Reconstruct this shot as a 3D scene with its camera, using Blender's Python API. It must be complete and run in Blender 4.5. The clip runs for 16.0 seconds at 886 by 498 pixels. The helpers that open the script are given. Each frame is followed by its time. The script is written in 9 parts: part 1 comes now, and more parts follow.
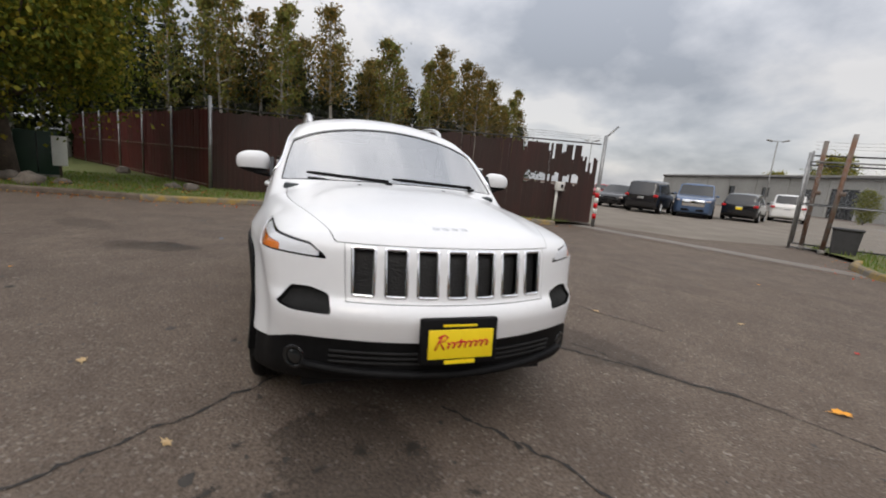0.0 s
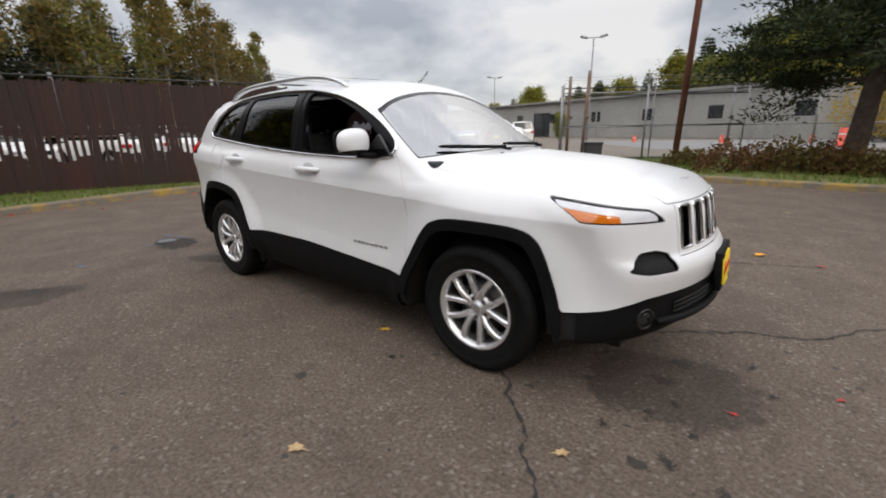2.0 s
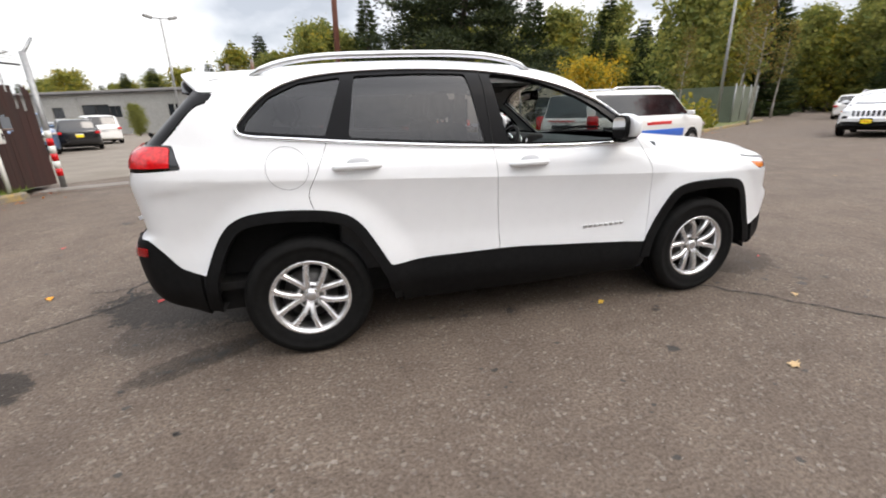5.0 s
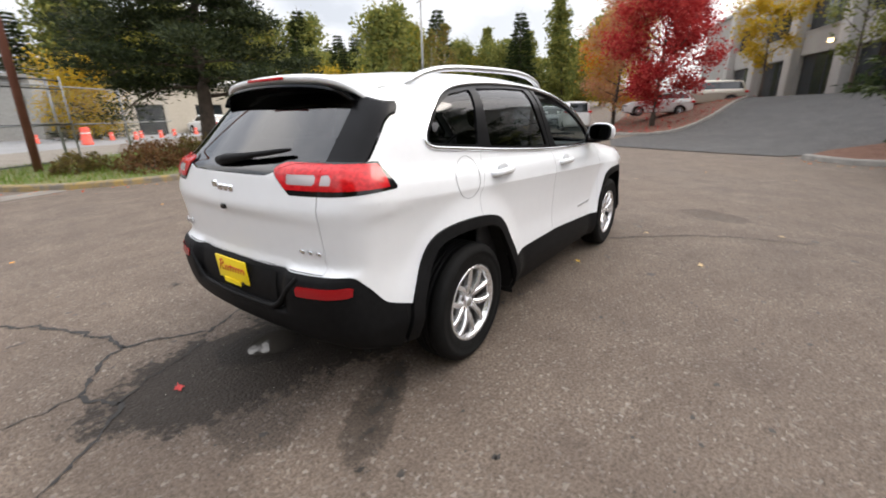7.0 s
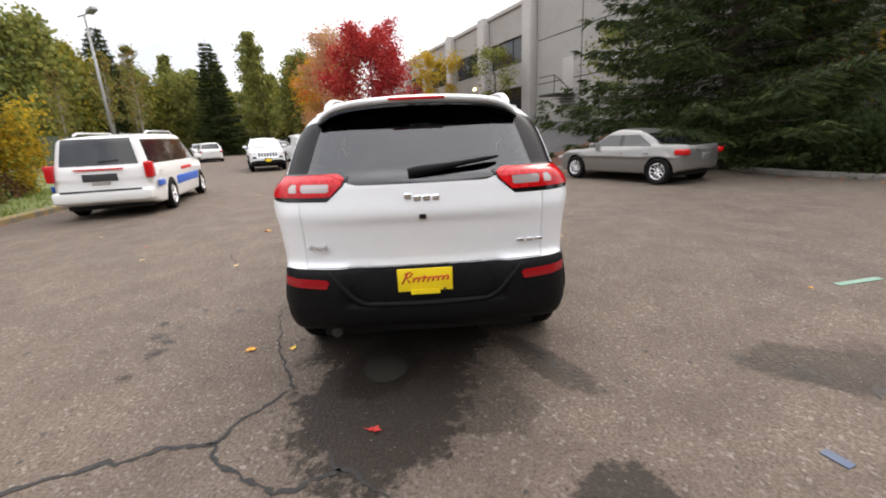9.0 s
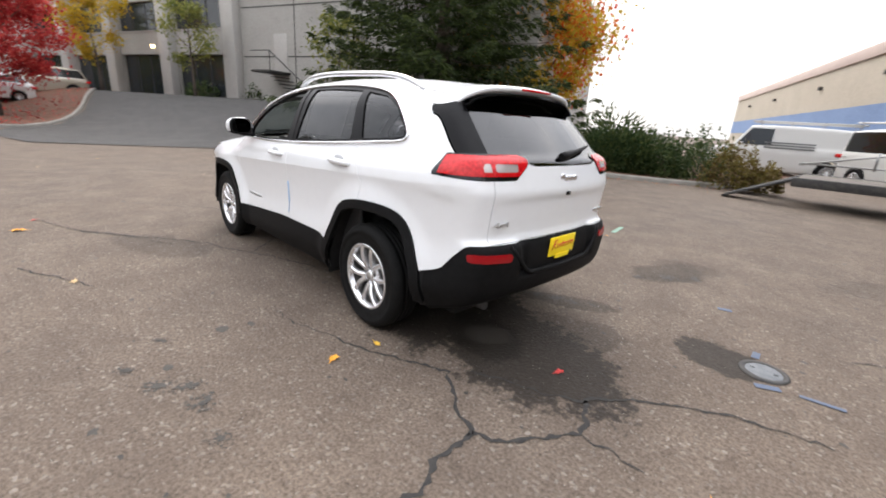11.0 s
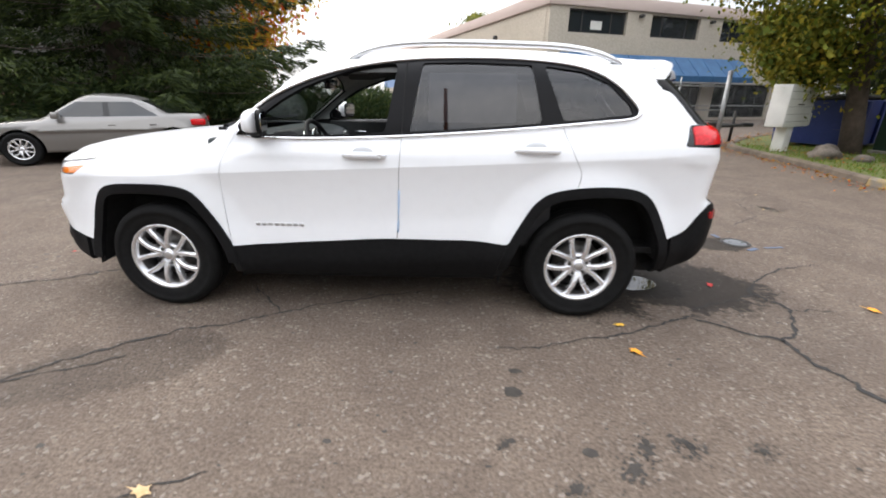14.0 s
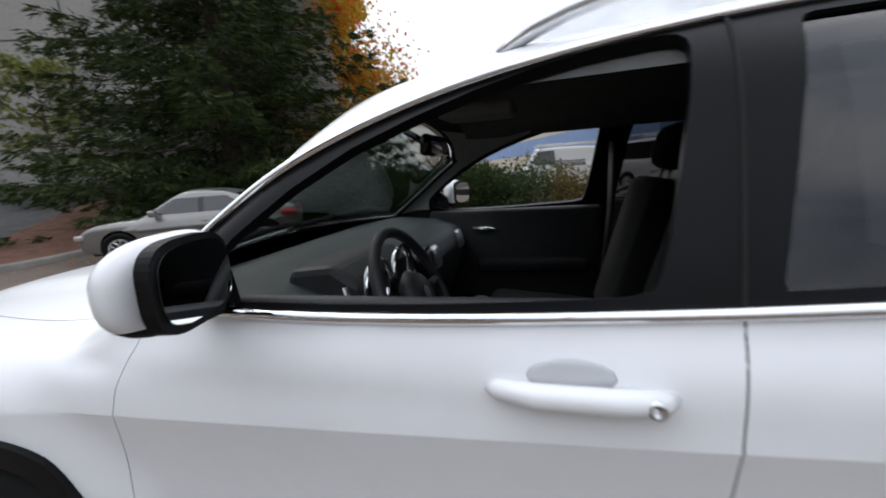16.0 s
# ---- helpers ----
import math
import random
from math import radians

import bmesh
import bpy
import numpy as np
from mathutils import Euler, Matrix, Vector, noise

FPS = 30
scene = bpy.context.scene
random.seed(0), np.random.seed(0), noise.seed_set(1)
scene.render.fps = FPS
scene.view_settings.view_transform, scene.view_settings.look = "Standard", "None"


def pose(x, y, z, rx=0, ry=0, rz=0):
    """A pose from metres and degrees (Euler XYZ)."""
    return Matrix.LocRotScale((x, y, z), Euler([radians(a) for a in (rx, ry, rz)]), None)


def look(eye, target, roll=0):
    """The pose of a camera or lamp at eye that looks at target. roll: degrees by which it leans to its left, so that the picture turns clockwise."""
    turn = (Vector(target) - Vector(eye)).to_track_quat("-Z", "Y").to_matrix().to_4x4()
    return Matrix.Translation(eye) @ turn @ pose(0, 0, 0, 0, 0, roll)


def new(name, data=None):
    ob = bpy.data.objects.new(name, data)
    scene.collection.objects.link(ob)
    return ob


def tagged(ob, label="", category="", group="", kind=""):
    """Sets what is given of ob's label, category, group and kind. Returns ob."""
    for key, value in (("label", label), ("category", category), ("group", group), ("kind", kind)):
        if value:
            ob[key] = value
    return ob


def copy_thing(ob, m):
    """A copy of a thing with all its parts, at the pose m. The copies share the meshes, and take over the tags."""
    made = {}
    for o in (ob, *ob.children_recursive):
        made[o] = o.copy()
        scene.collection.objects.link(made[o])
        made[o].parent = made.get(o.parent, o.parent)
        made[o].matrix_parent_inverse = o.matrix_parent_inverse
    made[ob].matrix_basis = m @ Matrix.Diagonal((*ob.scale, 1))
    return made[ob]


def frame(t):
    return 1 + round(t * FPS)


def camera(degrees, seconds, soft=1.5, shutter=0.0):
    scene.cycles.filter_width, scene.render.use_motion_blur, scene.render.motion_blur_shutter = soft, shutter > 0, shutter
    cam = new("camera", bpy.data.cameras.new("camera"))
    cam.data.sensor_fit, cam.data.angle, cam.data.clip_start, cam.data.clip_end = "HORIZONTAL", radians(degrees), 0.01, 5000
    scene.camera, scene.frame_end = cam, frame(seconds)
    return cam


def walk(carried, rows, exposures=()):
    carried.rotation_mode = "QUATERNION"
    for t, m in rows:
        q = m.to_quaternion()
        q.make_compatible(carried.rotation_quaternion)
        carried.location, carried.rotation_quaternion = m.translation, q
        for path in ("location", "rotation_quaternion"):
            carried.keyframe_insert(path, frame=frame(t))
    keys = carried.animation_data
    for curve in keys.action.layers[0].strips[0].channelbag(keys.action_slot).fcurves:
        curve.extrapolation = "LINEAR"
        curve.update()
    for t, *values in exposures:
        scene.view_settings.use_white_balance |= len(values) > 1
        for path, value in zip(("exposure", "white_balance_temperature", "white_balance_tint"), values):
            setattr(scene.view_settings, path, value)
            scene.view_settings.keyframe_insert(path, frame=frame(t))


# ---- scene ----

cam = camera(93.3, 16.0, 1.85, 0.25)

PATH = [
    (0, (3.841, -0.665, 1.257), (1.992, 0.006, 0.894), 5.3),
    (0.5, (3.597, -1.152, 1.298), (1.775, -0.376, 1.015), 3.1),
    (1, (3.335, -1.648, 1.275), (1.745, -0.526, 0.815), 1.2),
    (1.5, (2.912, -2.1, 1.266), (1.496, -0.792, 0.732), -0.9),
    (2, (2.465, -2.54, 1.266), (1.265, -1.037, 0.718), -1.0),
    (2.5, (1.929, -2.866, 1.263), (0.905, -1.241, 0.707), -2.5),
    (3, (1.349, -3.136, 1.266), (0.58, -1.373, 0.719), -2.1),
    (3.2, (1.095, -3.214, 1.3), (0.453, -1.427, 0.671), 0.5),
    (5.3, (-1.488, -3.106, 1.336), (-0.847, -1.315, 0.717), -2.1),
    (5.5, (-1.679, -3.066, 1.366), (-0.949, -1.302, 0.77), -1.7),
    (6, (-2.263, -2.772, 1.402), (-1.307, -1.127, 0.785), -2.4),
    (6.5, (-2.771, -2.455, 1.404), (-1.509, -1.04, 0.766), -1.3),
    (7, (-3.212, -2.032, 1.404), (-1.685, -0.902, 0.779), -1.4),
    (7.5, (-3.629, -1.624, 1.417), (-1.926, -0.782, 0.792), -3.6),
    (8, (-3.942, -1.132, 1.393), (-2.123, -0.566, 0.784), -3.4),
    (8.5, (-4.19, -0.601, 1.396), (-2.287, -0.365, 0.828), -2.6),
    (9, (-4.272, -0.021, 1.379), (-2.344, -0.089, 0.852), -2.7),
    (9.2, (-4.268, 0.231, 1.401), (-2.349, 0.045, 0.867), 0.3),
    (11.3, (-3.302, 2.58, 1.366), (-2.084, 1.094, 0.808), 3.3),
    (11.5, (-3.135, 2.739, 1.38), (-2.015, 1.168, 0.853), 3.1),
    (12, (-2.702, 3.11, 1.404), (-1.883, 1.368, 0.861), 1.8),
    (12.5, (-2.149, 3.365, 1.411), (-1.532, 1.555, 0.824), 3.0),
    (13, (-1.604, 3.543, 1.403), (-1.248, 1.672, 0.793), 3.7),
    (13.5, (-1.087, 3.503, 1.374), (-0.846, 1.62, 0.745), 3.0),
    (14, (-0.594, 3.31, 1.362), (-0.513, 1.436, 0.668), 0.6),
    (14.5, (-0.314, 2.854, 1.339), (-0.168, 0.961, 0.71), -0.4),
    (15, (-0.125, 2.363, 1.336), (-0.01, 0.456, 0.743), -0.3),
    (15.5, (-0.038, 1.835, 1.36), (0.149, -0.091, 0.853), -3.7),
    (16, (0.000, 1.430, 1.342), (0.520, -0.462, 0.972), -4.0),
]
walk(cam, [(t, look(eye, target, roll)) for t, eye, target, roll in PATH],
     ((0, -0.2, 6750, 12), (1.0, -0.15, 6750, 12), (2.0, -0.05, 6750, 12), (3.2, 0.36, 6750, 12), (5.3, 0.64, 6750, 12), (7.0, 0.7, 6750, 12), (9.2, 0.8, 6850, 13), (12.0, 0.9, 6650, 12), (13.5, 0.9, 6650, 12), (14.5, 0.8, 6500, 11), (15.0, 0.62, 6400, 11), (15.5, 0.50, 6350, 11), (16, 0.14, 6300, 11)))

# ---------- world, sun ----------
SUN_ELEV, SUN_AZ = 42.0, -35.0      # degrees; azimuth of the sun counted from +x towards +y
world = bpy.data.worlds.new("overcast_sky")
world.use_nodes = True
scene.world = world
nt = world.node_tree
nt.nodes.clear()


def wnode(kind, **kw):
    n = nt.nodes.new(kind)
    for k, v in kw.items():
        setattr(n, k, v)
    return n


wout = wnode("ShaderNodeOutputWorld")
sky = wnode("ShaderNodeTexSky", sky_type="NISHITA", sun_disc=False, sun_elevation=radians(SUN_ELEV), sun_rotation=radians(90 - SUN_AZ), dust_density=2.0)
tc = wnode("ShaderNodeTexCoord")
sep = wnode("ShaderNodeSeparateXYZ")
nt.links.new(tc.outputs["Generated"], sep.inputs[0])
# clouds lie on a high flat layer: direction divided by its height
hgt = wnode("ShaderNodeMath", operation="MAXIMUM")
nt.links.new(sep.outputs[2], hgt.inputs[0])
hgt.inputs[1].default_value = 0.0
lift = wnode("ShaderNodeMath", operation="ADD")
nt.links.new(hgt.outputs[0], lift.inputs[0])
lift.inputs[1].default_value = 0.48
layer = wnode("ShaderNodeVectorMath", operation="DIVIDE")
comb = wnode("ShaderNodeCombineXYZ")
for k in range(3):
    nt.links.new(lift.outputs[0], comb.inputs[k])
nt.links.new(tc.outputs["Generated"], layer.inputs[0])
nt.links.new(comb.outputs[0], layer.inputs[1])
cloud = wnode("ShaderNodeTexNoise", noise_dimensions="3D")
cloud.inputs["Scale"].default_value = 2.0
cloud.inputs["Detail"].default_value = 7.0
cloud.inputs["Roughness"].default_value = 0.52
cloud.inputs["Distortion"].default_value = 0.1
nt.links.new(layer.outputs[0], cloud.inputs["Vector"])
ramp = wnode("ShaderNodeValToRGB")
ramp.color_ramp.elements[0].position = 0.39
ramp.color_ramp.elements[0].color = (0.46, 0.495, 0.55, 1)
ramp.color_ramp.elements[1].position = 0.60
ramp.color_ramp.elements[1].color = (1.0, 1.0, 1.0, 1)
mid = ramp.color_ramp.elements.new(0.50)
mid.color = (0.72, 0.75, 0.80, 1)
nt.links.new(cloud.outputs[0], ramp.inputs[0])
# brighter veil towards the sun's side and the horizon
dotp = wnode("ShaderNodeVectorMath", operation="DOT_PRODUCT")
nt.links.new(tc.outputs["Generated"], dotp.inputs[0])
dotp.inputs[1].default_value = (math.cos(radians(SUN_ELEV)) * math.cos(radians(SUN_AZ)), math.cos(radians(SUN_ELEV)) * math.sin(radians(SUN_AZ)), math.sin(radians(SUN_ELEV)))
veil = wnode("ShaderNodeMapRange")
veil.inputs["From Min"].default_value = -0.1
veil.inputs["From Max"].default_value = 1.0
veil.inputs["To Min"].default_value = 0.0
veil.inputs["To Max"].default_value = 0.45
nt.links.new(dotp.outputs["Value"], veil.inputs["Value"])
mixv = wnode("ShaderNodeMix", data_type="RGBA")
nt.links.new(veil.outputs[0], mixv.inputs[0])
nt.links.new(ramp.outputs[0], mixv.inputs[6])
mixv.inputs[7].default_value = (1.15, 1.15, 1.15, 1)
skyamt = wnode("ShaderNodeVectorMath", operation="SCALE")
skyamt.inputs[3].default_value = 0.03
nt.links.new(sky.outputs[0], skyamt.inputs[0])
both = wnode("ShaderNodeVectorMath", operation="ADD")
nt.links.new(mixv.outputs[2], both.inputs[0])
nt.links.new(skyamt.outputs[0], both.inputs[1])
bg = wnode("ShaderNodeBackground")
nt.links.new(both.outputs[0], bg.inputs[0])
dome = wnode("ShaderNodeMapRange")
nt.links.new(sep.outputs[2], dome.inputs["Value"])
for k, x in (("From Min", 0.22), ("From Max", 0.85), ("To Min", 0.76), ("To Max", 1.92)):
    dome.inputs[k].default_value = x
nt.links.new(dome.outputs[0], bg.inputs[1])
nt.links.new(bg.outputs[0], wout.inputs[0])

sun_data = bpy.data.lights.new("sun", "SUN")
sun_data.energy, sun_data.angle, sun_data.color = 0.8, radians(25), (1.0, 0.95, 0.88)
sun = new("sun", sun_data)
sun.matrix_world = look((30 * math.cos(radians(SUN_AZ)), 30 * math.sin(radians(SUN_AZ)), 27), (0, 0, 0))

# ---------- materials ----------


class Mat:
    """A small builder for procedural materials."""

    def __init__(self, name, color=(0.5, 0.5, 0.5), rough=0.5, metal=0.0, **kw):
        self.m = bpy.data.materials.new(name)
        self.m.use_nodes = True
        self.t = self.m.node_tree
        self.b = self.t.nodes["Principled BSDF"]
        self.b.inputs["Base Color"].default_value = (*color, 1)
        self.b.inputs["Roughness"].default_value = rough
        self.b.inputs["Metallic"].default_value = metal
        for k, v in kw.items():
            self.b.inputs[k.replace("_", " ")].default_value = v
        self.geo = None

    def node(self, kind, **kw):
        n = self.t.nodes.new(kind)
        for k, v in kw.items():
            setattr(n, k, v)
        return n

    def link(self, a, b):
        self.t.links.new(a, b)

    def pos(self):
        if self.geo is None:
            self.geo = self.node("ShaderNodeNewGeometry")
        return self.geo.outputs["Position"]

    def noise(self, scale, detail=4.0, rough=0.55, stretch=None, local=False):
        src = self.node("ShaderNodeTexCoord").outputs["Object"] if local else self.pos()
        if stretch:
            mp = self.node("ShaderNodeMapping")
            mp.inputs["Scale"].default_value = stretch
            self.link(src, mp.inputs["Vector"])
            src = mp.outputs[0]
        n = self.node("ShaderNodeTexNoise")
        n.inputs["Scale"].default_value, n.inputs["Detail"].default_value, n.inputs["Roughness"].default_value = scale, detail, rough
        self.link(src, n.inputs["Vector"])
        return n.outputs[0]

    def voronoi(self, scale, feature="F1", out="Distance"):
        n = self.node("ShaderNodeTexVoronoi", feature=feature)
        n.inputs["Scale"].default_value = scale
        self.link(self.pos(), n.inputs["Vector"])
        return n.outputs[out]

    def ramp(self, fac, stops):
        r = self.node("ShaderNodeValToRGB")
        el = r.color_ramp.elements
        while len(el) < len(stops):
            el.new(0.5)
        for e, (p, c) in zip(el, stops):
            e.position = p
            e.color = (*c, 1) if len(c) == 3 else c
        self.link(fac, r.inputs[0])
        return r.outputs[0]

    def mix(self, fac, a, b, blend="MIX"):
        n = self.node("ShaderNodeMix", data_type="RGBA", blend_type=blend)
        for sock, v in ((n.inputs[0], fac), (n.inputs[6], a), (n.inputs[7], b)):
            if isinstance(v, (int, float)):
                sock.default_value = v
            elif isinstance(v, tuple):
                sock.default_value = (*v, 1)
            else:
                self.link(v, sock)
        return n.outputs[2]

    def math(self, op, a, b=0.0):
        n = self.node("ShaderNodeMath", operation=op)
        for sock, v in zip(n.inputs, (a, b)):
            if isinstance(v, (int, float)):
                sock.default_value = v
            else:
                self.link(v, sock)
        return n.outputs[0]

    def map(self, v, a, b, c, d):
        n = self.node("ShaderNodeMapRange")
        self.link(v, n.inputs["Value"])
        for k, x in zip(("From Min", "From Max", "To Min", "To Max"), (a, b, c, d)):
            n.inputs[k].default_value = x
        return n.outputs[0]

    def color(self, sock):
        self.link(sock, self.b.inputs["Base Color"])
        return self

    def rough(self, sock):
        self.link(sock, self.b.inputs["Roughness"])
        return self

    def bump(self, sock, strength=0.3, dist=0.01):
        n = self.node("ShaderNodeBump")
        n.inputs["Strength"].default_value, n.inputs["Distance"].default_value = strength, dist
        self.link(sock, n.inputs["Height"])
        self.link(n.outputs[0], self.b.inputs["Normal"])
        return self

    def node_out(self):
        return self.t.nodes["Material Output"].inputs[0]

    def random(self):
        return self.node("ShaderNodeObjectInfo").outputs["Random"]

    def island(self):
        if self.geo is None:
            self.pos()
        return self.geo.outputs["Random Per Island"]


def speckled(name, a, b, scale, rough=0.7, metal=0.0, bump=0.2, dist=0.005, fine=0, **kw):
    """A surface whose colour wanders between a and b, with a finer grain."""
    m = Mat(name, a, rough, metal, **kw)
    n = m.noise(scale, 5)
    c = m.mix(m.map(n, 0.3, 0.7, 0, 1), a, b)
    if fine:
        f = m.noise(fine, 3)
        c = m.mix(0.35, c, m.ramp(f, [(0.3, (0.4, 0.4, 0.4)), (0.7, (1.0, 1.0, 1.0))]), "MULTIPLY")
    m.color(c)
    if bump:
        m.bump(m.noise(fine or scale * 6, 4), bump, dist)
    return m.m


def plain(name, color, rough=0.5, metal=0.0, **kw):
    return Mat(name, color, rough, metal, **kw).m


def car_paint(name, color, flake=0.0, rough=0.28):
    m = Mat(name, color, rough, flake, Coat_Weight=0.5, Coat_Roughness=0.05)
    film = m.math("MULTIPLY", m.map(m.noise(14, 4), 0.45, 0.8, 0.0, 0.12), 1.0)
    m.color(m.mix(film, color, tuple(c * 0.80 for c in color)))
    return m.m


PAINT_WHITE = car_paint("white_paint", (0.82, 0.83, 0.84))
PAINT_VAN = car_paint("van_white_paint", (0.78, 0.78, 0.76))
BLACK_PLASTIC = speckled("black_plastic", (0.0045, 0.0045, 0.0048), (0.0085, 0.0085, 0.009), 30, rough=0.6, bump=0.25, dist=0.001, fine=700, Specular_IOR_Level=0.14)
GLOSS_BLACK = plain("gloss_black", (0.006, 0.006, 0.007), 0.08)
PILLAR_BLACK = speckled("pillar_black", (0.0045, 0.0045, 0.005), (0.007, 0.007, 0.008), 8, rough=0.30, bump=0, Specular_IOR_Level=0.12)
CHROME = plain("chrome", (0.85, 0.86, 0.88), 0.07, 1.0)
SATIN = speckled("satin_aluminium", (0.62, 0.63, 0.64), (0.74, 0.75, 0.76), 12, rough=0.30, metal=0.9, bump=0)
ALLOY = speckled("alloy_silver", (0.76, 0.76, 0.77), (0.82, 0.82, 0.83), 25, rough=0.27, metal=0.75, bump=0)
DARK_METAL = speckled("dark_metal", (0.035, 0.035, 0.037), (0.07, 0.066, 0.06), 14, rough=0.6, metal=0.4)
BRAKE = speckled("brake_disc", (0.15, 0.145, 0.14), (0.09, 0.085, 0.08), 20, rough=0.4, metal=0.8)
RUBBER = speckled("tyre_rubber", (0.0045, 0.0045, 0.0045), (0.009, 0.009, 0.0088), 22, rough=0.75, bump=0.3, dist=0.002, fine=180, Specular_IOR_Level=0.18)
SEAM = plain("seam_dark", (0.04, 0.04, 0.042), 0.8)
LINER = speckled("liner_black", (0.006, 0.006, 0.006), (0.011, 0.011, 0.011), 18, rough=0.9)

# ---------- mesh helpers ----------


def mesh_from(name, verts, faces, smooth=True):
    me = bpy.data.meshes.new(name)
    me.from_pydata([tuple(map(float, v)) for v in verts], [], [tuple(map(int, f)) for f in faces])
    if smooth:
        me.polygons.foreach_set("use_smooth", [True] * len(me.polygons))
    me.update()
    return me


def put(name, data, material, parent=None, label=""):
    """Links a bmesh or mesh as one object, under a parent where one is given."""
    if isinstance(data, bmesh.types.BMesh):
        me = bpy.data.meshes.new(name)
        data.to_mesh(me)
        data.free()
    else:
        me = data
    if material is not None:
        me.materials.clear()
        for m in material if isinstance(material, (list, tuple)) else [material]:
            me.materials.append(m)
    ob = new(name, me)
    if parent is not None:
        ob.parent = parent
    if label:
        ob["label"] = label
    return ob


def part(name, bm, material, parent, label=""):
    return put(name, bm, material, parent, label)


def thing(name, m, label, category, group="", kind=""):
    ob = new(name)
    ob.empty_display_size = 0.2
    ob.matrix_world = m
    return tagged(ob, label, category, group, kind)


def smooth_faces(bm, on=True):
    for f in bm.faces:
        f.smooth = on
    return bm


def box(x0, x1, y0, y1, z0, z1, bevel=0.0, seg=2):
    bm = bmesh.new()
    bmesh.ops.create_cube(bm, size=1.0)
    bmesh.ops.scale(bm, vec=(x1 - x0, y1 - y0, z1 - z0), verts=bm.verts)
    bmesh.ops.translate(bm, vec=((x0 + x1) / 2, (y0 + y1) / 2, (z0 + z1) / 2), verts=bm.verts)
    if bevel:
        bmesh.ops.bevel(bm, geom=list(bm.edges), offset=bevel, segments=seg, affect="EDGES", profile=0.5)
        smooth_faces(bm)
    return bm


def join(*bms):
    """The first bmesh with the others added."""
    out = bms[0]
    for other in bms[1:]:
        me = bpy.data.meshes.new("joint")
        other.to_mesh(me)
        other.free()
        out.from_mesh(me)
        bpy.data.meshes.remove(me)
    return out


def tube(points, radius, sides=8, closed=False, caps=True, flat=None):
    """A round bar along points; radius may be one number or one a point. flat: scale of the section across."""
    pts = [Vector(p) for p in points]
    n = len(pts)
    rad = [radius] * n if isinstance(radius, (int, float)) else list(radius)
    bm = bmesh.new()
    rings = []
    up = Vector((0, 0, 1))
    for i, p in enumerate(pts):
        a = pts[(i - 1) % n] if closed or i else p
        b = pts[(i + 1) % n] if closed or i < n - 1 else p
        d = (b - a).normalized()
        side = d.cross(up)
        if side.length < 0.05:
            side = d.cross(Vector((1, 0, 0)))
        side.normalize()
        top = side.cross(d).normalized()
        ring = []
        for k in range(sides):
            w = 2 * math.pi * k / sides
            ring.append(bm.verts.new(p + rad[i] * (math.cos(w) * side + math.sin(w) * top * (flat or 1.0))))
        rings.append(ring)
    for i in range(n if closed else n - 1):
        r0, r1 = rings[i], rings[(i + 1) % n]
        for k in range(sides):
            f = bm.faces.new((r0[k], r0[(k + 1) % sides], r1[(k + 1) % sides], r1[k]))
            f.smooth = True
    if caps and not closed:
        bm.faces.new(rings[0][::-1])
        bm.faces.new(rings[-1])
    bmesh.ops.recalc_face_normals(bm, faces=bm.faces)
    return bm


def lathe(profile, sides=32, axis="y", smooth=True):
    """Turns (radius, along) pairs round an axis."""
    bm = bmesh.new()
    rings = []
    for r, h in profile:
        ring = []
        for k in range(sides):
            w = 2 * math.pi * k / sides
            c, s = r * math.cos(w), r * math.sin(w)
            ring.append(bm.verts.new((c, h, s) if axis == "y" else ((c, s, h) if axis == "z" else (h, c, s))))
        rings.append(ring)
    for r0, r1 in zip(rings, rings[1:]):
        for k in range(sides):
            bm.faces.new((r0[k], r0[(k + 1) % sides], r1[(k + 1) % sides], r1[k])).smooth = smooth
    bmesh.ops.remove_doubles(bm, verts=bm.verts, dist=1e-6)
    bmesh.ops.recalc_face_normals(bm, faces=bm.faces)
    return bm


def prism(outline, lo, hi, axis="y", bevel=0.0):
    """A flat outline of (u, v) pairs, given depth along an axis: y takes (x, z), x takes (y, z), z takes (x, y)."""
    bm = bmesh.new()

    def at(u, v, w):
        return {"y": (u, w, v), "x": (w, u, v), "z": (u, v, w)}[axis]

    a = [bm.verts.new(at(u, v, lo)) for u, v in outline]
    b = [bm.verts.new(at(u, v, hi)) for u, v in outline]
    n = len(outline)
    bm.faces.new(a)
    bm.faces.new(b[::-1])
    for k in range(n):
        bm.faces.new((a[k], b[k], b[(k + 1) % n], a[(k + 1) % n]))
    bmesh.ops.recalc_face_normals(bm, faces=bm.faces)
    if bevel:
        bmesh.ops.bevel(bm, geom=list(bm.edges), offset=bevel, segments=2, affect="EDGES", profile=0.5)
    return bm


def moved(bm, m):
    bmesh.ops.transform(bm, matrix=m, verts=bm.verts)
    return bm


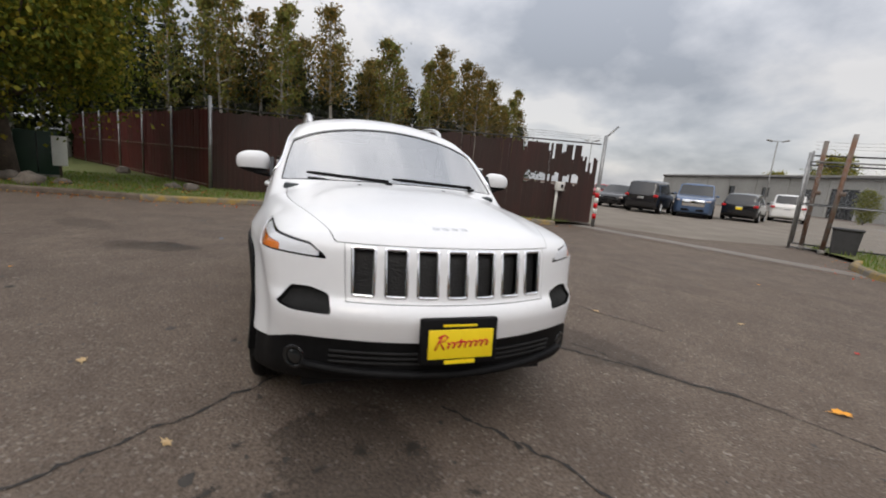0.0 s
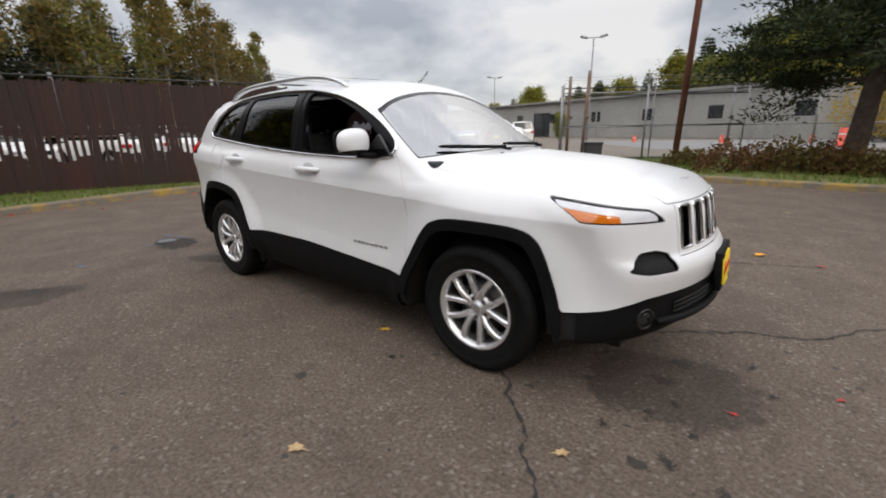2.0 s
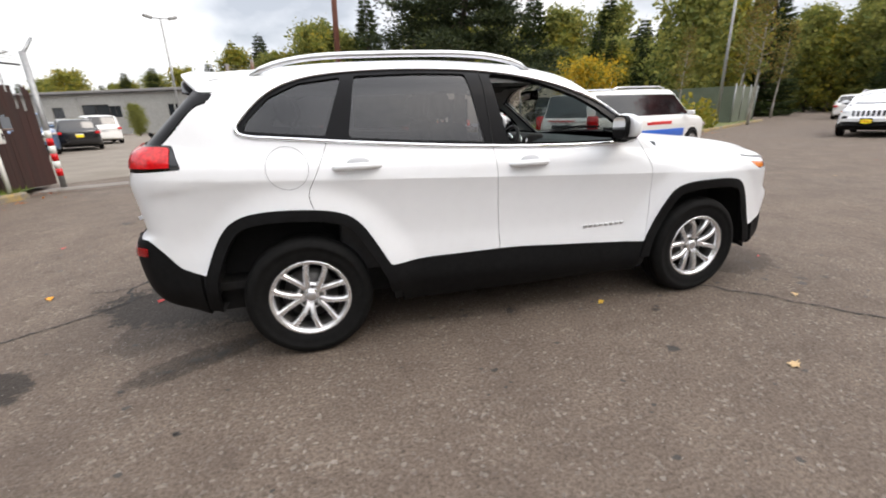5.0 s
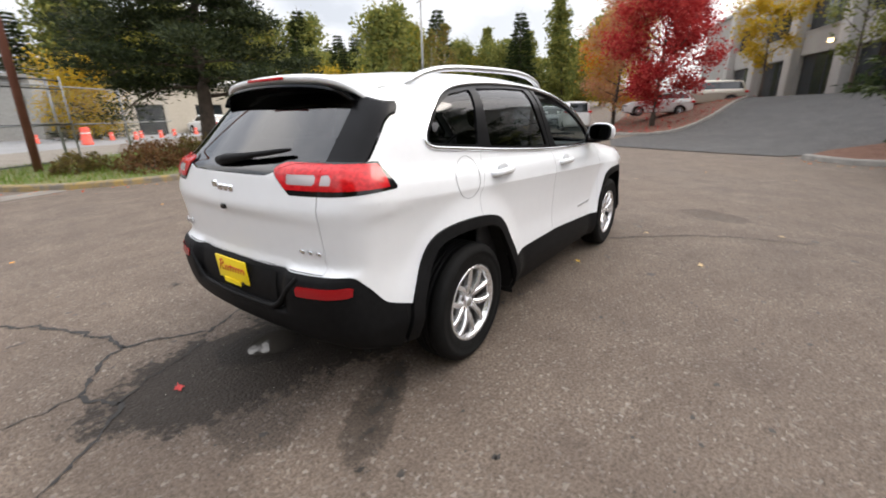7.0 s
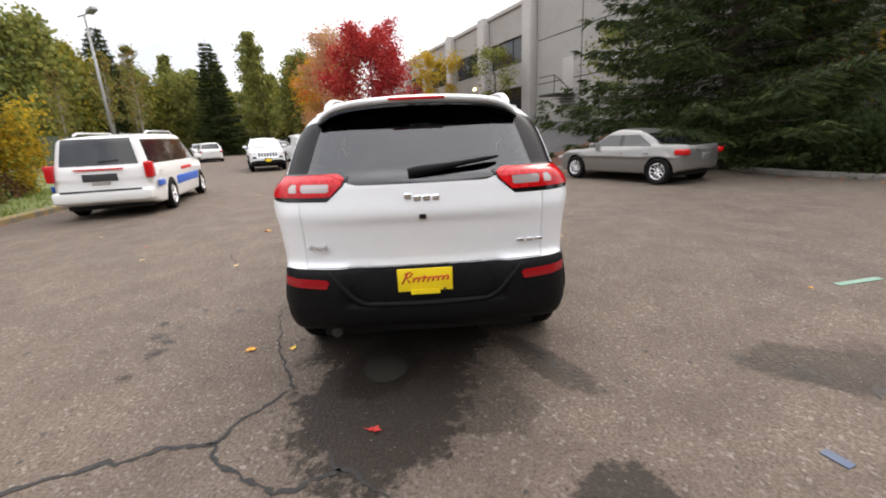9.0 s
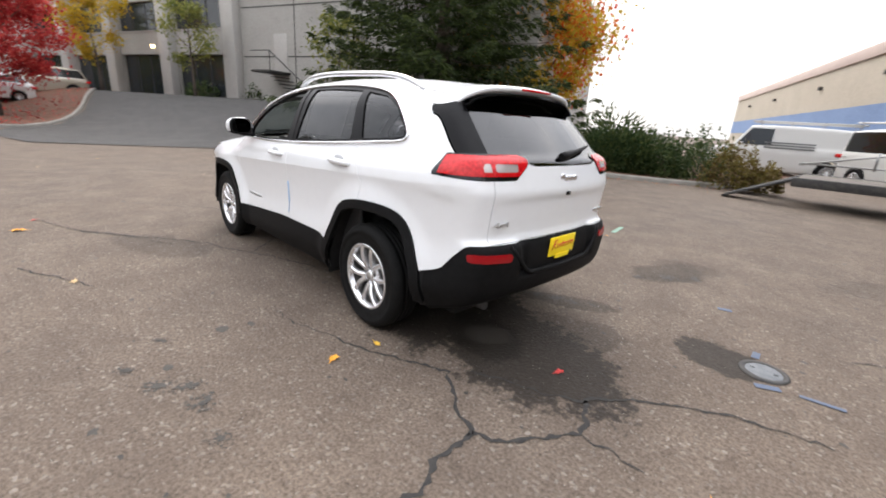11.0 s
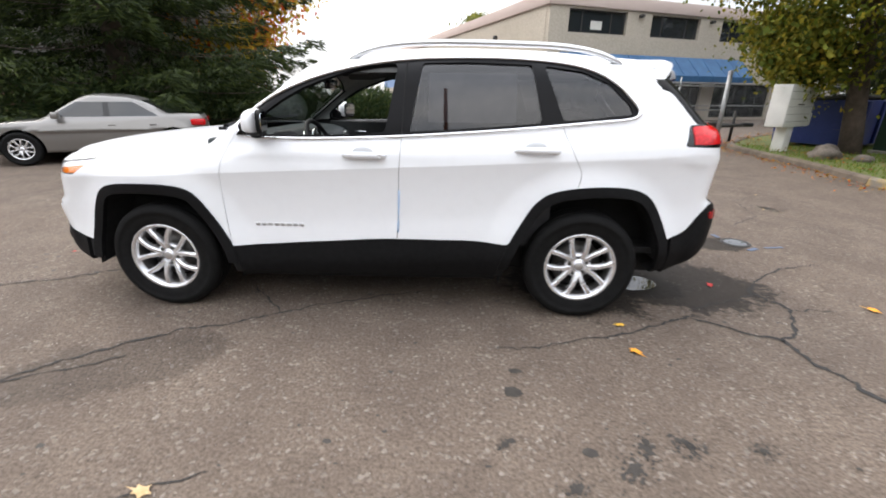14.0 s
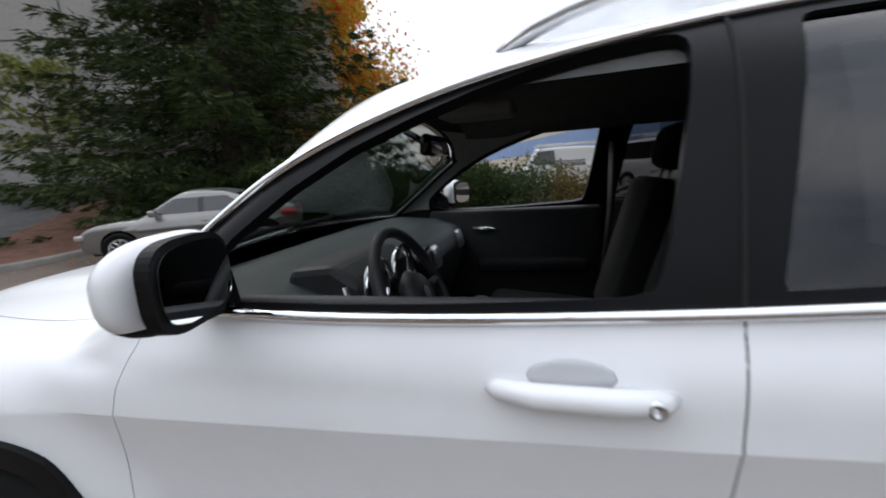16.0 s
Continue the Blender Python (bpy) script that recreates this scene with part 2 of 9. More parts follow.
def spline(points):
    """A smooth curve through (x, y) pairs, without overshoot, for arrays."""
    px, py = np.array(sorted(points), float).T
    px = px + 1e-5 * np.arange(len(px))
    d = np.diff(py) / np.diff(px)
    m = np.zeros(len(px))
    m[1:-1] = np.where(d[1:] * d[:-1] > 0, 2 * d[1:] * d[:-1] / np.where(d[1:] + d[:-1] == 0, 1, d[1:] + d[:-1]), 0)
    m[0], m[-1] = d[0], d[-1]

    def f(x):
        x = np.asarray(x, float)
        k = np.clip(np.searchsorted(px, x) - 1, 0, len(px) - 2)
        h = px[k + 1] - px[k]
        t = (x - px[k]) / h
        tc = np.clip(t, 0, 1)
        v = (1 + 2 * tc) * (1 - tc) ** 2 * py[k] + tc * (1 - tc) ** 2 * h * m[k] + tc**2 * (3 - 2 * tc) * py[k + 1] + tc**2 * (tc - 1) * h * m[k + 1]
        return v + np.where(t < 0, t * h * m[k], 0) + np.where(t > 1, (t - 1) * h * m[k + 1], 0)

    return f


def step(a, b, x):
    t = np.clip((np.asarray(x, float) - a) / (b - a), 0, 1)
    return t * t * (3 - 2 * t)


def inside_outline(points, rounds=2):
    """Signed distance to a smoothed closed outline of pairs: above 0 inside."""
    p = np.array(points, float)
    for _ in range(rounds):
        q = np.roll(p, -1, 0)
        p = np.stack([0.75 * p + 0.25 * q, 0.25 * p + 0.75 * q], 1).reshape(-1, 2)
    q = np.roll(p, -1, 0)

    def f(u, w):
        u, w = np.asarray(u, float), np.asarray(w, float)
        best, odd = np.full(u.shape, 1e9), np.zeros(u.shape, bool)
        for (x0, y0), (x1, y1) in zip(p, q):
            dx, dy = x1 - x0, y1 - y0
            t = np.clip(((u - x0) * dx + (w - y0) * dy) / max(dx * dx + dy * dy, 1e-12), 0, 1)
            best = np.minimum(best, (u - x0 - t * dx) ** 2 + (w - y0 - t * dy) ** 2)
            hit = ((y0 > w) != (y1 > w)) & (u < dx * (w - y0) / (dy if abs(dy) > 1e-12 else 1e-12) + x0)
            odd ^= hit
        return np.where(odd, 1, -1) * np.sqrt(best)

    return f


# ---------- the lie of the land ----------
ROAD = (0.87, 0.49)                       # the way along which the lane runs off
RIGHT = (0.49, -0.87)


def ground_z(x, y):
    x, y = np.asarray(x, float), np.asarray(y, float)
    u, v = x * ROAD[0] + y * ROAD[1], x * RIGHT[0] + y * RIGHT[1]
    rise = 1.8 * step(7.6, 17.5, v) * step(0.5, 8.0, u)
    hill = 6.0 * step(90, 260, u)
    return rise + hill

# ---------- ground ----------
# Dark ground ellipses; the one at (0.3, 0.0) lies below the SUV's middle
STAINS_AND_DARKS = ((-2.24, 0.27, 0.92, 0.64, -6, 0.88), (-1.92, 0.30, 0.52, 0.34, -14, 1.0), (-1.55, 0.20, 0.75, 0.85, 0, 0.9), (-2.30, -0.22, 0.50, 0.36, 35, 0.45), (-3.10, -0.72, 0.40, 0.30, -20, 0.85), (-2.25, -2.30, 0.66, 0.34, 75, 0.55), (-2.0, -0.70, 0.60, 0.16, 29, 0.55), (3.3, -1.7, 0.6, 0.35, 60, 0.35), (-2.3, -2.6, 0.5, 0.35, 30, 0.3), (0.3, 0.0, 1.4, 0.55, 0, 0.30), (-3.9, -3.7, 0.8, 0.4, 45, 0.3), (1.25, 1.55, 0.8, 0.35, 25, 0.35), (2.2, -0.4, 0.55, 0.45, 30, 0.5))    # x, y, half length, half width, turn, depth


def asphalt(name, base, tint, worn, stains=()):
    """Old asphalt: wide worn and damp areas, hand-sized mottling, stones of many greys in a dark binder."""
    m = Mat(name, base, 0.86, 0.0, Specular_IOR_Level=0.24)
    big = m.noise(0.33, 6, 0.62)
    mid = m.noise(1.9, 7, 0.68)
    blotch = m.noise(7.5, 5, 0.65)
    fleck = m.voronoi(62, "F1", "Color")
    grit = m.node("ShaderNodeSeparateColor")
    m.link(fleck, grit.inputs[0])
    c = m.mix(m.map(big, 0.36, 0.66, 0, 1), base, tint)
    c = m.mix(m.map(mid, 0.40, 0.68, 0, 0.75), c, worn)
    c = m.mix(m.map(blotch, 0.50, 0.72, 0, 0.55), c, tuple(v * 0.55 for v in base))
    c = m.mix(m.map(m.noise(60, 4, 0.7), 0.42, 0.66, 0, 0.72), c, tuple(v * 0.36 for v in base))
    stone = m.ramp(grit.outputs[1], [(0.0, (0.06, 0.050, 0.042)), (0.5, (0.19, 0.16, 0.135)), (1.0, (0.44, 0.41, 0.37))])
    show = m.math("MULTIPLY", m.map(grit.outputs[0], 0.74, 0.92, 0.0, 0.38), m.map(mid, 0.30, 0.62, 0.35, 1.0))
    c = m.mix(show, c, stone)
    wet = None
    if stains:
        ragged = m.math("ADD", m.math("MULTIPLY", m.noise(2.6, 6, 0.7), 0.9), m.math("MULTIPLY", m.noise(17, 4, 0.7), 0.7))
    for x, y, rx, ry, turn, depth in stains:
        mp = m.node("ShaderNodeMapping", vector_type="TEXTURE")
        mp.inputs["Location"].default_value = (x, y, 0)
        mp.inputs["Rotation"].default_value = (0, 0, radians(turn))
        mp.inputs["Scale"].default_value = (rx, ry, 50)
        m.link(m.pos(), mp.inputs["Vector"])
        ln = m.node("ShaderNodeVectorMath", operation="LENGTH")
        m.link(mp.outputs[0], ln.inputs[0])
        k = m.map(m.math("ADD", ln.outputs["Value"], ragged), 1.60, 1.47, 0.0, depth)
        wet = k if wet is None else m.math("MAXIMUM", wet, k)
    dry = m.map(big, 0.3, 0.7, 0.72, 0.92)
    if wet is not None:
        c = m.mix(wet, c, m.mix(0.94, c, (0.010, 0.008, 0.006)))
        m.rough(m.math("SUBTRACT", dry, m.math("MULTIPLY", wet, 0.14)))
    else:
        m.rough(dry)
    m.color(c)
    h = m.math("ADD", m.math("MULTIPLY", m.voronoi(62), -0.7), m.math("MULTIPLY", m.noise(45, 5), 1.4))
    m.bump(h, 0.7, 0.008)
    return m.m


ASPHALT = asphalt("asphalt", (0.116, 0.089, 0.070), (0.156, 0.121, 0.095), (0.204, 0.160, 0.124), STAINS_AND_DARKS)
ASPHALT_NEW = asphalt("asphalt_dark", (0.058, 0.057, 0.057), (0.075, 0.073, 0.072), (0.095, 0.092, 0.089))


def land(name, xs, ys, material, lift=0.0, kind="structure", label="", category="ground"):
    gx, gy = np.meshgrid(xs, ys, indexing="ij")
    gz = ground_z(gx, gy) + lift
    n, k = len(xs), len(ys)
    verts = np.stack([gx, gy, gz], -1).reshape(-1, 3)
    faces = [(i * k + j, (i + 1) * k + j, (i + 1) * k + j + 1, i * k + j + 1) for i in range(n - 1) for j in range(k - 1)]
    return tagged(put(name, mesh_from(name, verts, faces), material), label, category, "", kind)


def spaced(near, far, n_near, n_far):
    a = np.linspace(-near, near, n_near)
    b = near * (far / near) ** (np.linspace(0, 1, n_far)[1:])
    return np.concatenate([-b[::-1], a, b])


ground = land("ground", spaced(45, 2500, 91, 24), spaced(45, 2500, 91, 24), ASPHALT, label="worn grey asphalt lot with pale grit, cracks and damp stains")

# ---------- more materials ----------
GRASS_SOIL = speckled("grass_soil", (0.10, 0.14, 0.030), (0.15, 0.145, 0.05), 2.5, rough=0.95, fine=60, bump=0.6, dist=0.02)
MULCH = speckled("red_brown_mulch", (0.10, 0.040, 0.025), (0.17, 0.085, 0.05), 5, rough=0.95, fine=45, bump=0.8, dist=0.03)
DIRT = speckled("gravelly_dirt", (0.16, 0.135, 0.105), (0.23, 0.20, 0.165), 0.8, rough=0.95, fine=35, bump=0.4, dist=0.015)
KERB = Mat("yellow_kerb", (0.35, 0.25, 0.07), 0.85)
KERB.color(KERB.mix(KERB.map(KERB.noise(3.5, 6, 0.7), 0.34, 0.58, 0, 1), (0.36, 0.235, 0.04), (0.16, 0.14, 0.115)))
KERB.bump(KERB.noise(50, 4), 0.4, 0.006)
KERB = KERB.m
KERB_GREY = speckled("grey_kerb", (0.30, 0.28, 0.25), (0.20, 0.19, 0.17), 4, rough=0.9, fine=60)
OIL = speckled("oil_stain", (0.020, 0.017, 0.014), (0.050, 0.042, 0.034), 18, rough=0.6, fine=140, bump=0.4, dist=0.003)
WATER = plain("puddle_water", (0.048, 0.043, 0.038), 0.03)
TAR = speckled("crack_fill", (0.020, 0.019, 0.018), (0.040, 0.037, 0.034), 40, rough=0.9)
RUST_SLAT = Mat("rust_red_slat", (0.10, 0.03, 0.02), 0.7)
RUST_SLAT.color(RUST_SLAT.mix(RUST_SLAT.map(RUST_SLAT.noise(1.6, 5, 0.6, (1, 1, 0.35)), 0.35, 0.68, 0, 1), RUST_SLAT.mix(RUST_SLAT.random(), (0.030, 0.010, 0.008), (0.048, 0.015, 0.011)), (0.026, 0.014, 0.010)))
RUST_SLAT = RUST_SLAT.m
RED_SLAT = Mat("dark_red_slat", (0.13, 0.02, 0.016), 0.6)
RED_SLAT.color(RED_SLAT.mix(RED_SLAT.map(RED_SLAT.noise(1.2, 5), 0.4, 0.7, 0, 0.6), RED_SLAT.mix(RED_SLAT.random(), (0.080, 0.012, 0.011), (0.110, 0.018, 0.015)), (0.055, 0.02, 0.014)))
RED_SLAT = RED_SLAT.m
GALV = speckled("galvanised_steel", (0.24, 0.245, 0.245), (0.36, 0.365, 0.365), 10, rough=0.5, metal=0.7, bump=0.1)
RUSTY_STEEL = speckled("rusty_steel", (0.24, 0.22, 0.20), (0.22, 0.10, 0.05), 5, rough=0.7, metal=0.4, fine=60)
CONCRETE = speckled("tilt_up_concrete", (0.34, 0.325, 0.30), (0.40, 0.385, 0.355), 0.5, rough=0.9, fine=14, bump=0.15, dist=0.004)
CONCRETE_TRIM = speckled("pale_trim", (0.42, 0.40, 0.375), (0.48, 0.46, 0.43), 0.7, rough=0.9, fine=20, bump=0.1)
TAN_WALL = speckled("tan_block_wall", (0.46, 0.412, 0.335), (0.52, 0.468, 0.385), 0.5, rough=0.9, fine=12, bump=0.15)
TAN_TRIM = speckled("pinkish_cornice", (0.52, 0.42, 0.38), (0.58, 0.48, 0.43), 0.6, rough=0.85, bump=0.1)
BLUE_WALL = speckled("blue_band_paint", (0.16, 0.25, 0.44), (0.20, 0.30, 0.50), 0.8, rough=0.85, fine=12, bump=0.1)
AWNING = speckled("blue_awning_cloth", (0.028, 0.105, 0.23), (0.042, 0.14, 0.29), 2, rough=0.7, fine=40, bump=0.2)
WHITE_WALL = speckled("weathered_white_wall", (0.31, 0.31, 0.29), (0.40, 0.395, 0.37), 0.25, rough=0.9, fine=6, bump=0.1)
ROOF_GREY = speckled("flat_roof_grey", (0.22, 0.21, 0.20), (0.28, 0.27, 0.26), 0.4, rough=0.9)
WIN_DARK = plain("dark_window", (0.02, 0.024, 0.028), 0.06, 0.0, Specular_IOR_Level=0.7)
POLE_RUST = speckled("red_brown_pole", (0.16, 0.055, 0.035), (0.21, 0.085, 0.055), 1.5, rough=0.75, fine=30)
GREY_POLE = speckled("grey_lamp_pole", (0.25, 0.25, 0.25), (0.34, 0.34, 0.33), 3, rough=0.6, metal=0.5)
WHITE_PAINT = speckled("white_board_paint", (0.72, 0.72, 0.68), (0.62, 0.62, 0.58), 3, rough=0.6, bump=0.05)
BLUE_STEEL = speckled("blue_dumpster_paint", (0.018, 0.035, 0.16), (0.03, 0.05, 0.20), 2, rough=0.5, fine=30)
GREEN_STEEL = speckled("dark_green_cabinet", (0.012, 0.035, 0.022), (0.02, 0.05, 0.03), 3, rough=0.5)
ROCK = speckled("brown_rock", (0.10, 0.085, 0.07), (0.20, 0.17, 0.14), 5, rough=0.9, fine=40, bump=0.7, dist=0.03)
ORANGE = speckled("traffic_orange", (0.85, 0.10, 0.05), (0.78, 0.08, 0.05), 6, rough=0.5)
BIN_BLACK = speckled("bin_plastic", (0.03, 0.03, 0.032), (0.045, 0.045, 0.047), 8, rough=0.6)
GREEN_MESH = speckled("green_privacy_mesh", (0.10, 0.12, 0.085), (0.13, 0.15, 0.11), 1.2, rough=0.9, fine=50)
BARK = speckled("brown_bark", (0.06, 0.045, 0.035), (0.12, 0.09, 0.07), 6, rough=0.95, fine=40, bump=0.8, dist=0.03)
BIRCH_BARK = speckled("pale_birch_bark", (0.42, 0.40, 0.36), (0.22, 0.20, 0.17), 3, rough=0.9, fine=20, bump=0.3)
TRAILER_WOOD = speckled("weathered_deck_wood", (0.10, 0.088, 0.075), (0.16, 0.14, 0.12), 3, rough=0.9, fine=30)


def leafy(name, a, b, c, through_leaf=0.35):
    """Leaves: each clump takes its own hue between three colours."""
    m = Mat(name, a, 0.7, 0.0, Specular_IOR_Level=0.22)
    r = m.island()
    col = m.ramp(r, [(0.0, a), (0.55, b), (1.0, c)])
    m.color(col)
    back, mx = m.node("ShaderNodeBsdfTranslucent"), m.node("ShaderNodeMixShader")
    mx.inputs[0].default_value = through_leaf
    m.link(col, back.inputs[0])
    m.link(m.b.outputs[0], mx.inputs[1])
    m.link(back.outputs[0], mx.inputs[2])
    m.link(mx.outputs[0], m.node_out())
    return m.m


LEAF_SPRUCE = leafy("spruce_needles", (0.011, 0.020, 0.005), (0.026, 0.041, 0.009), (0.064, 0.085, 0.018), 0.25)
LEAF_PINE = leafy("pine_needles", (0.013, 0.022, 0.010), (0.030, 0.043, 0.015), (0.066, 0.078, 0.026), 0.18)
LEAF_RED = leafy("red_maple_leaves", (0.30, 0.018, 0.022), (0.45, 0.035, 0.035), (0.60, 0.10, 0.08))
LEAF_ORANGE = leafy("orange_leaves", (0.55, 0.055, 0.014), (0.62, 0.15, 0.015), (0.55, 0.24, 0.02), 0.5)
LEAF_YELLOW = leafy("yellow_leaves", (0.40, 0.24, 0.015), (0.56, 0.37, 0.03), (0.30, 0.27, 0.04), 0.5)
LEAF_TAN = leafy("tan_pink_leaves", (0.42, 0.20, 0.13), (0.50, 0.26, 0.12), (0.40, 0.28, 0.12))
LEAF_POPLAR = leafy("autumn_birch_leaves", (0.09, 0.095, 0.030), (0.18, 0.14, 0.038), (0.31, 0.18, 0.042))
LEAF_GREEN = leafy("mixed_green_leaves", (0.10, 0.125, 0.034), (0.19, 0.205, 0.052), (0.31, 0.29, 0.070), 0.45)
LEAF_LIME = leafy("yellow_green_leaves", (0.12, 0.15, 0.022), (0.22, 0.21, 0.03), (0.36, 0.27, 0.035))
LEAF_MAPLE = leafy("green_maple_leaves", (0.055, 0.085, 0.012), (0.135, 0.160, 0.020), (0.32, 0.26, 0.024))
LEAF_DARK = leafy("dark_wood_leaves", (0.014, 0.022, 0.010), (0.028, 0.036, 0.014), (0.05, 0.055, 0.02))
LEAF_SHRUB = leafy("juniper_green", (0.030, 0.055, 0.022), (0.055, 0.085, 0.030), (0.10, 0.12, 0.04))
LITTER = leafy("fallen_leaf_litter", (0.16, 0.075, 0.03), (0.30, 0.13, 0.03), (0.42, 0.25, 0.05))
LEAF_WEED = leafy("weed_leaves", (0.10, 0.09, 0.025), (0.16, 0.12, 0.03), (0.09, 0.055, 0.03))
LEAF_RUSSET = leafy("russet_leaves", (0.10, 0.045, 0.020), (0.16, 0.075, 0.030), (0.11, 0.085, 0.03))
GRASS_BLADE = leafy("grass_blades", (0.10, 0.18, 0.03), (0.16, 0.23, 0.04), (0.22, 0.20, 0.06))

# ---------- patches of ground ----------


def patch(name, outline, material, lift, label, category, kind="structure", wobble=0.0, seed=1, inner=0):
    """A flat sheet that follows the land, cut to an outline."""
    rnd = random.Random(seed)
    pts = []
    n = len(outline)
    for k in range(n):
        (x0, y0), (x1, y1) = outline[k], outline[(k + 1) % n]
        d = math.hypot(x1 - x0, y1 - y0)
        m = max(1, int(d / (1.5 if not wobble else max(0.05, wobble * 2))))
        for q in range(m):
            t = q / m
            pts.append((x0 + (x1 - x0) * t + rnd.uniform(-wobble, wobble), y0 + (y1 - y0) * t + rnd.uniform(-wobble, wobble)))
    bm = bmesh.new()
    vs = [bm.verts.new((x, y, 0)) for x, y in pts]
    bm.faces.new(vs)
    if not wobble:
        bmesh.ops.triangulate(bm, faces=bm.faces)
        for _ in range(5):
            long = [e for e in bm.edges if e.calc_length() > 1.6]
            if long:
                bmesh.ops.subdivide_edges(bm, edges=long, cuts=1)
                bmesh.ops.triangulate(bm, faces=bm.faces)
    for v in bm.verts:
        v.co.z = float(ground_z(v.co.x, v.co.y)) + lift
    bmesh.ops.recalc_face_normals(bm, faces=bm.faces)
    for f in bm.faces:
        if f.normal.z < 0:
            f.normal_flip()
    return tagged(put(name, bm, material), label, category, "", kind)


def kerb_line(name, pts, material, label, h=0.13, w=0.16, lift=0.0):
    """A real step along a line, with a sloped face and rounded top."""
    bm = bmesh.new()
    rows = []
    n = len(pts)
    for k, (x, y) in enumerate(pts):
        (xa, ya), (xb, yb) = pts[max(k - 1, 0)], pts[min(k + 1, n - 1)]
        d = math.hypot(xb - xa, yb - ya)
        nx, ny = -(yb - ya) / d, (xb - xa) / d
        z = float(ground_z(x, y)) + lift
        rows.append([bm.verts.new((x + nx * o, y + ny * o, z + hh)) for o, hh in ((-w / 2 - 0.02, -0.02), (-w / 2, h * 0.75), (-w / 2 + 0.035, h), (w / 2 - 0.03, h), (w / 2, h * 0.8), (w / 2, -0.02))])
    for r0, r1 in zip(rows, rows[1:]):
        for q in range(5):
            bm.faces.new((r0[q], r0[q + 1], r1[q + 1], r1[q])).smooth = False
    bm.faces.new(rows[0])
    bm.faces.new(rows[-1][::-1])
    bmesh.ops.recalc_face_normals(bm, faces=bm.faces)
    return tagged(put(name, bm, material), label, "kerb", "", "structure")


def curve2(pts, n):
    """n points along a smooth line through pts."""
    p = np.array(pts, float)
    s = np.concatenate([[0], np.cumsum(np.hypot(*np.diff(p, axis=0).T))])
    fx, fy = spline(list(zip(s, p[:, 0]))), spline(list(zip(s, p[:, 1])))
    u = np.linspace(0, s[-1], n)
    return list(zip(fx(u).tolist(), fy(u).tolist()))


KERB_W = curve2([(-12.5, -13.5), (-9.6, -11.0), (-8.0, -8.6), (-7.75, -5.6), (-7.45, -3.6), (-7.65, -1.8), (-8.0, 0.6), (-7.9, 2.8), (-7.35, 4.8), (-6.75, 6.6)], 40)
KERB_N = curve2([(-1.9, 11.6), (-1.3, 10.3), (-0.2, 9.45), (1.4, 9.0), (3.6, 8.7), (6.0, 9.0), (10, 10.4), (18, 14.6), (30, 21.5)], 34)
KERB_E = curve2([(40, 8.2), (31, 6.9), (24, 5.9), (21.3, 4.6), (20.6, 2.9), (21.8, 1.4), (24.5, 0.4), (29, -0.4), (33.5, -1.2), (36.0, -1.5)], 36)
KERB_S = curve2([(11.2, -3.1), (10.1, -3.9), (9.6, -5.2), (9.3, -6.8), (8.3, -8.0), (6.0, -9.2), (3.4, -10.2), (1.0, -11.2), (-0.6, -12.2)], 24)
KERB_EARTH = speckled("earthy_kerb", (0.17, 0.135, 0.10), (0.085, 0.065, 0.05), 5, rough=0.95, fine=60)
kerb_line("kerb_west", KERB_W[20:], KERB, "low kerb with worn yellow paint along the grass")
kerb_line("kerb_southwest", KERB_W[:21], KERB_EARTH, "low bare brown kerb with fallen leaves along the grass")
kerb_line("kerb_north", KERB_N, KERB, "low kerb with worn yellow paint along the verge")
kerb_line("kerb_island", KERB_E, KERB_GREY, "low grey kerb round the mulch island")
kerb_line("kerb_south", KERB_S, KERB_GREY, "low grey kerb under the junipers")

WEST = [(x - 0.1, y) for x, y in KERB_W] + [(-7.2, 8.4), (-11.5, 7.0), (-16, -2.5), (-30, -14), (-30, -22), (-14, -15)]
grass_w = patch("verge_west", WEST, GRASS_SOIL, 0.10, "patchy mown grass bank below the fence", "grass")
NORTH = [(x, y + 0.08) for x, y in KERB_N] + [(30, 40), (12, 27.0), (3, 18.6), (-2.2, 15.2), (-4.2, 13.4)]
grass_n = patch("verge_north", NORTH, GRASS_SOIL, 0.09, "rough grass and brown weeds along the wire fence", "grass")
EAST = KERB_E + [(40, -2), (44, 4)]
mulch_e = patch("mulch_island", EAST, MULCH, 0.13, "red-brown bark mulch with fallen leaves", "mulch")
SOUTH = [(x, y - 0.06) for x, y in KERB_S] + [(-1.5, -20), (9, -34), (17, -14.5), (13.6, -9.4), (12.6, -6.4), (11.9, -3.6)]
bank_s = patch("bank_south", SOUTH, MULCH, 0.11, "mulch bank under the spruce", "mulch")
patch("dark_ramp", [(13.6, 2.4), (12.6, 0.0), (11.6, -2.6), (11.9, -3.6), (12.6, -6.4), (13.6, -9.2), (19, -10.8), (36, -5.2), (36.0, -1.8), (29, -0.6), (24.3, 0.2), (21.4, 1.3), (20.3, 2.9), (17, 3.4)], ASPHALT_NEW, 0.022, "newer dark asphalt ramp climbing to the office", "road")
patch("yard", [(-7.2, 8.6), (-5.0, 10.2), (-4.2, 13.8), (3, 19.2), (10, 40), (-70, 66), (-70, 20), (-12, 7.6)], DIRT, 0.006, "gravelly brown yard behind the gate", "yard")
patch("lot_strip", [(-3.0, 24), (4.5, 27.5), (22, 40), (16, 46), (3, 44), (-14, 38)], speckled("pale_lot_asphalt", (0.20, 0.20, 0.20), (0.27, 0.27, 0.27), 0.6, rough=0.9, fine=20), 0.012, "pale asphalt lot behind the wire fence", "pavement")
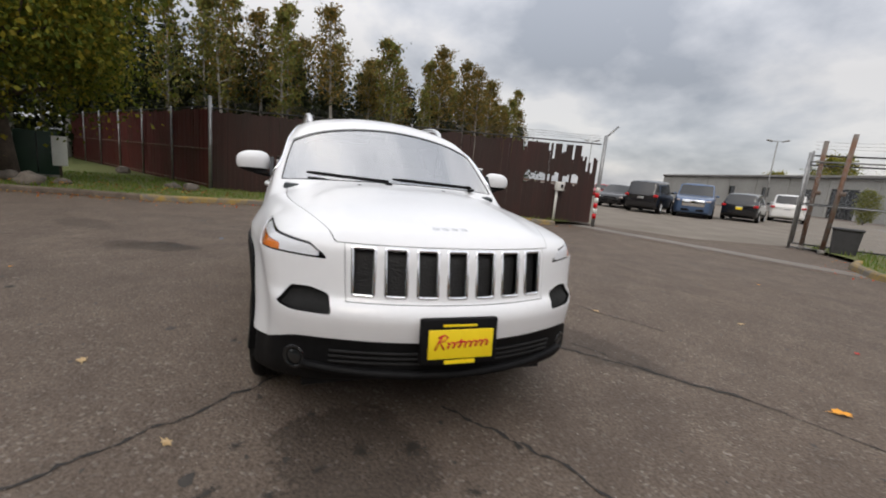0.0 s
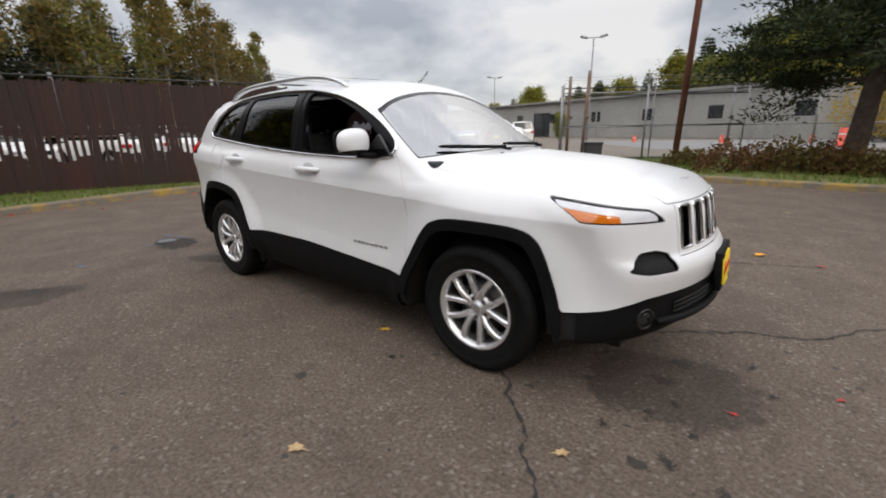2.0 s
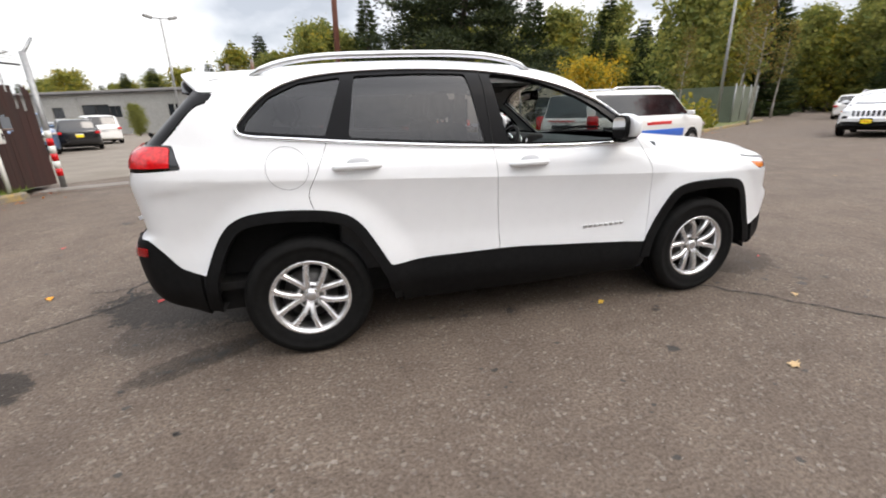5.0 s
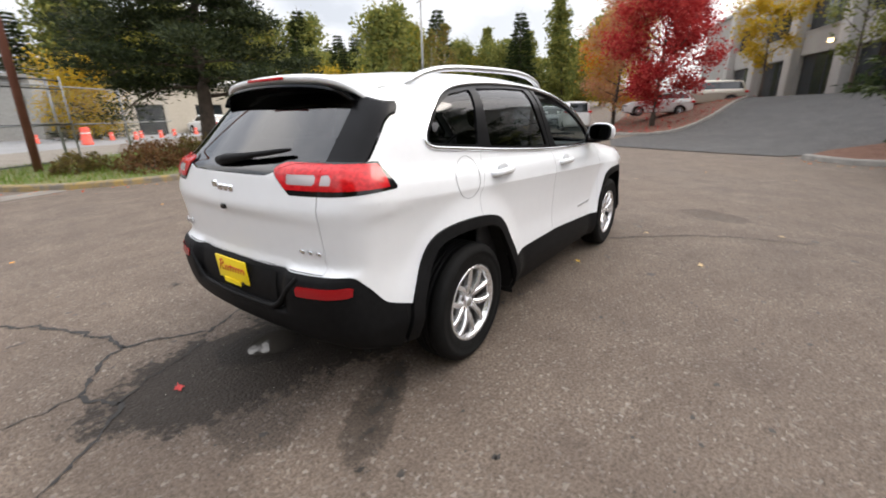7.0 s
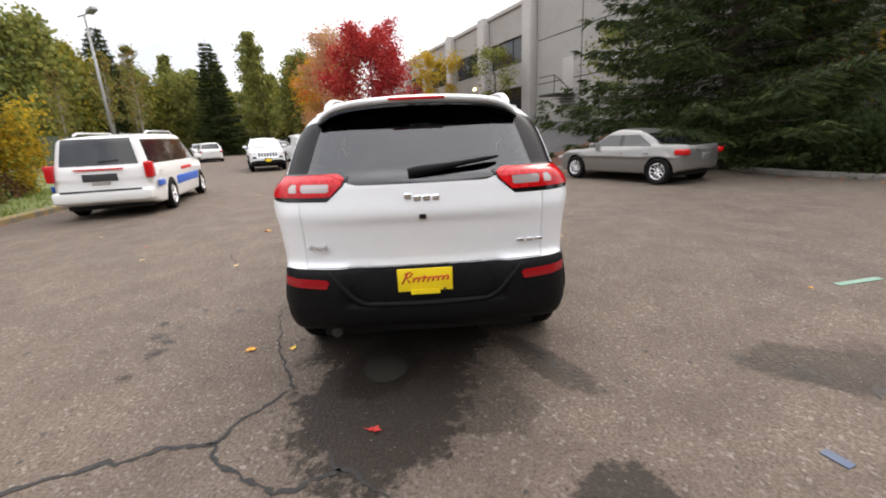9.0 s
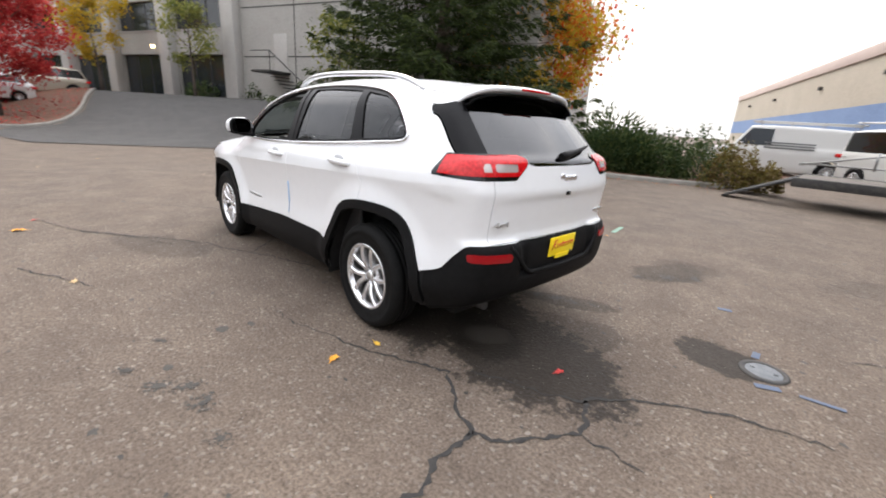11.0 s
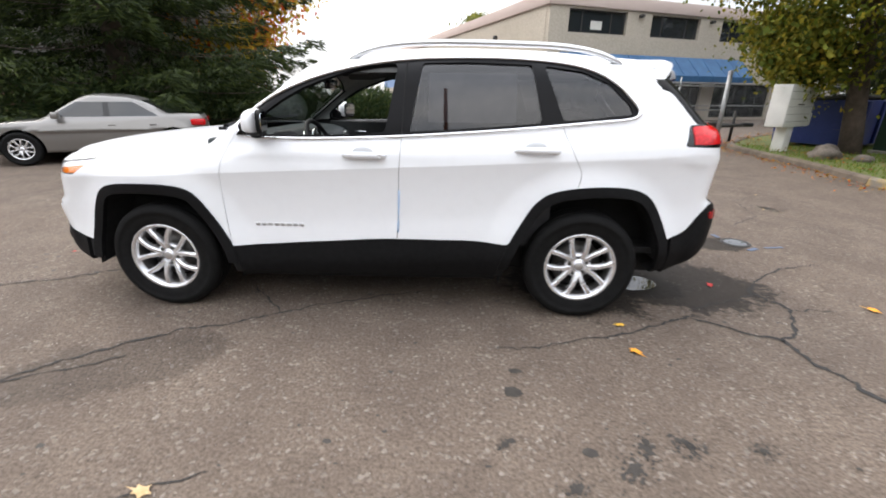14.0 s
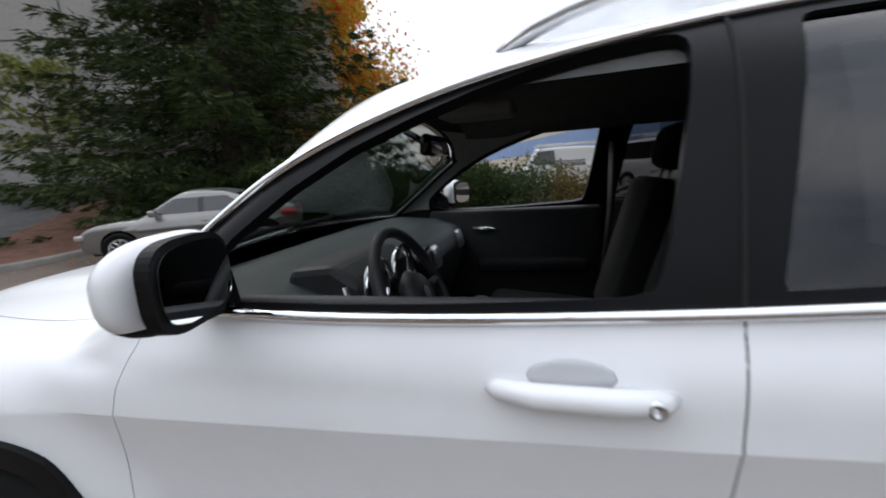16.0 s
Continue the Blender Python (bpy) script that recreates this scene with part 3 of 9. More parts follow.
for k, off in enumerate((0.0, 0.55)):
    patch("gate_track", [(-7.0 + 0.15 * off, 7.55 - off), (-0.9, 9.75 - off), (-0.9, 9.69 - off), (-7.0 + 0.15 * off, 7.49 - off)], RUSTY_STEEL, 0.010, "steel gate track set in the asphalt", "gate track")
patch("concrete_apron", [(-7.0, 7.9), (-0.8, 10.2), (-0.8, 9.55), (-7.0, 7.3)], speckled("stained_concrete", (0.20, 0.185, 0.16), (0.27, 0.25, 0.22), 1.5, rough=0.9, fine=30), 0.004, "stained concrete strip under the gate track", "apron")


# grass blades on the banks, as stuff
def blades(name, outline, count, seed, h0, h1, material, lift, label, category, keep=None, width=0.012):
    rnd = random.Random(seed)
    test = inside_outline(outline, 0)
    xs, ys = [p[0] for p in outline], [p[1] for p in outline]
    verts, faces = [], []
    made = 0
    while made < count:
        bx = np.array([rnd.uniform(min(xs), max(xs)) for _ in range(2000)])
        by = np.array([rnd.uniform(min(ys), max(ys)) for _ in range(2000)])
        ok = test(bx, by) > 0.05
        for x, y in zip(bx[ok], by[ok]):
            if made >= count:
                break
            if keep and not keep(x, y):
                continue
            z = float(ground_z(x, y)) + lift - 0.01
            w = rnd.uniform(0, math.tau)
            h = rnd.uniform(h0, h1) * (0.6 + 0.8 * abs(noise.noise((x * 0.9, y * 0.9, 3.1))))
            dx, dy = math.cos(w) * width, math.sin(w) * width
            lx, ly = rnd.uniform(-0.4, 0.4) * h, rnd.uniform(-0.4, 0.4) * h
            i = len(verts)
            verts += [(x - dx, y - dy, z), (x + dx, y + dy, z), (x + lx, y + ly, z + h)]
            faces.append((i, i + 1, i + 2))
            made += 1
    return tagged(put(name, mesh_from(name, verts, faces, False), material), label, category, "", "stuff")


blades("grass_west", WEST, 16000, 5, 0.05, 0.14, GRASS_BLADE, 0.10, "short green grass with dry tufts", "grass", lambda x, y: x > -14 and y > -9, 0.014)
blades("grass_north", NORTH, 9000, 6, 0.05, 0.22, GRASS_BLADE, 0.09, "rough green grass verge", "grass", lambda x, y: x < 12 and y < 20, 0.016)

# ---------- the white SUV: its outer skin as one smooth solid ----------
AXLE_F, AXLE_R, HUB_Z, TYRE_R, HUB_Y = 1.320, -1.345, 0.350, 0.362, 0.83

c_width = spline([(-2.3, 0.64), (-2.1, 0.768), (-1.9, 0.812), (-1.5, 0.855), (-1.0, 0.872), (0, 0.880), (0.9, 0.872), (1.3, 0.862), (1.7, 0.828), (2.0, 0.778), (2.3, 0.66)])
c_side = spline([(0.20, -0.05), (0.34, -0.008), (0.47, -0.017), (0.60, -0.028), (0.75, -0.021), (0.86, -0.0080), (0.898, -0.0012), (0.905, 0.0), (0.912, -0.0010), (0.95, -0.0080), (1.0, -0.019), (1.05, -0.033), (1.08, -0.042), (1.2, -0.09)])
c_hood = spline([(0.9, 1.135), (1.2, 1.110), (1.5, 1.085), (1.8, 1.050), (2.0, 1.012), (2.12, 0.972), (2.22, 0.915), (2.32, 0.82)])
c_belt = spline([(1.1, 1.105), (0.8, 1.115), (-0.2, 1.130), (-1.0, 1.150), (-1.7, 1.180), (-2.3, 1.20)])
c_nose = spline([(0.20, 2.12), (0.32, 2.24), (0.42, 2.278), (0.50, 2.276), (0.58, 2.290), (0.640, 2.298), (0.682, 2.282), (0.715, 2.250), (0.76, 2.242), (0.90, 2.218), (1.0, 2.15), (1.1, 2.0)])
c_tail = spline([(0.28, -2.05), (0.38, -2.20), (0.50, -2.255), (0.64, -2.270), (0.72, -2.255), (0.77, -2.204), (0.90, -2.215), (0.99, -2.226), (1.015, -2.229), (1.035, -2.225), (1.10, -2.206), (1.20, -2.174), (1.3, -2.10)])
c_floor = spline([(-2.3, 0.44), (-2.0, 0.34), (-1.7, 0.26), (0, 0.235), (1.5, 0.25), (1.8, 0.295), (2.0, 0.32), (2.15, 0.345), (2.3, 0.40)])
c_roof = spline([(1.2, 1.20), (0.7, 1.46), (0.35, 1.586), (0.0, 1.640), (-0.5, 1.662), (-1.0, 1.652), (-1.5, 1.615), (-1.9, 1.572), (-2.2, 1.52)])
c_cabin = spline([(-2.3, 0.66), (-2.0, 0.745), (-1.6, 0.800), (-1.0, 0.826), (0, 0.835), (0.5, 0.828), (1.0, 0.80)])


def smax(a, b, k):
    h = np.maximum(k - np.abs(a - b), 0) / k
    return np.maximum(a, b) + h * h * k / 4


def wheel_r(x, z):
    return np.minimum(np.hypot(x - AXLE_F, z - HUB_Z), np.hypot(x - AXLE_R, z - HUB_Z))


def f_screen(x, a, z):
    return (x - (1.08 - 1.46 * (z - 1.10) - 0.26 * a * a - 0.10 * a**4)) * 0.565


def f_backlight(x, a, z):
    return ((np.maximum(-2.170 + 1.05 * (z - 1.20), -2.195) + 0.20 * a * a + 0.15 * a**4 + 0.5 * a**10) - x) * 0.70


def f_cabin_side(x, a, z):
    t = z - 1.10
    return (a - (c_cabin(x) - 0.26 * t - 0.20 * t * t)) * 0.94


def f_roof(x, a, z):
    return z - (c_roof(x) - 0.075 * (a / 0.6) ** 2 - 0.01 * (a / 0.6) ** 6)


def f_cabin(x, a, z):
    f = smax(f_cabin_side(x, a, z), f_roof(x, a, z), 0.10)
    f = smax(f, f_screen(x, a, z), 0.035)
    f = smax(f, f_backlight(x, a, z), 0.05)
    return smax(f, 1.02 - z, 0.01)


def f_lower(x, a, z):
    flare = 0.040 * (1 - step(0.46, 0.66, wheel_r(x, z)))
    side = a - (c_width(x) + c_side(z - 0.048 * (0.9 - x)) + flare)
    hood = c_hood(x) - 0.085 * (a / 0.75) ** 3 + 0.014 * (1 - step(0.42, 0.54, a))
    top = z - np.where(x > 0.95, hood, c_belt(x) - 0.03 + (hood - c_belt(x) + 0.03) * step(0.55, 0.95, x))
    nose = x - (c_nose(z) - 0.36 * a * a - 0.30 * a**6)
    tail = (c_tail(z) + 0.14 * a * a + 0.90 * a**10) - x
    tail = tail + 0.032 * (1 - step(0.36, 0.45, a)) * step(0.525, 0.56, z) * (1 - step(0.73, 0.76, z))
    f = smax(side, top * 0.97, 0.07)
    f = smax(f, nose, 0.05)
    f = smax(f, tail, 0.05)
    return smax(f, c_floor(x) - z, 0.04)


def f_body(x, y, z):
    a = np.sqrt(y * y + 1e-6)
    p, q = f_lower(x, a, z), f_cabin(x, a, z)
    return -smax(-p, -q, 0.03 + 0.04 * step(1.75, 2.0, -x))


def surface(f, lo, hi, h, rounds=7):
    """The zero surface of f on a grid, as vertices and quads, drawn onto the true surface."""
    ax = [np.arange(lo[k], hi[k] + h, h) for k in range(3)]
    gx, gy, gz = np.meshgrid(*ax, indexing="ij")
    v = f(gx, gy, gz)
    inside = v < 0
    n = np.array(v.shape)
    cell = np.zeros(n - 1, bool)
    acc, cnt = np.zeros((*(n - 1), 3)), np.zeros(n - 1)
    corners = [(i, j, k) for i in (0, 1) for j in (0, 1) for k in (0, 1)]

    def cut(off):
        return tuple(slice(o, s - 1 + o) for o, s in zip(off, n))

    grid = np.stack([gx, gy, gz], -1)
    for c0 in corners:
        for d in range(3):
            if c0[d]:
                continue
            c1 = tuple(c0[q] + (q == d) for q in range(3))
            a, b = v[cut(c0)], v[cut(c1)]
            cross = (a < 0) != (b < 0)
            t = np.where(cross, a / np.where(a == b, 1, a - b), 0)[..., None]
            acc += np.where(cross[..., None], grid[cut(c0)] * (1 - t) + grid[cut(c1)] * t, 0)
            cnt += cross
    cell = cnt > 0
    index = -np.ones(n - 1, int)
    index[cell] = np.arange(cell.sum())
    verts = acc[cell] / cnt[cell][:, None]
    quads = []
    for d in range(3):
        o = [q for q in range(3) if q != d]
        sl0 = [slice(1, s - 1) for s in n]
        sl0[d] = slice(0, n[d] - 1)
        sl1 = list(sl0)
        sl1[d] = slice(1, n[d])
        a, b = inside[tuple(sl0)], inside[tuple(sl1)]
        for flip, mask in ((False, a & ~b), (True, ~a & b)):
            at = np.argwhere(mask)
            base = at.copy()
            for q in o:
                base[:, q] += 1

            def idx(s0, s1):
                p = base.copy()
                p[:, o[0]] -= s0
                p[:, o[1]] -= s1
                return index[p[:, 0], p[:, 1], p[:, 2]]

            q4 = np.stack([idx(1, 1), idx(0, 1), idx(0, 0), idx(1, 0)], 1)
            if (d == 1) != flip:
                q4 = q4[:, ::-1]
            quads.append(q4)
    quads = np.concatenate(quads)
    quads = quads[(quads >= 0).all(1)]
    e = 1e-4
    ends = np.concatenate([quads[:, [0, 1]], quads[:, [1, 2]], quads[:, [2, 3]], quads[:, [3, 0]]])
    deg = np.maximum(np.bincount(ends[:, 0], minlength=len(verts)) + np.bincount(ends[:, 1], minlength=len(verts)), 1)
    for turn in range(rounds):
        if 0 < turn < rounds - 1:
            mean = np.stack([np.bincount(ends[:, 0], verts[ends[:, 1], q], len(verts)) + np.bincount(ends[:, 1], verts[ends[:, 0], q], len(verts)) for q in range(3)], 1) / deg[:, None]
            verts = 0.5 * verts + 0.5 * mean
        x, y, z = verts.T
        f0 = f(x, y, z)
        g = np.stack([f(x + e, y, z) - f0, f(x, y + e, z) - f0, f(x, y, z + e) - f0], 1) / e
        s = np.clip(f0 / np.maximum((g * g).sum(1), 0.05), -h, h)
        verts = verts - s[:, None] * g
    # all faces look outwards, the way the field grows
    mid = verts[quads].mean(1)
    nrm = np.cross(verts[quads[:, 2]] - verts[quads[:, 0]], verts[quads[:, 3]] - verts[quads[:, 1]])
    x, y, z = mid.T
    f0 = f(x, y, z)
    g = np.stack([f(x + e, y, z) - f0, f(x, y + e, z) - f0, f(x, y, z + e) - f0], 1)
    wrong = (nrm * g).sum(1) < 0
    quads[wrong] = quads[wrong][:, ::-1]
    return verts, quads


class Skin:
    """A piece of the car's skin: vertices and triangles, cut by smooth fields of place."""

    def __init__(self, v, t):
        self.v, self.t = v, t

    def keep(self, field, level=0.0):
        """The piece where field(x, y, z) is above the level, cut cleanly."""
        if not len(self.t):
            return Skin(self.v, self.t)
        s = field(*self.v.T) - level
        s = np.where(np.abs(s) < 1e-7, 1e-7, s)
        sign = s[self.t] > 0
        count = sign.sum(1)
        out = [self.t[count == 3]]
        verts, extra, made = [self.v], [], {}
        n = len(self.v)
        new_v = []

        def between(i, j):
            key = (i, j) if i < j else (j, i)
            if key not in made:
                w = s[i] / (s[i] - s[j])
                made[key] = n + len(new_v)
                new_v.append(self.v[i] * (1 - w) + self.v[j] * w)
            return made[key]

        for tri, sg in zip(self.t[(count == 1) | (count == 2)], sign[(count == 1) | (count == 2)]):
            k = int(np.argmax(sg)) if sg.sum() == 1 else int(np.argmin(sg))
            a, b, c = tri[k], tri[(k + 1) % 3], tri[(k + 2) % 3]
            ab, ac = between(a, b), between(a, c)
            if sg.sum() == 1:
                extra.append((a, ab, ac))
            else:
                extra.append((ab, b, c))
                extra.append((ab, c, ac))
        v = np.concatenate([self.v, np.array(new_v).reshape(-1, 3)])
        t = np.concatenate([out[0], np.array(extra, int).reshape(-1, 3)])
        used, inv = np.unique(t, return_inverse=True)
        return Skin(v[used], inv.reshape(-1, 3))

    def drop(self, field, level=0.0):
        return self.keep(lambda x, y, z: -field(x, y, z), -level)

    def mirrored(self):
        return Skin(self.v * (1, -1, 1), self.t[:, ::-1])

    def plus(self, other):
        return Skin(np.concatenate([self.v, other.v]), np.concatenate([self.t, other.t + len(self.v)]))

    def pushed(self, d, f=None):
        f = f or f_body
        x, y, z = self.v.T
        e = 1e-3
        f0 = f(x, y, z)
        g = np.stack([f(x + e, y, z) - f0, f(x, y + e, z) - f0, f(x, y, z + e) - f0], 1)
        g /= np.maximum(np.linalg.norm(g, axis=1), 1e-9)[:, None]
        return Skin(self.v + d * g, self.t)

    def mesh(self, name):
        """A mesh in which the two halves are welded along the middle."""
        key = np.round(self.v, 5)
        _, first, inv = np.unique(key, axis=0, return_index=True, return_inverse=True)
        inv = inv.reshape(-1)
        t = inv[self.t]
        t = t[(t[:, 0] != t[:, 1]) & (t[:, 1] != t[:, 2]) & (t[:, 0] != t[:, 2])]
        return mesh_from(name, self.v[first], t)


SKIN_H = 0.020
sv, sq = surface(f_body, (-2.42, -3 * SKIN_H, 0.14), (2.42, 1.02, 1.78), SKIN_H)
half = Skin(sv, np.concatenate([sq[:, [0, 1, 2]], sq[:, [0, 2, 3]]])).keep(lambda x, y, z: y)
half.v[np.abs(half.v[:, 1]) < 1e-4, 1] = 0.0


def fld_crease(x, y, z):
    """The sharp line that runs along the doors."""
    return z - 0.048 * (0.9 - x) - 0.905


half = half.keep(fld_crease).plus(half.drop(fld_crease))
on_line = (np.abs(fld_crease(*half.v.T)) < 1e-6) & (half.v[:, 1] > 0.7) & (np.abs(half.v[:, 0]) < 1.9)
for _ in range(3):
    half.v[on_line, 1] -= 0.9 * f_body(*half.v[on_line].T)

# ---------- the white SUV: panels, glass, lamps ----------


def pane_glass(name, tint, gloss=0.02, mirror=0.05):
    """Clear or tinted pane: what lies behind shows through; the mirror grows towards a grazing view."""
    m = bpy.data.materials.new(name)
    m.use_nodes = True
    t = m.node_tree
    t.nodes.clear()
    out, mx, tr, gl, lw, pw, rg = (t.nodes.new(k) for k in ("ShaderNodeOutputMaterial", "ShaderNodeMixShader", "ShaderNodeBsdfTransparent", "ShaderNodeBsdfGlossy", "ShaderNodeLayerWeight", "ShaderNodeMath", "ShaderNodeMapRange"))
    tr.inputs[0].default_value = (*tint, 1)
    gl.inputs["Roughness"].default_value = gloss
    lw.inputs[0].default_value = 0.5
    pw.operation = "POWER"
    pw.inputs[1].default_value = 4.5
    rg.inputs["To Min"].default_value = mirror
    t.links.new(lw.outputs["Facing"], pw.inputs[0])
    t.links.new(pw.outputs[0], rg.inputs["Value"])
    t.links.new(rg.outputs[0], mx.inputs[0])
    t.links.new(tr.outputs[0], mx.inputs[1])
    t.links.new(gl.outputs[0], mx.inputs[2])
    t.links.new(mx.outputs[0], out.inputs[0])
    return m


SCREEN_GLASS = pane_glass("windscreen_glass", (0.72, 0.80, 0.76), 0.03, 0.58)
PRIVACY_GLASS = pane_glass("privacy_glass", (0.16, 0.16, 0.17), 0.01, 0.07)
REAR_GLASS = pane_glass("rear_privacy_glass", (0.06, 0.063, 0.075), 0.008, 0.10)
FAR_GLASS = plain("dark_car_glass", (0.012, 0.014, 0.015), 0.05, 0.0, Specular_IOR_Level=0.8)
LENS = pane_glass("lamp_lens", (0.93, 0.94, 0.95), 0.02, 0.04)
# matt near-white reflector; its colour stands for the light inside the headlamp
LAMP_LIT_SILVER = plain("lit_lamp_reflector", (0.88, 0.89, 0.91), 0.35, 0.0)
LAMP_AMBER = plain("amber_lens", (0.85, 0.22, 0.015), 0.12, 0.0, Coat_Weight=1.0)
LAMP_RED = Mat("red_lens", (0.70, 0.015, 0.02), 0.16, 0.0, Coat_Weight=0.2, Coat_Roughness=0.03, Specular_IOR_Level=0.3)
LAMP_RED.color(LAMP_RED.ramp(LAMP_RED.noise(55, 2), [(0.35, (0.40, 0.004, 0.007)), (0.65, (0.64, 0.012, 0.016))]))
LAMP_RED = LAMP_RED.m
LAMP_CLEAR = plain("clear_lamp_insert", (0.40, 0.35, 0.34), 0.18, 0.2, Coat_Weight=1.0)
MESH_BLACK = speckled("grille_mesh", (0.005, 0.005, 0.005), (0.02, 0.02, 0.02), 160, rough=0.5, bump=0.9, dist=0.006, fine=110)
YELLOW = speckled("yellow_card", (0.90, 0.66, 0.01), (0.95, 0.72, 0.02), 12, rough=0.45, bump=0)
RED_INK = plain("red_ink", (0.60, 0.02, 0.02), 0.5)
DARK_INK = plain("dark_ink", (0.05, 0.04, 0.02), 0.5)
MIRROR = plain("mirror_silver", (0.88, 0.9, 0.92), 0.01, 1.0)
CABIN_DARK = speckled("cabin_black_vinyl", (0.016, 0.016, 0.017), (0.026, 0.026, 0.028), 24, rough=0.6, bump=0.35, dist=0.001, fine=500)
CABIN_CLOTH = speckled("seat_cloth_black", (0.004, 0.004, 0.0045), (0.008, 0.008, 0.0085), 40, rough=0.92, bump=0.4, dist=0.001, fine=600)
CABIN_GREY = speckled("dash_teal_grey", (0.018, 0.027, 0.030), (0.026, 0.036, 0.039), 14, rough=0.62, bump=0.3, dist=0.001, fine=400)
CABIN_LIGHT = speckled("headliner_grey", (0.33, 0.34, 0.33), (0.40, 0.41, 0.40), 20, rough=0.9, bump=0.2, dist=0.001, fine=300)
WHITE_SHEET = speckled("price_sheet_paper", (0.62, 0.63, 0.64), (0.44, 0.45, 0.47), 9, rough=0.8, bump=0)
# light grey headliner darkened: the shade under the roof is in its colour
HEADLINER_SHADED = speckled("headliner_shaded_cloth", (0.075, 0.075, 0.072), (0.10, 0.10, 0.096), 20, rough=0.95, bump=0.2, dist=0.001, fine=300)
TAPE_BLUE = plain("blue_tape", (0.42, 0.58, 0.80), 0.6)

arch_f = inside_outline([(0.50, -0.40), (0.478, 0.06), (0.405, 0.285), (0.350, 0.410), (0.295, 0.458), (0.22, 0.478), (0.08, 0.486), (-0.12, 0.484), (-0.24, 0.462), (-0.305, 0.415), (-0.40, 0.270), (-0.515, 0.06), (-0.54, -0.40)])
arch_r = inside_outline([(0.57, -0.40), (0.515, 0.05), (0.39, 0.290), (0.305, 0.428), (0.20, 0.488), (0.0, 0.514), (-0.20, 0.512), (-0.32, 0.482), (-0.395, 0.415), (-0.465, 0.28), (-0.52, 0.14), (-0.53, -0.40)])


def crisp(points, r):
    """The outline with points set close to each corner, so that rounding stays small."""
    out = []
    n = len(points)
    for k in range(n):
        p = np.array(points[k], float)
        for q in (points[k - 1], points[(k + 1) % n]):
            d = np.array(q, float) - p
            ln = np.linalg.norm(d)
            out.append(tuple(p + d / ln * min(r, 0.4 * ln)))
            if q is points[k - 1]:
                out.append(tuple(p))
    return out


def arch(x, z):
    return np.maximum(arch_f(x - AXLE_F, z - HUB_Z), arch_r(x - AXLE_R, z - HUB_Z))


c_clad = spline([(-2.4, 0.728), (-2.12, 0.738), (-2.05, 0.68), (-1.96, 0.58), (-1.86, 0.545), (-1.7, 0.50), (-0.9, 0.502), (-0.6, 0.515), (-0.2, 0.515), (0.3, 0.486), (0.85, 0.452), (1.70, 0.452), (1.86, 0.462), (1.95, 0.478), (2.04, 0.512), (2.12, 0.540), (2.2, 0.546), (2.4, 0.536)])
ARCH_BAND = 0.058


def fld_clad(x, y, z):
    return np.maximum(c_clad(x) - z, arch(x, z))


DLO = [(0.805, 1.128), (0.60, 1.305), (0.36, 1.422), (0.10, 1.499), (-0.25, 1.552), (-0.75, 1.563), (-1.10, 1.543), (-1.30, 1.509), (-1.45, 1.440), (-1.578, 1.315), (-1.603, 1.262), (-1.55, 1.240), (-1.40, 1.228), (-0.9, 1.180), (-0.25, 1.134), (0.40, 1.112)]
dlo2 = inside_outline(DLO, 3)


def rounded(points, rounds, grow):
    """The outline with its corners cut round, a little larger all about."""
    p = np.array(points, float)
    for _ in range(rounds):
        q = np.roll(p, -1, 0)
        p = np.stack([0.75 * p + 0.25 * q, 0.25 * p + 0.75 * q], 1).reshape(-1, 2)
    d = np.roll(p, -1, 0) - np.roll(p, 1, 0)
    n = np.stack([-d[:, 1], d[:, 0]], 1) / np.maximum(np.linalg.norm(d, axis=1), 1e-9)[:, None]
    return p + grow * n * (1 if ((p - p.mean(0)) * n).sum() > 0 else -1)


DLO_LINE = rounded(DLO, 3, 0.006)
win_f = inside_outline([(0.655, 1.132), (0.645, 1.205), (0.41, 1.370), (0.18, 1.462), (-0.02, 1.516), (-0.15, 1.532), (-0.200, 1.530), (-0.203, 1.490), (-0.160, 1.24), (-0.138, 1.165), (-0.125, 1.150), (0.0, 1.142), (0.3, 1.130)], 1)
win_r = inside_outline(crisp([(-0.285, 1.157), (-0.352, 1.536), (-0.62, 1.541), (-0.985, 1.530), (-1.050, 1.212), (-0.7, 1.184)], 0.02), 1)
win_q = inside_outline(crisp([(-1.170, 1.226), (-1.055, 1.524), (-1.28, 1.494), (-1.43, 1.426), (-1.552, 1.308), (-1.568, 1.262), (-1.40, 1.246)], 0.025), 1)
c_seam1 = spline([(0.40, 0.835), (0.48, 0.842), (0.62, 0.858), (0.78, 0.868), (0.95, 0.850), (1.05, 0.805), (1.16, 0.735)])
c_seam2 = spline([(0.40, -0.196), (0.52, -0.202), (0.95, -0.226), (1.14, -0.240), (1.3, -0.25)])
c_seam3 = spline([(0.40, -0.80), (0.52, -0.90), (0.70, -1.10), (0.84, -1.26), (0.93, -1.285), (1.03, -1.24), (1.20, -1.165), (1.3, -1.14)])


def fld_dlo(x, y, z):
    return np.where(z > 1.0, dlo2(x, z), -1.0)


def side_field(f2):
    return lambda x, y, z: f2(x, z)


def fld_screen(x, y, z):
    a = np.abs(y)
    return np.minimum(np.minimum(-f_cabin_side(x, a, z) - 0.045, -f_roof(x, a, z) - 0.030), np.where(x > 0.1, z - 1.145 + 0.05 * a * a, -1))


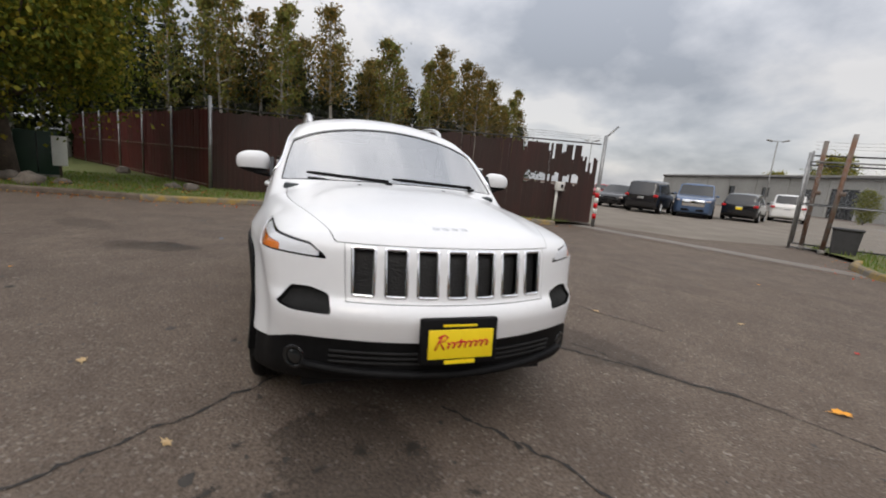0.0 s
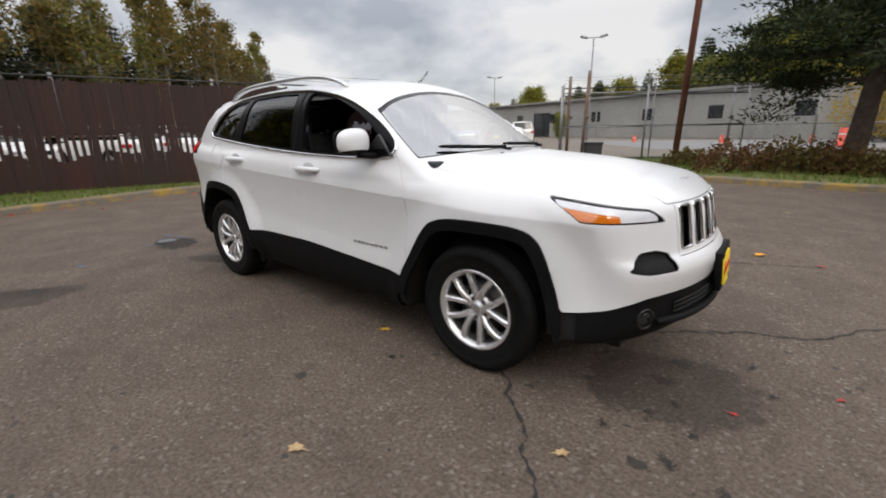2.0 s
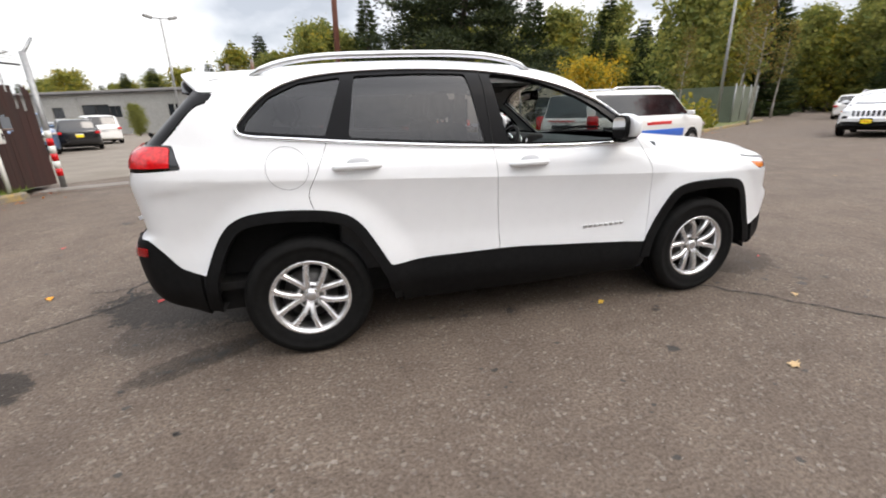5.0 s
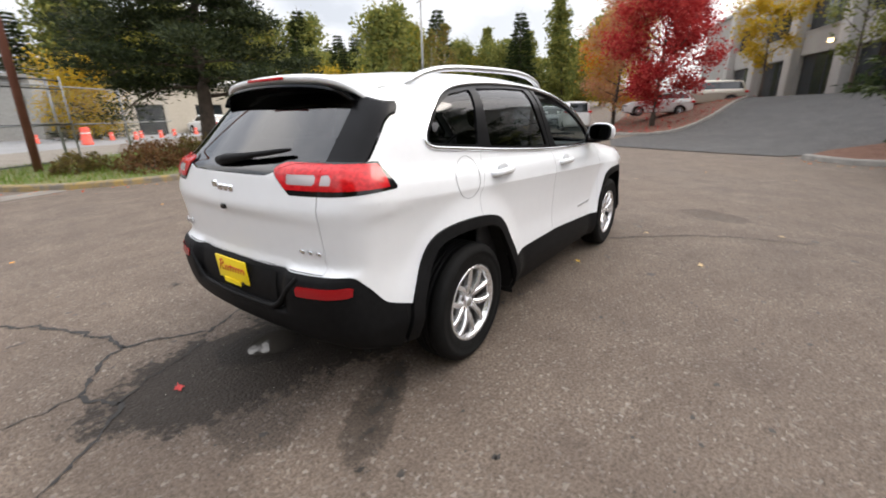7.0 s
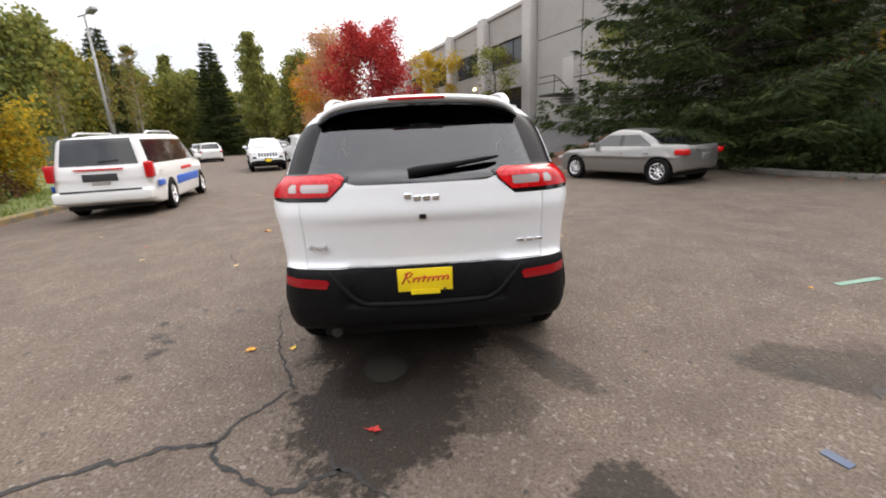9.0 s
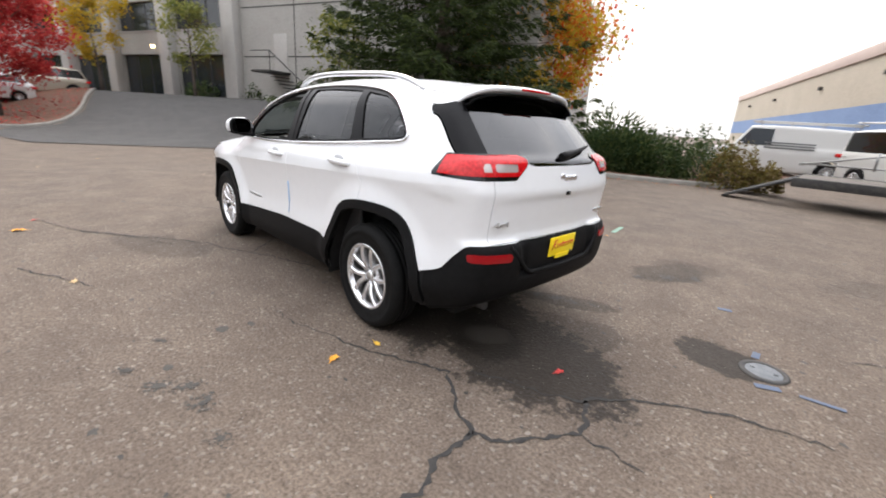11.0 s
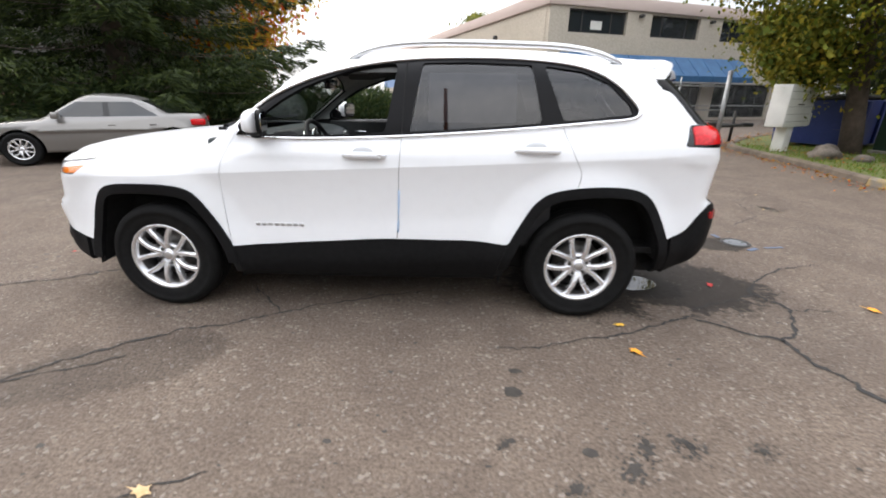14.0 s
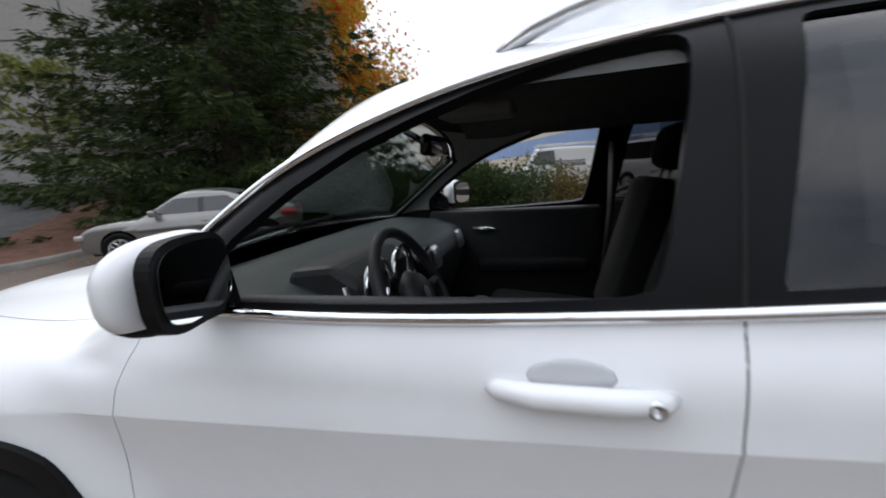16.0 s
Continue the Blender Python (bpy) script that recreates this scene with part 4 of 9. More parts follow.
def fld_back(x, y, z):
    a = np.abs(y)
    top = -f_roof(x, a, z) - 0.035
    side = -f_cabin_side(x, a, z) - 0.004
    low = z - (1.158 + 0.045 * step(0.30, 0.48, a))
    near = f_backlight(x, a, z) + 0.062
    return np.where(x < -1.6, np.minimum(np.minimum(np.minimum(top, side), low), near), -1)


def fld_hood(x, y, z):
    edge = 0.715 - 0.26 * np.clip((x - 1.15) / 1.1, 0, 1.2) ** 1.5
    return np.minimum(np.minimum(edge - np.abs(y), x - 0.93 + 0.12 * y * y), z - 0.935)


def fld_gate(x, y, z):
    return np.where(x < -1.85, np.minimum(0.615 - np.abs(y), z - 0.742), -1)


def fld_door_f(x, y, z):
    return np.minimum(np.minimum(c_seam1(z) - x, x - c_seam2(z)), 1.25 - z)


def fld_door_r(x, y, z):
    return np.minimum(np.minimum(c_seam2(z) - x, x - c_seam3(z)), 1.30 - z)


def fld_lamp(x, y, z):
    """Slim headlamp that wraps from the nose to the wing."""
    u = ((2.15 - x) * 0.45 + (np.abs(y) - 0.50) * 0.31) / 0.546
    top = np.minimum(0.905 + 0.125 * u, 0.872 + 0.60 * (u - 0.05))
    low = 0.864 + 0.02 * u + 0.80 * np.clip(u - 0.435, 0, 1)
    return np.where(x > 1.4, np.minimum(np.minimum(top - z, z - low), np.minimum(u - 0.055, 0.545 - u)), -1)


def lamp_u(x, y, z):
    return ((2.15 - x) * 0.45 + (np.abs(y) - 0.50) * 0.31) / 0.546


def fld_tail(x, y, z):
    a = np.abs(y)
    u = (a - 0.385) + (x + 2.19) * 0.9
    top = 1.220 - 0.02 * u - 0.25 * np.clip(0.09 - u, 0, 1)
    low = 1.160 - 0.076 * np.clip(u, 0, 0.085) / 0.085 + 0.03 * np.clip(u - 0.35, 0, 1)
    return np.where(x < -1.6, np.minimum(np.minimum(top - z, z - low), np.minimum(u, -1.885 - x - 0.35 * (z - 1.14))), -1)


fog2 = inside_outline(crisp([(0.520, 0.650), (0.525, 0.724), (0.60, 0.746), (0.672, 0.742), (0.738, 0.664), (0.67, 0.648)], 0.02), 2)


def fld_fog(x, y, z):
    return np.where(x > 1.7, fog2(np.abs(y), z), -1)


def fld_reflector(x, y, z):
    a = np.abs(y)
    return np.where(x < -1.8, np.minimum(np.minimum(a - 0.490 - 0.5 * np.abs(z - 0.664), 0.735 - a), 0.022 - np.abs(z - (0.664 + 0.04 * (a - 0.44)))), -1)


GRILLE_HALF, SLOT_PITCH, SLOT_HALF = 0.462, 0.1315, 0.045


def fld_slots(x, y, z):
    a = np.abs(y)
    k = np.clip(np.round(a / SLOT_PITCH), 0, 3)
    d = np.abs(a - k * SLOT_PITCH)
    w = SLOT_HALF - 0.05 * np.clip(0.80 - z, 0, 1)
    return np.where(x > 1.9, np.minimum(w - d, np.minimum(0.922 - z, z - 0.728)), -1)


suv = thing("suv", pose(0, 0, 0), "parked white compact SUV with black lower cladding on wet-stained asphalt", "car")


def thick(ob, t=0.006):
    if t > 0:
        m = ob.modifiers.new("thickness", "SOLIDIFY")
        m.thickness, m.offset = t, -1.0
        ob.modifiers.new("crisp_rim", "EDGE_SPLIT").split_angle = radians(38)
    return ob


def panel(name, skin, material, t=0.006, parent=None, label=""):
    me = skin.mesh(name)
    if len(me.vertices):
        co = np.empty(len(me.vertices) * 3)
        me.vertices.foreach_get("co", co)
        x, y, z = co.reshape(-1, 3).T
        on = (np.abs(fld_crease(x, y, z)) < 1e-4) & (np.abs(y) > 0.75) & (x > -1.05) & (x < 1.02)
        ed = np.empty(len(me.edges) * 2, int)
        me.edges.foreach_get("vertices", ed)
        sharp = on[ed.reshape(-1, 2)].all(1)
        for k in np.flatnonzero(sharp):
            me.edges[int(k)].use_edge_sharp = True
    return thick(put(name, me, material, parent or suv, label), t)


def both_sides(name, skin, material, t=0.006, label=""):
    return [panel(name, s, material, t, None, label) for s in (skin, skin.mirrored())]


GAP = 0.0018
shell = half.drop(side_field(arch), ARCH_BAND)
clad = shell.keep(fld_clad, 0.001)
paint = shell.drop(fld_clad, -0.001)
dlo = paint.keep(fld_dlo)
paint = paint.drop(fld_dlo, -0.006)
screen = paint.keep(fld_screen)
frit = screen.drop(fld_screen, 0.005)
screen = screen.keep(fld_screen, 0.005)
paint = paint.drop(fld_screen, -0.002)
back = paint.keep(fld_back)
paint = paint.drop(fld_back, -0.002)
lamp = paint.keep(fld_lamp)
paint = paint.drop(fld_lamp, -0.002)
tail = paint.keep(fld_tail).plus(back.keep(fld_tail))
paint = paint.drop(fld_tail, -0.002)
back = back.drop(fld_tail, -0.002)
fog = paint.keep(fld_fog)
paint = paint.drop(fld_fog)
slots = paint.keep(fld_slots)
paint = paint.drop(fld_slots)
hood = paint.keep(fld_hood, GAP)
paint = paint.drop(fld_hood, -GAP)
gate = paint.keep(fld_gate, GAP)
paint = paint.drop(fld_gate, -GAP)
door_f = paint.keep(fld_door_f, GAP)
paint = paint.drop(fld_door_f, -GAP)
door_r = paint.keep(fld_door_r, GAP)
paint = paint.drop(fld_door_r, -GAP)
# nose cap with the grille is a piece of its own
fld_cap = lambda x, y, z: np.where(x > 1.9, np.minimum(GRILLE_HALF + 0.03 * (z - 0.70) - np.abs(y), z - 0.702), -1)
cap = paint.keep(fld_cap, 0.0015)
paint = paint.drop(fld_cap, -0.0015)


def curve_through(points, n):
    """n points along a smooth line through points in space."""
    p = np.array(points, float)
    u = np.concatenate([[0], np.cumsum(np.linalg.norm(np.diff(p, axis=0), axis=1))])
    f = [spline(list(zip(u, p[:, k]))) for k in range(3)]
    w = np.linspace(0, u[-1], n)
    return list(zip(*(g(w).tolist() for g in f)))


def whole(s):
    return s.plus(s.mirrored())


panel("body", whole(paint), PAINT_WHITE, 0.008, None, "white painted body shell")
panel("hood", whole(hood), PAINT_WHITE, 0.006)
panel("grille_surround", whole(cap), PAINT_WHITE, 0.006)
panel("tailgate", whole(gate), PAINT_WHITE, 0.006)
doors_front = both_sides("front_door", door_f, PAINT_WHITE)
doors_rear = both_sides("rear_door", door_r, PAINT_WHITE)
panel("windscreen", whole(screen).pushed(-0.004), SCREEN_GLASS, 0.0, None, "large raked windscreen reflecting the cloudy sky").visible_shadow = False
panel("windscreen_border", whole(frit).pushed(-0.002), GLOSS_BLACK, 0.004)
fillet_f = lambda x, y, z: np.abs(y) - (0.585 - 0.20 * (z - 1.2))
panel("rear_window", whole(back.drop(fillet_f)).pushed(-0.004), REAR_GLASS, 0.0, None, "dark rear window reflecting clouds")
for s in (back.keep(fillet_f), back.keep(fillet_f).mirrored()):
    panel("rear_pillar_fillet", s.pushed(-0.003), PILLAR_BLACK, 0.01)
# black lower cladding, split where it comes apart
cut_f = lambda x, y, z: x - (1.86)
cut_r = lambda x, y, z: -1.88 - x
panel("front_bumper", whole(clad.keep(cut_f)).pushed(0.004), BLACK_PLASTIC, 0.02, None, "black textured lower front bumper")
panel("rear_bumper", whole(clad.keep(cut_r)).pushed(0.006), BLACK_PLASTIC, 0.02, None, "black textured rear bumper")
mid_clad = clad.drop(cut_f).drop(cut_r)
lip = mid_clad.keep(lambda x, y, z: arch(x, z))
sill = mid_clad.drop(lambda x, y, z: arch(x, z))
for s in (sill, sill.mirrored()):
    panel("sill_cladding", s.keep(lambda x, y, z: np.minimum(0.86 - x, x + 0.90)).pushed(0.006), BLACK_PLASTIC, 0.02)
for s in (lip, lip.mirrored()):
    for sign in (1, -1):
        panel("wheel_arch_trim", s.keep(lambda x, y, z: sign * x).keep(lambda x, y, z: z - 0.345).pushed(0.014), BLACK_PLASTIC, 0.03)

for side, sgn in ((0, 1), (1, -1)):
    flip = (lambda s: s) if sgn > 0 else (lambda s: s.mirrored())
    frame_skin = dlo.drop(side_field(win_f)).drop(side_field(win_r)).drop(side_field(win_q))
    panel("window_frame", flip(frame_skin).pushed(-0.004), PILLAR_BLACK, 0.022, None, "satin black window frames and pillars")
    strip = []
    for x, z in DLO_LINE:
        lo, hi = 0.3, 1.1
        for _ in range(30):
            mid_y = (lo + hi) / 2
            lo, hi = (mid_y, hi) if float(f_body(x, mid_y, z)) < 0 else (lo, mid_y)
        strip.append((x, sgn * (lo + 0.003), z))
    seam_line = []
    for z in np.linspace(1.115, 1.552, 16):
        x = -0.238 - 0.055 * (z - 1.115)
        lo, hi = 0.3, 1.1
        for _ in range(30):
            mid_y = (lo + hi) / 2
            lo, hi = (mid_y, hi) if float(f_body(x, mid_y, z)) < 0 else (lo, mid_y)
        seam_line.append((x, sgn * (lo - 0.003), z))
    part("pillar_seam", tube(seam_line, 0.0035, 6), LINER, suv)
    part("chrome_strip", tube(strip, 0.0105, 8, closed=True), CHROME, suv, "bright window surround strip")
    g = panel("rear_door_glass", flip(dlo.keep(side_field(win_r), -0.004)).pushed(-0.012), PRIVACY_GLASS, 0.0, None, "dark tinted rear side window")
    q = panel("quarter_glass", flip(dlo.keep(side_field(win_q), -0.004)).pushed(-0.012), PRIVACY_GLASS, 0.0, None, "dark tinted quarter window")

# paper price sheet stuck inside the driver-side rear window
sheet_f = lambda x, y, z: np.minimum(np.minimum(-0.39 - x, x + 0.90), np.minimum(z - 1.215, 1.492 - z))
panel("window_sheet", dlo.keep(side_field(win_r), -0.004).keep(sheet_f).pushed(-0.020), WHITE_SHEET, 0.0, None, "pale price sheet behind the tinted rear window")

# seams and cavities stand on a dark inner skin with the same openings
inner = half.drop(side_field(arch), ARCH_BAND - 0.01).drop(fld_screen, 0.0).drop(fld_back, -0.01).drop(side_field(win_f), -0.012).drop(side_field(win_r), -0.012).drop(side_field(win_q), -0.012)
inner = inner.drop(fld_slots, 0.0)
put("inner_skin", whole(inner).pushed(-0.016).mesh("inner_skin"), LINER, suv)

# headlamps
for s in (lamp, lamp.mirrored()):
    lampo = panel("headlamp", s.pushed(-0.013), GLOSS_BLACK, 0.004, None, "slim swept headlamp with amber corner")
    inner_l = s.keep(fld_lamp, 0.005)
    amber_f = lambda x, y, z: np.minimum(lamp_u(x, y, z) - 0.27, (0.905 + 0.125 * lamp_u(x, y, z) - 0.037) - z)
    panel("reflector", inner_l.drop(amber_f, -0.002).keep(fld_lamp, 0.006).drop(lambda x, y, z: lamp_u(x, y, z) - 0.525).pushed(-0.007), LAMP_LIT_SILVER, 0.004, lampo)
    panel("turn_signal", inner_l.keep(amber_f).drop(lambda x, y, z: lamp_u(x, y, z) - 0.515).pushed(-0.005), LAMP_AMBER, 0.004, lampo, "amber turn signal")
    lens = panel("lens", s.pushed(-0.002), LENS, 0.0, lampo, "clear lamp lens")
    lens.visible_shadow = False
# fog lamp pockets
for s in (fog, fog.mirrored()):
    pocket = panel("fog_lamp_pocket", s.pushed(-0.045), LINER, 0.01, None, "dark lamp pocket in the bumper")
    lensf = s.keep(fld_fog, 0.018)
    panel("fog_lamp", lensf.pushed(-0.02), FAR_GLASS, 0.01, pocket)
    panel("rim", s.drop(fld_fog, 0.006).pushed(-0.004), BLACK_PLASTIC, 0.04, pocket)
# round fog lamps low in the black bumper
for sgn in (1, -1):
    y, z = 0.655, 0.440
    x = float(c_nose(z)) - 0.36 * y * y - 0.30 * y**6 + 0.004
    fl = part("lower_fog_lamp", moved(lathe([(0.0, 0.004), (0.030, 0.002), (0.036, -0.006), (0.040, 0.004), (0.047, 0.004), (0.050, -0.012)], 24, "x"), pose(x, sgn * y, z, 0, 0, sgn * 32)), FAR_GLASS, suv, "small round fog lamp")
    part("bezel", moved(tube([(0, 0.048 * math.cos(w), 0.048 * math.sin(w)) for w in np.linspace(0, math.tau, 24, endpoint=False)], 0.005, 6, closed=True), pose(x, sgn * y, z, 0, 0, sgn * 32)), GLOSS_BLACK, fl)
# seven grille slots with bright surrounds
for k in range(-3, 4):
    at = abs(k) * SLOT_PITCH
    only = whole(slots).keep(lambda x, y, z: 0.055 - np.abs(y - k * SLOT_PITCH))
    slot = panel("grille_slot", only.pushed(-0.032), MESH_BLACK, 0.004, None, "black mesh grille slot with a bright surround")
    edge = []
    for cy, cz, w0 in ((1, 1, 0), (-1, 1, 90), (-1, -1, 180), (1, -1, 270)):
        for q in range(5):
            w = math.radians(w0 + 22.5 * q)
            z = (0.914 if cz > 0 else 0.736) + 0.008 * math.sin(w)
            wide = SLOT_HALF - 0.05 * max(0.80 - z, 0) - 0.008
            edge.append((k * SLOT_PITCH + cy * wide + 0.008 * math.cos(w), z))
    line = []
    for y, z in edge:
        lo, hi = 1.8, 2.5
        for _ in range(26):
            mid_x = (lo + hi) / 2
            lo, hi = (mid_x, hi) if float(f_body(mid_x, y, z)) < 0 else (lo, mid_x)
        line.append((lo - 0.001, y, z))
    part("bright_surround", tube(line, 0.0078, 8, closed=True), CHROME, slot)
# tail lamps
for s in (tail, tail.mirrored()):
    tl = panel("tail_lamp", s.pushed(0.002), GLOSS_BLACK, 0.02, None, "red wraparound tail lamp with a clear insert")
    red = s.keep(fld_tail, 0.010).keep(lambda x, y, z: z - 1.104).drop(lambda x, y, z: x + 1.918)
    band = lambda x, y, z: np.minimum(np.minimum(fld_tail(x, y, z) - 0.030, np.minimum(1.166 - z, z - 1.126)), np.minimum(np.minimum(0.668 - np.abs(y), np.abs(y) - 0.455), np.abs(np.abs(y) - 0.614) - 0.012))
    edge_y = lambda x, y, z: np.abs(np.abs(y) - 0.614) - 0.003
    panel("red_lens", red.drop(band).keep(edge_y).pushed(0.008), LAMP_RED, 0.01, tl)
    panel("clear_insert", red.keep(band).keep(edge_y).pushed(0.006), LAMP_CLEAR, 0.006, tl)
# rear reflectors in the bumper
refl = clad.keep(fld_reflector)
for s in (refl, refl.mirrored()):
    panel("rear_reflector", s.pushed(0.012), plain("reflector_red", (0.26, 0.006, 0.009), 0.2), 0.008, None, "red bumper reflector")

# roof spoiler with a high brake lamp
sp = []
for t in np.linspace(-1, 1, 29):
    a = abs(t) * 0.578
    y = t * 0.578
    xf, xr = -1.585, -1.925 + 0.07 * t * t + 0.06 * t**8
    zf = [float(c_roof(x)) - 0.075 * (a / 0.6) ** 2 - 0.01 * (a / 0.6) ** 6 for x in (xf, -1.72)]
    zt = 1.592 - 0.035 * t * t - 0.070 * t**8
    zb = 1.520 - 0.030 * t * t - 0.030 * t**8
    sp.append([(xf, y, zf[0] + 0.003), (-1.72, y, max(zf[1] + 0.006, zt - 0.004)), (xr + 0.05, y, zt + 0.002), (xr, y * 0.985, zt - 0.010), (xr + 0.004, y * 0.985, zt - 0.030), (xr + 0.075, y * 0.98, zt - 0.058), (-1.745, y * 0.99, zb - 0.012), (-1.66, y * 0.9, zb + 0.01)])
bm = bmesh.new()
rows = [[bm.verts.new(p) for p in r] for r in sp]
for r0, r1 in zip(rows, rows[1:]):
    for k in range(8):
        bm.faces.new((r0[k], r0[(k + 1) % 8], r1[(k + 1) % 8], r1[k])).smooth = True
bm.faces.new(rows[0])
bm.faces.new(rows[-1][::-1])
bmesh.ops.recalc_face_normals(bm, faces=bm.faces)
spoiler = part("spoiler", bm, PAINT_WHITE, suv, "white roof spoiler over the rear window")
spoiler.modifiers.new("round", "BEVEL").width = 0.005
part("brake_lamp", moved(box(-0.005, 0.005, -0.15, 0.15, -0.007, 0.007, 0.003), pose(-1.923, 0, 1.572)), LAMP_RED, suv, "slim red high brake lamp")
under = bmesh.new()
vs = [[under.verts.new((-1.74 - 0.18 * k + 0.06 * t * t * k, t * 0.545, 1.513 - 0.032 * t * t - 0.05 * t**8 + 0.024 * k)) for k in (0, 1)] for t in np.linspace(-1, 1, 17)]
for r0, r1 in zip(vs, vs[1:]):
    under.faces.new((r0[0], r0[1], r1[1], r1[0])).smooth = True
thick(part("spoiler_underside", under, GLOSS_BLACK, suv, "gloss black underside of the spoiler"), 0.010)

# roof rails
for sgn in (1, -1):
    pts, rad = [], []
    for t in np.linspace(0, 1, 26):
        x = 0.10 - 1.62 * t
        rise = 0.070 * (1 - (2 * t - 1) ** 6)
        a = 0.585 - 0.02 * (2 * t - 1) ** 2
        z = float(c_roof(x)) - 0.075 * (a / 0.6) ** 2 - 0.01 * (a / 0.6) ** 6
        pts.append((x, sgn * a, z + rise - 0.004))
        rad.append(0.023 if 0 < t < 1 else 0.012)
    rail = part("roof_rail", tube(pts, rad, 10, flat=0.75), SATIN, suv, "satin silver roof rail")

# body white greyed, so the handle cups carry their shade as colour
RECESS_SHADE = car_paint("recess_shade_paint", (0.55, 0.56, 0.57))
# door handles with a recess behind, its shade painted grey
for sgn in (1, -1):
    for x, z in ((-0.022, 1.022), (-1.020, 1.062)):
        a = float(c_width(x) + c_side(z - 0.048 * (0.9 - x)))
        bar = tube([(x + 0.125, 0, 0), (x + 0.105, 0.018, 0.004), (x + 0.05, 0.034, 0.006), (x - 0.06, 0.036, 0.006), (x - 0.105, 0.026, 0.003), (x - 0.128, 0.002, 0)], [0.008, 0.015, 0.019, 0.019, 0.018, 0.010], 10, flat=1.0)
        h = part("door_handle", moved(bar, pose(0, sgn * (a - 0.006), z) @ Matrix.Diagonal((1, sgn, 1, 1))), PAINT_WHITE, suv, "white pull handle")
        if sgn > 0 and x > -0.4:
            part("key_lock", moved(lathe([(0.0, 0.006), (0.006, 0.006), (0.0075, 0.009), (0.0115, 0.009), (0.0125, 0.0)], 20, "z"), pose(x - 0.098, a + 0.033, z + 0.004, -90, 0, 0)), SATIN, h, "round metal key lock")
        cup = bmesh.new()
        bmesh.ops.create_uvsphere(cup, u_segments=16, v_segments=8, radius=1)
        bmesh.ops.scale(cup, vec=(0.062, 0.008, 0.030), verts=cup.verts)
        part("handle_recess", moved(smooth_faces(cup), pose(x + 0.005, sgn * (a - 0.002), z + 0.022)), RECESS_SHADE, h)

# door mirrors
for sgn in (1, -1):
    cx, cy, cz = 0.560, 0.950, 1.205
    cup = bmesh.new()
    bmesh.ops.create_uvsphere(cup, u_segments=28, v_segments=18, radius=1)
    for v in cup.verts:
        x, y, z = v.co
        v.co = (0.052 * x if x > 0 else 0.030 * x, 0.106 * math.copysign(abs(y) ** 0.75, y), 0.076 * math.copysign(abs(z) ** 0.72, z) * (0.97 - 0.12 * y))
    lowm = cup.copy()
    bmesh.ops.bisect_plane(cup, geom=list(cup.verts) + list(cup.edges) + list(cup.faces), plane_co=(0, 0, -0.045), plane_no=(0.15, 0, -1), clear_outer=True)
    bmesh.ops.bisect_plane(lowm, geom=list(lowm.verts) + list(lowm.edges) + list(lowm.faces), plane_co=(0, 0, -0.047), plane_no=(-0.15, 0, 1), clear_outer=True)
    at = pose(cx, sgn * cy, cz) @ Matrix.Diagonal((1, sgn, 1, 1))
    capm = thick(part("mirror_cap", moved(smooth_faces(cup), at), PAINT_WHITE, suv, "white door mirror housing"), 0.004)
    part("lower_shell", moved(smooth_faces(lowm), at), BLACK_PLASTIC, capm)
    rim = prism([(0.096 * math.copysign(abs(math.cos(w)) ** 0.6, math.cos(w)), 0.067 * math.copysign(abs(math.sin(w)) ** 0.6, math.sin(w))) for w in np.linspace(0, 2 * math.pi, 36, endpoint=False)], -0.020, 0.0, "x")
    part("mirror_rim", moved(rim, pose(cx - 0.026, sgn * (cy - 0.002), cz + 0.003) @ Matrix.Diagonal((1, sgn, 1, 1)) @ pose(0, 0, 0, 0, 0, 14)), BLACK_PLASTIC, capm)
    glass = prism([(0.086 * math.copysign(abs(math.cos(w)) ** 0.6, math.cos(w)), 0.056 * math.copysign(abs(math.sin(w)) ** 0.6, math.sin(w))) for w in np.linspace(0, 2 * math.pi, 36, endpoint=False)], -0.003, 0.0, "x")
    part("mirror_glass", moved(glass, pose(cx - 0.047, sgn * (cy - 0.008), cz + 0.004) @ Matrix.Diagonal((1, sgn, 1, 1)) @ pose(0, 0, 0, 0, 0, 14)), MIRROR, capm)
    part("mirror_arm", moved(tube([(0.05, -0.14, -0.080), (0.04, -0.08, -0.076), (0.01, -0.02, -0.064)], [0.030, 0.030, 0.034], 10, flat=0.6), at), BLACK_PLASTIC, capm)
    part("mirror_foot", moved(prism([(0.10, -0.035), (0.0, 0.09), (-0.07, 0.03), (-0.08, -0.035)], -0.012, 0.012, "y", 0.004), pose(0.640, sgn * 0.822, 1.160)), GLOSS_BLACK, suv)

# wipers and washer nozzles
for y0, y1, x0, lift in ((0.55, -0.05, 0.93, 0), (-0.08, -0.60, 0.91, 0)):
    pts = []
    for t in np.linspace(0, 1, 10):
        y = y0 + (y1 - y0) * t
        z = 1.142 + 0.020 * t
        x = 1.08 - 1.46 * (z - 1.10) - 0.26 * y * y - 0.10 * y**4
        pts.append((x + 0.018, y, z + 0.012))
    w = part("wiper", tube(pts, [0.014] + [0.011] * 8 + [0.006], 8), BLACK_PLASTIC, suv, "black windscreen wiper")
    part("wiper_pivot", moved(lathe([(0, 0.02), (0.024, 0.018), (0.028, 0.0)], 14, "z"), pose(pts[0][0] + 0.02, y0, pts[0][2] - 0.022)), BLACK_PLASTIC, w)
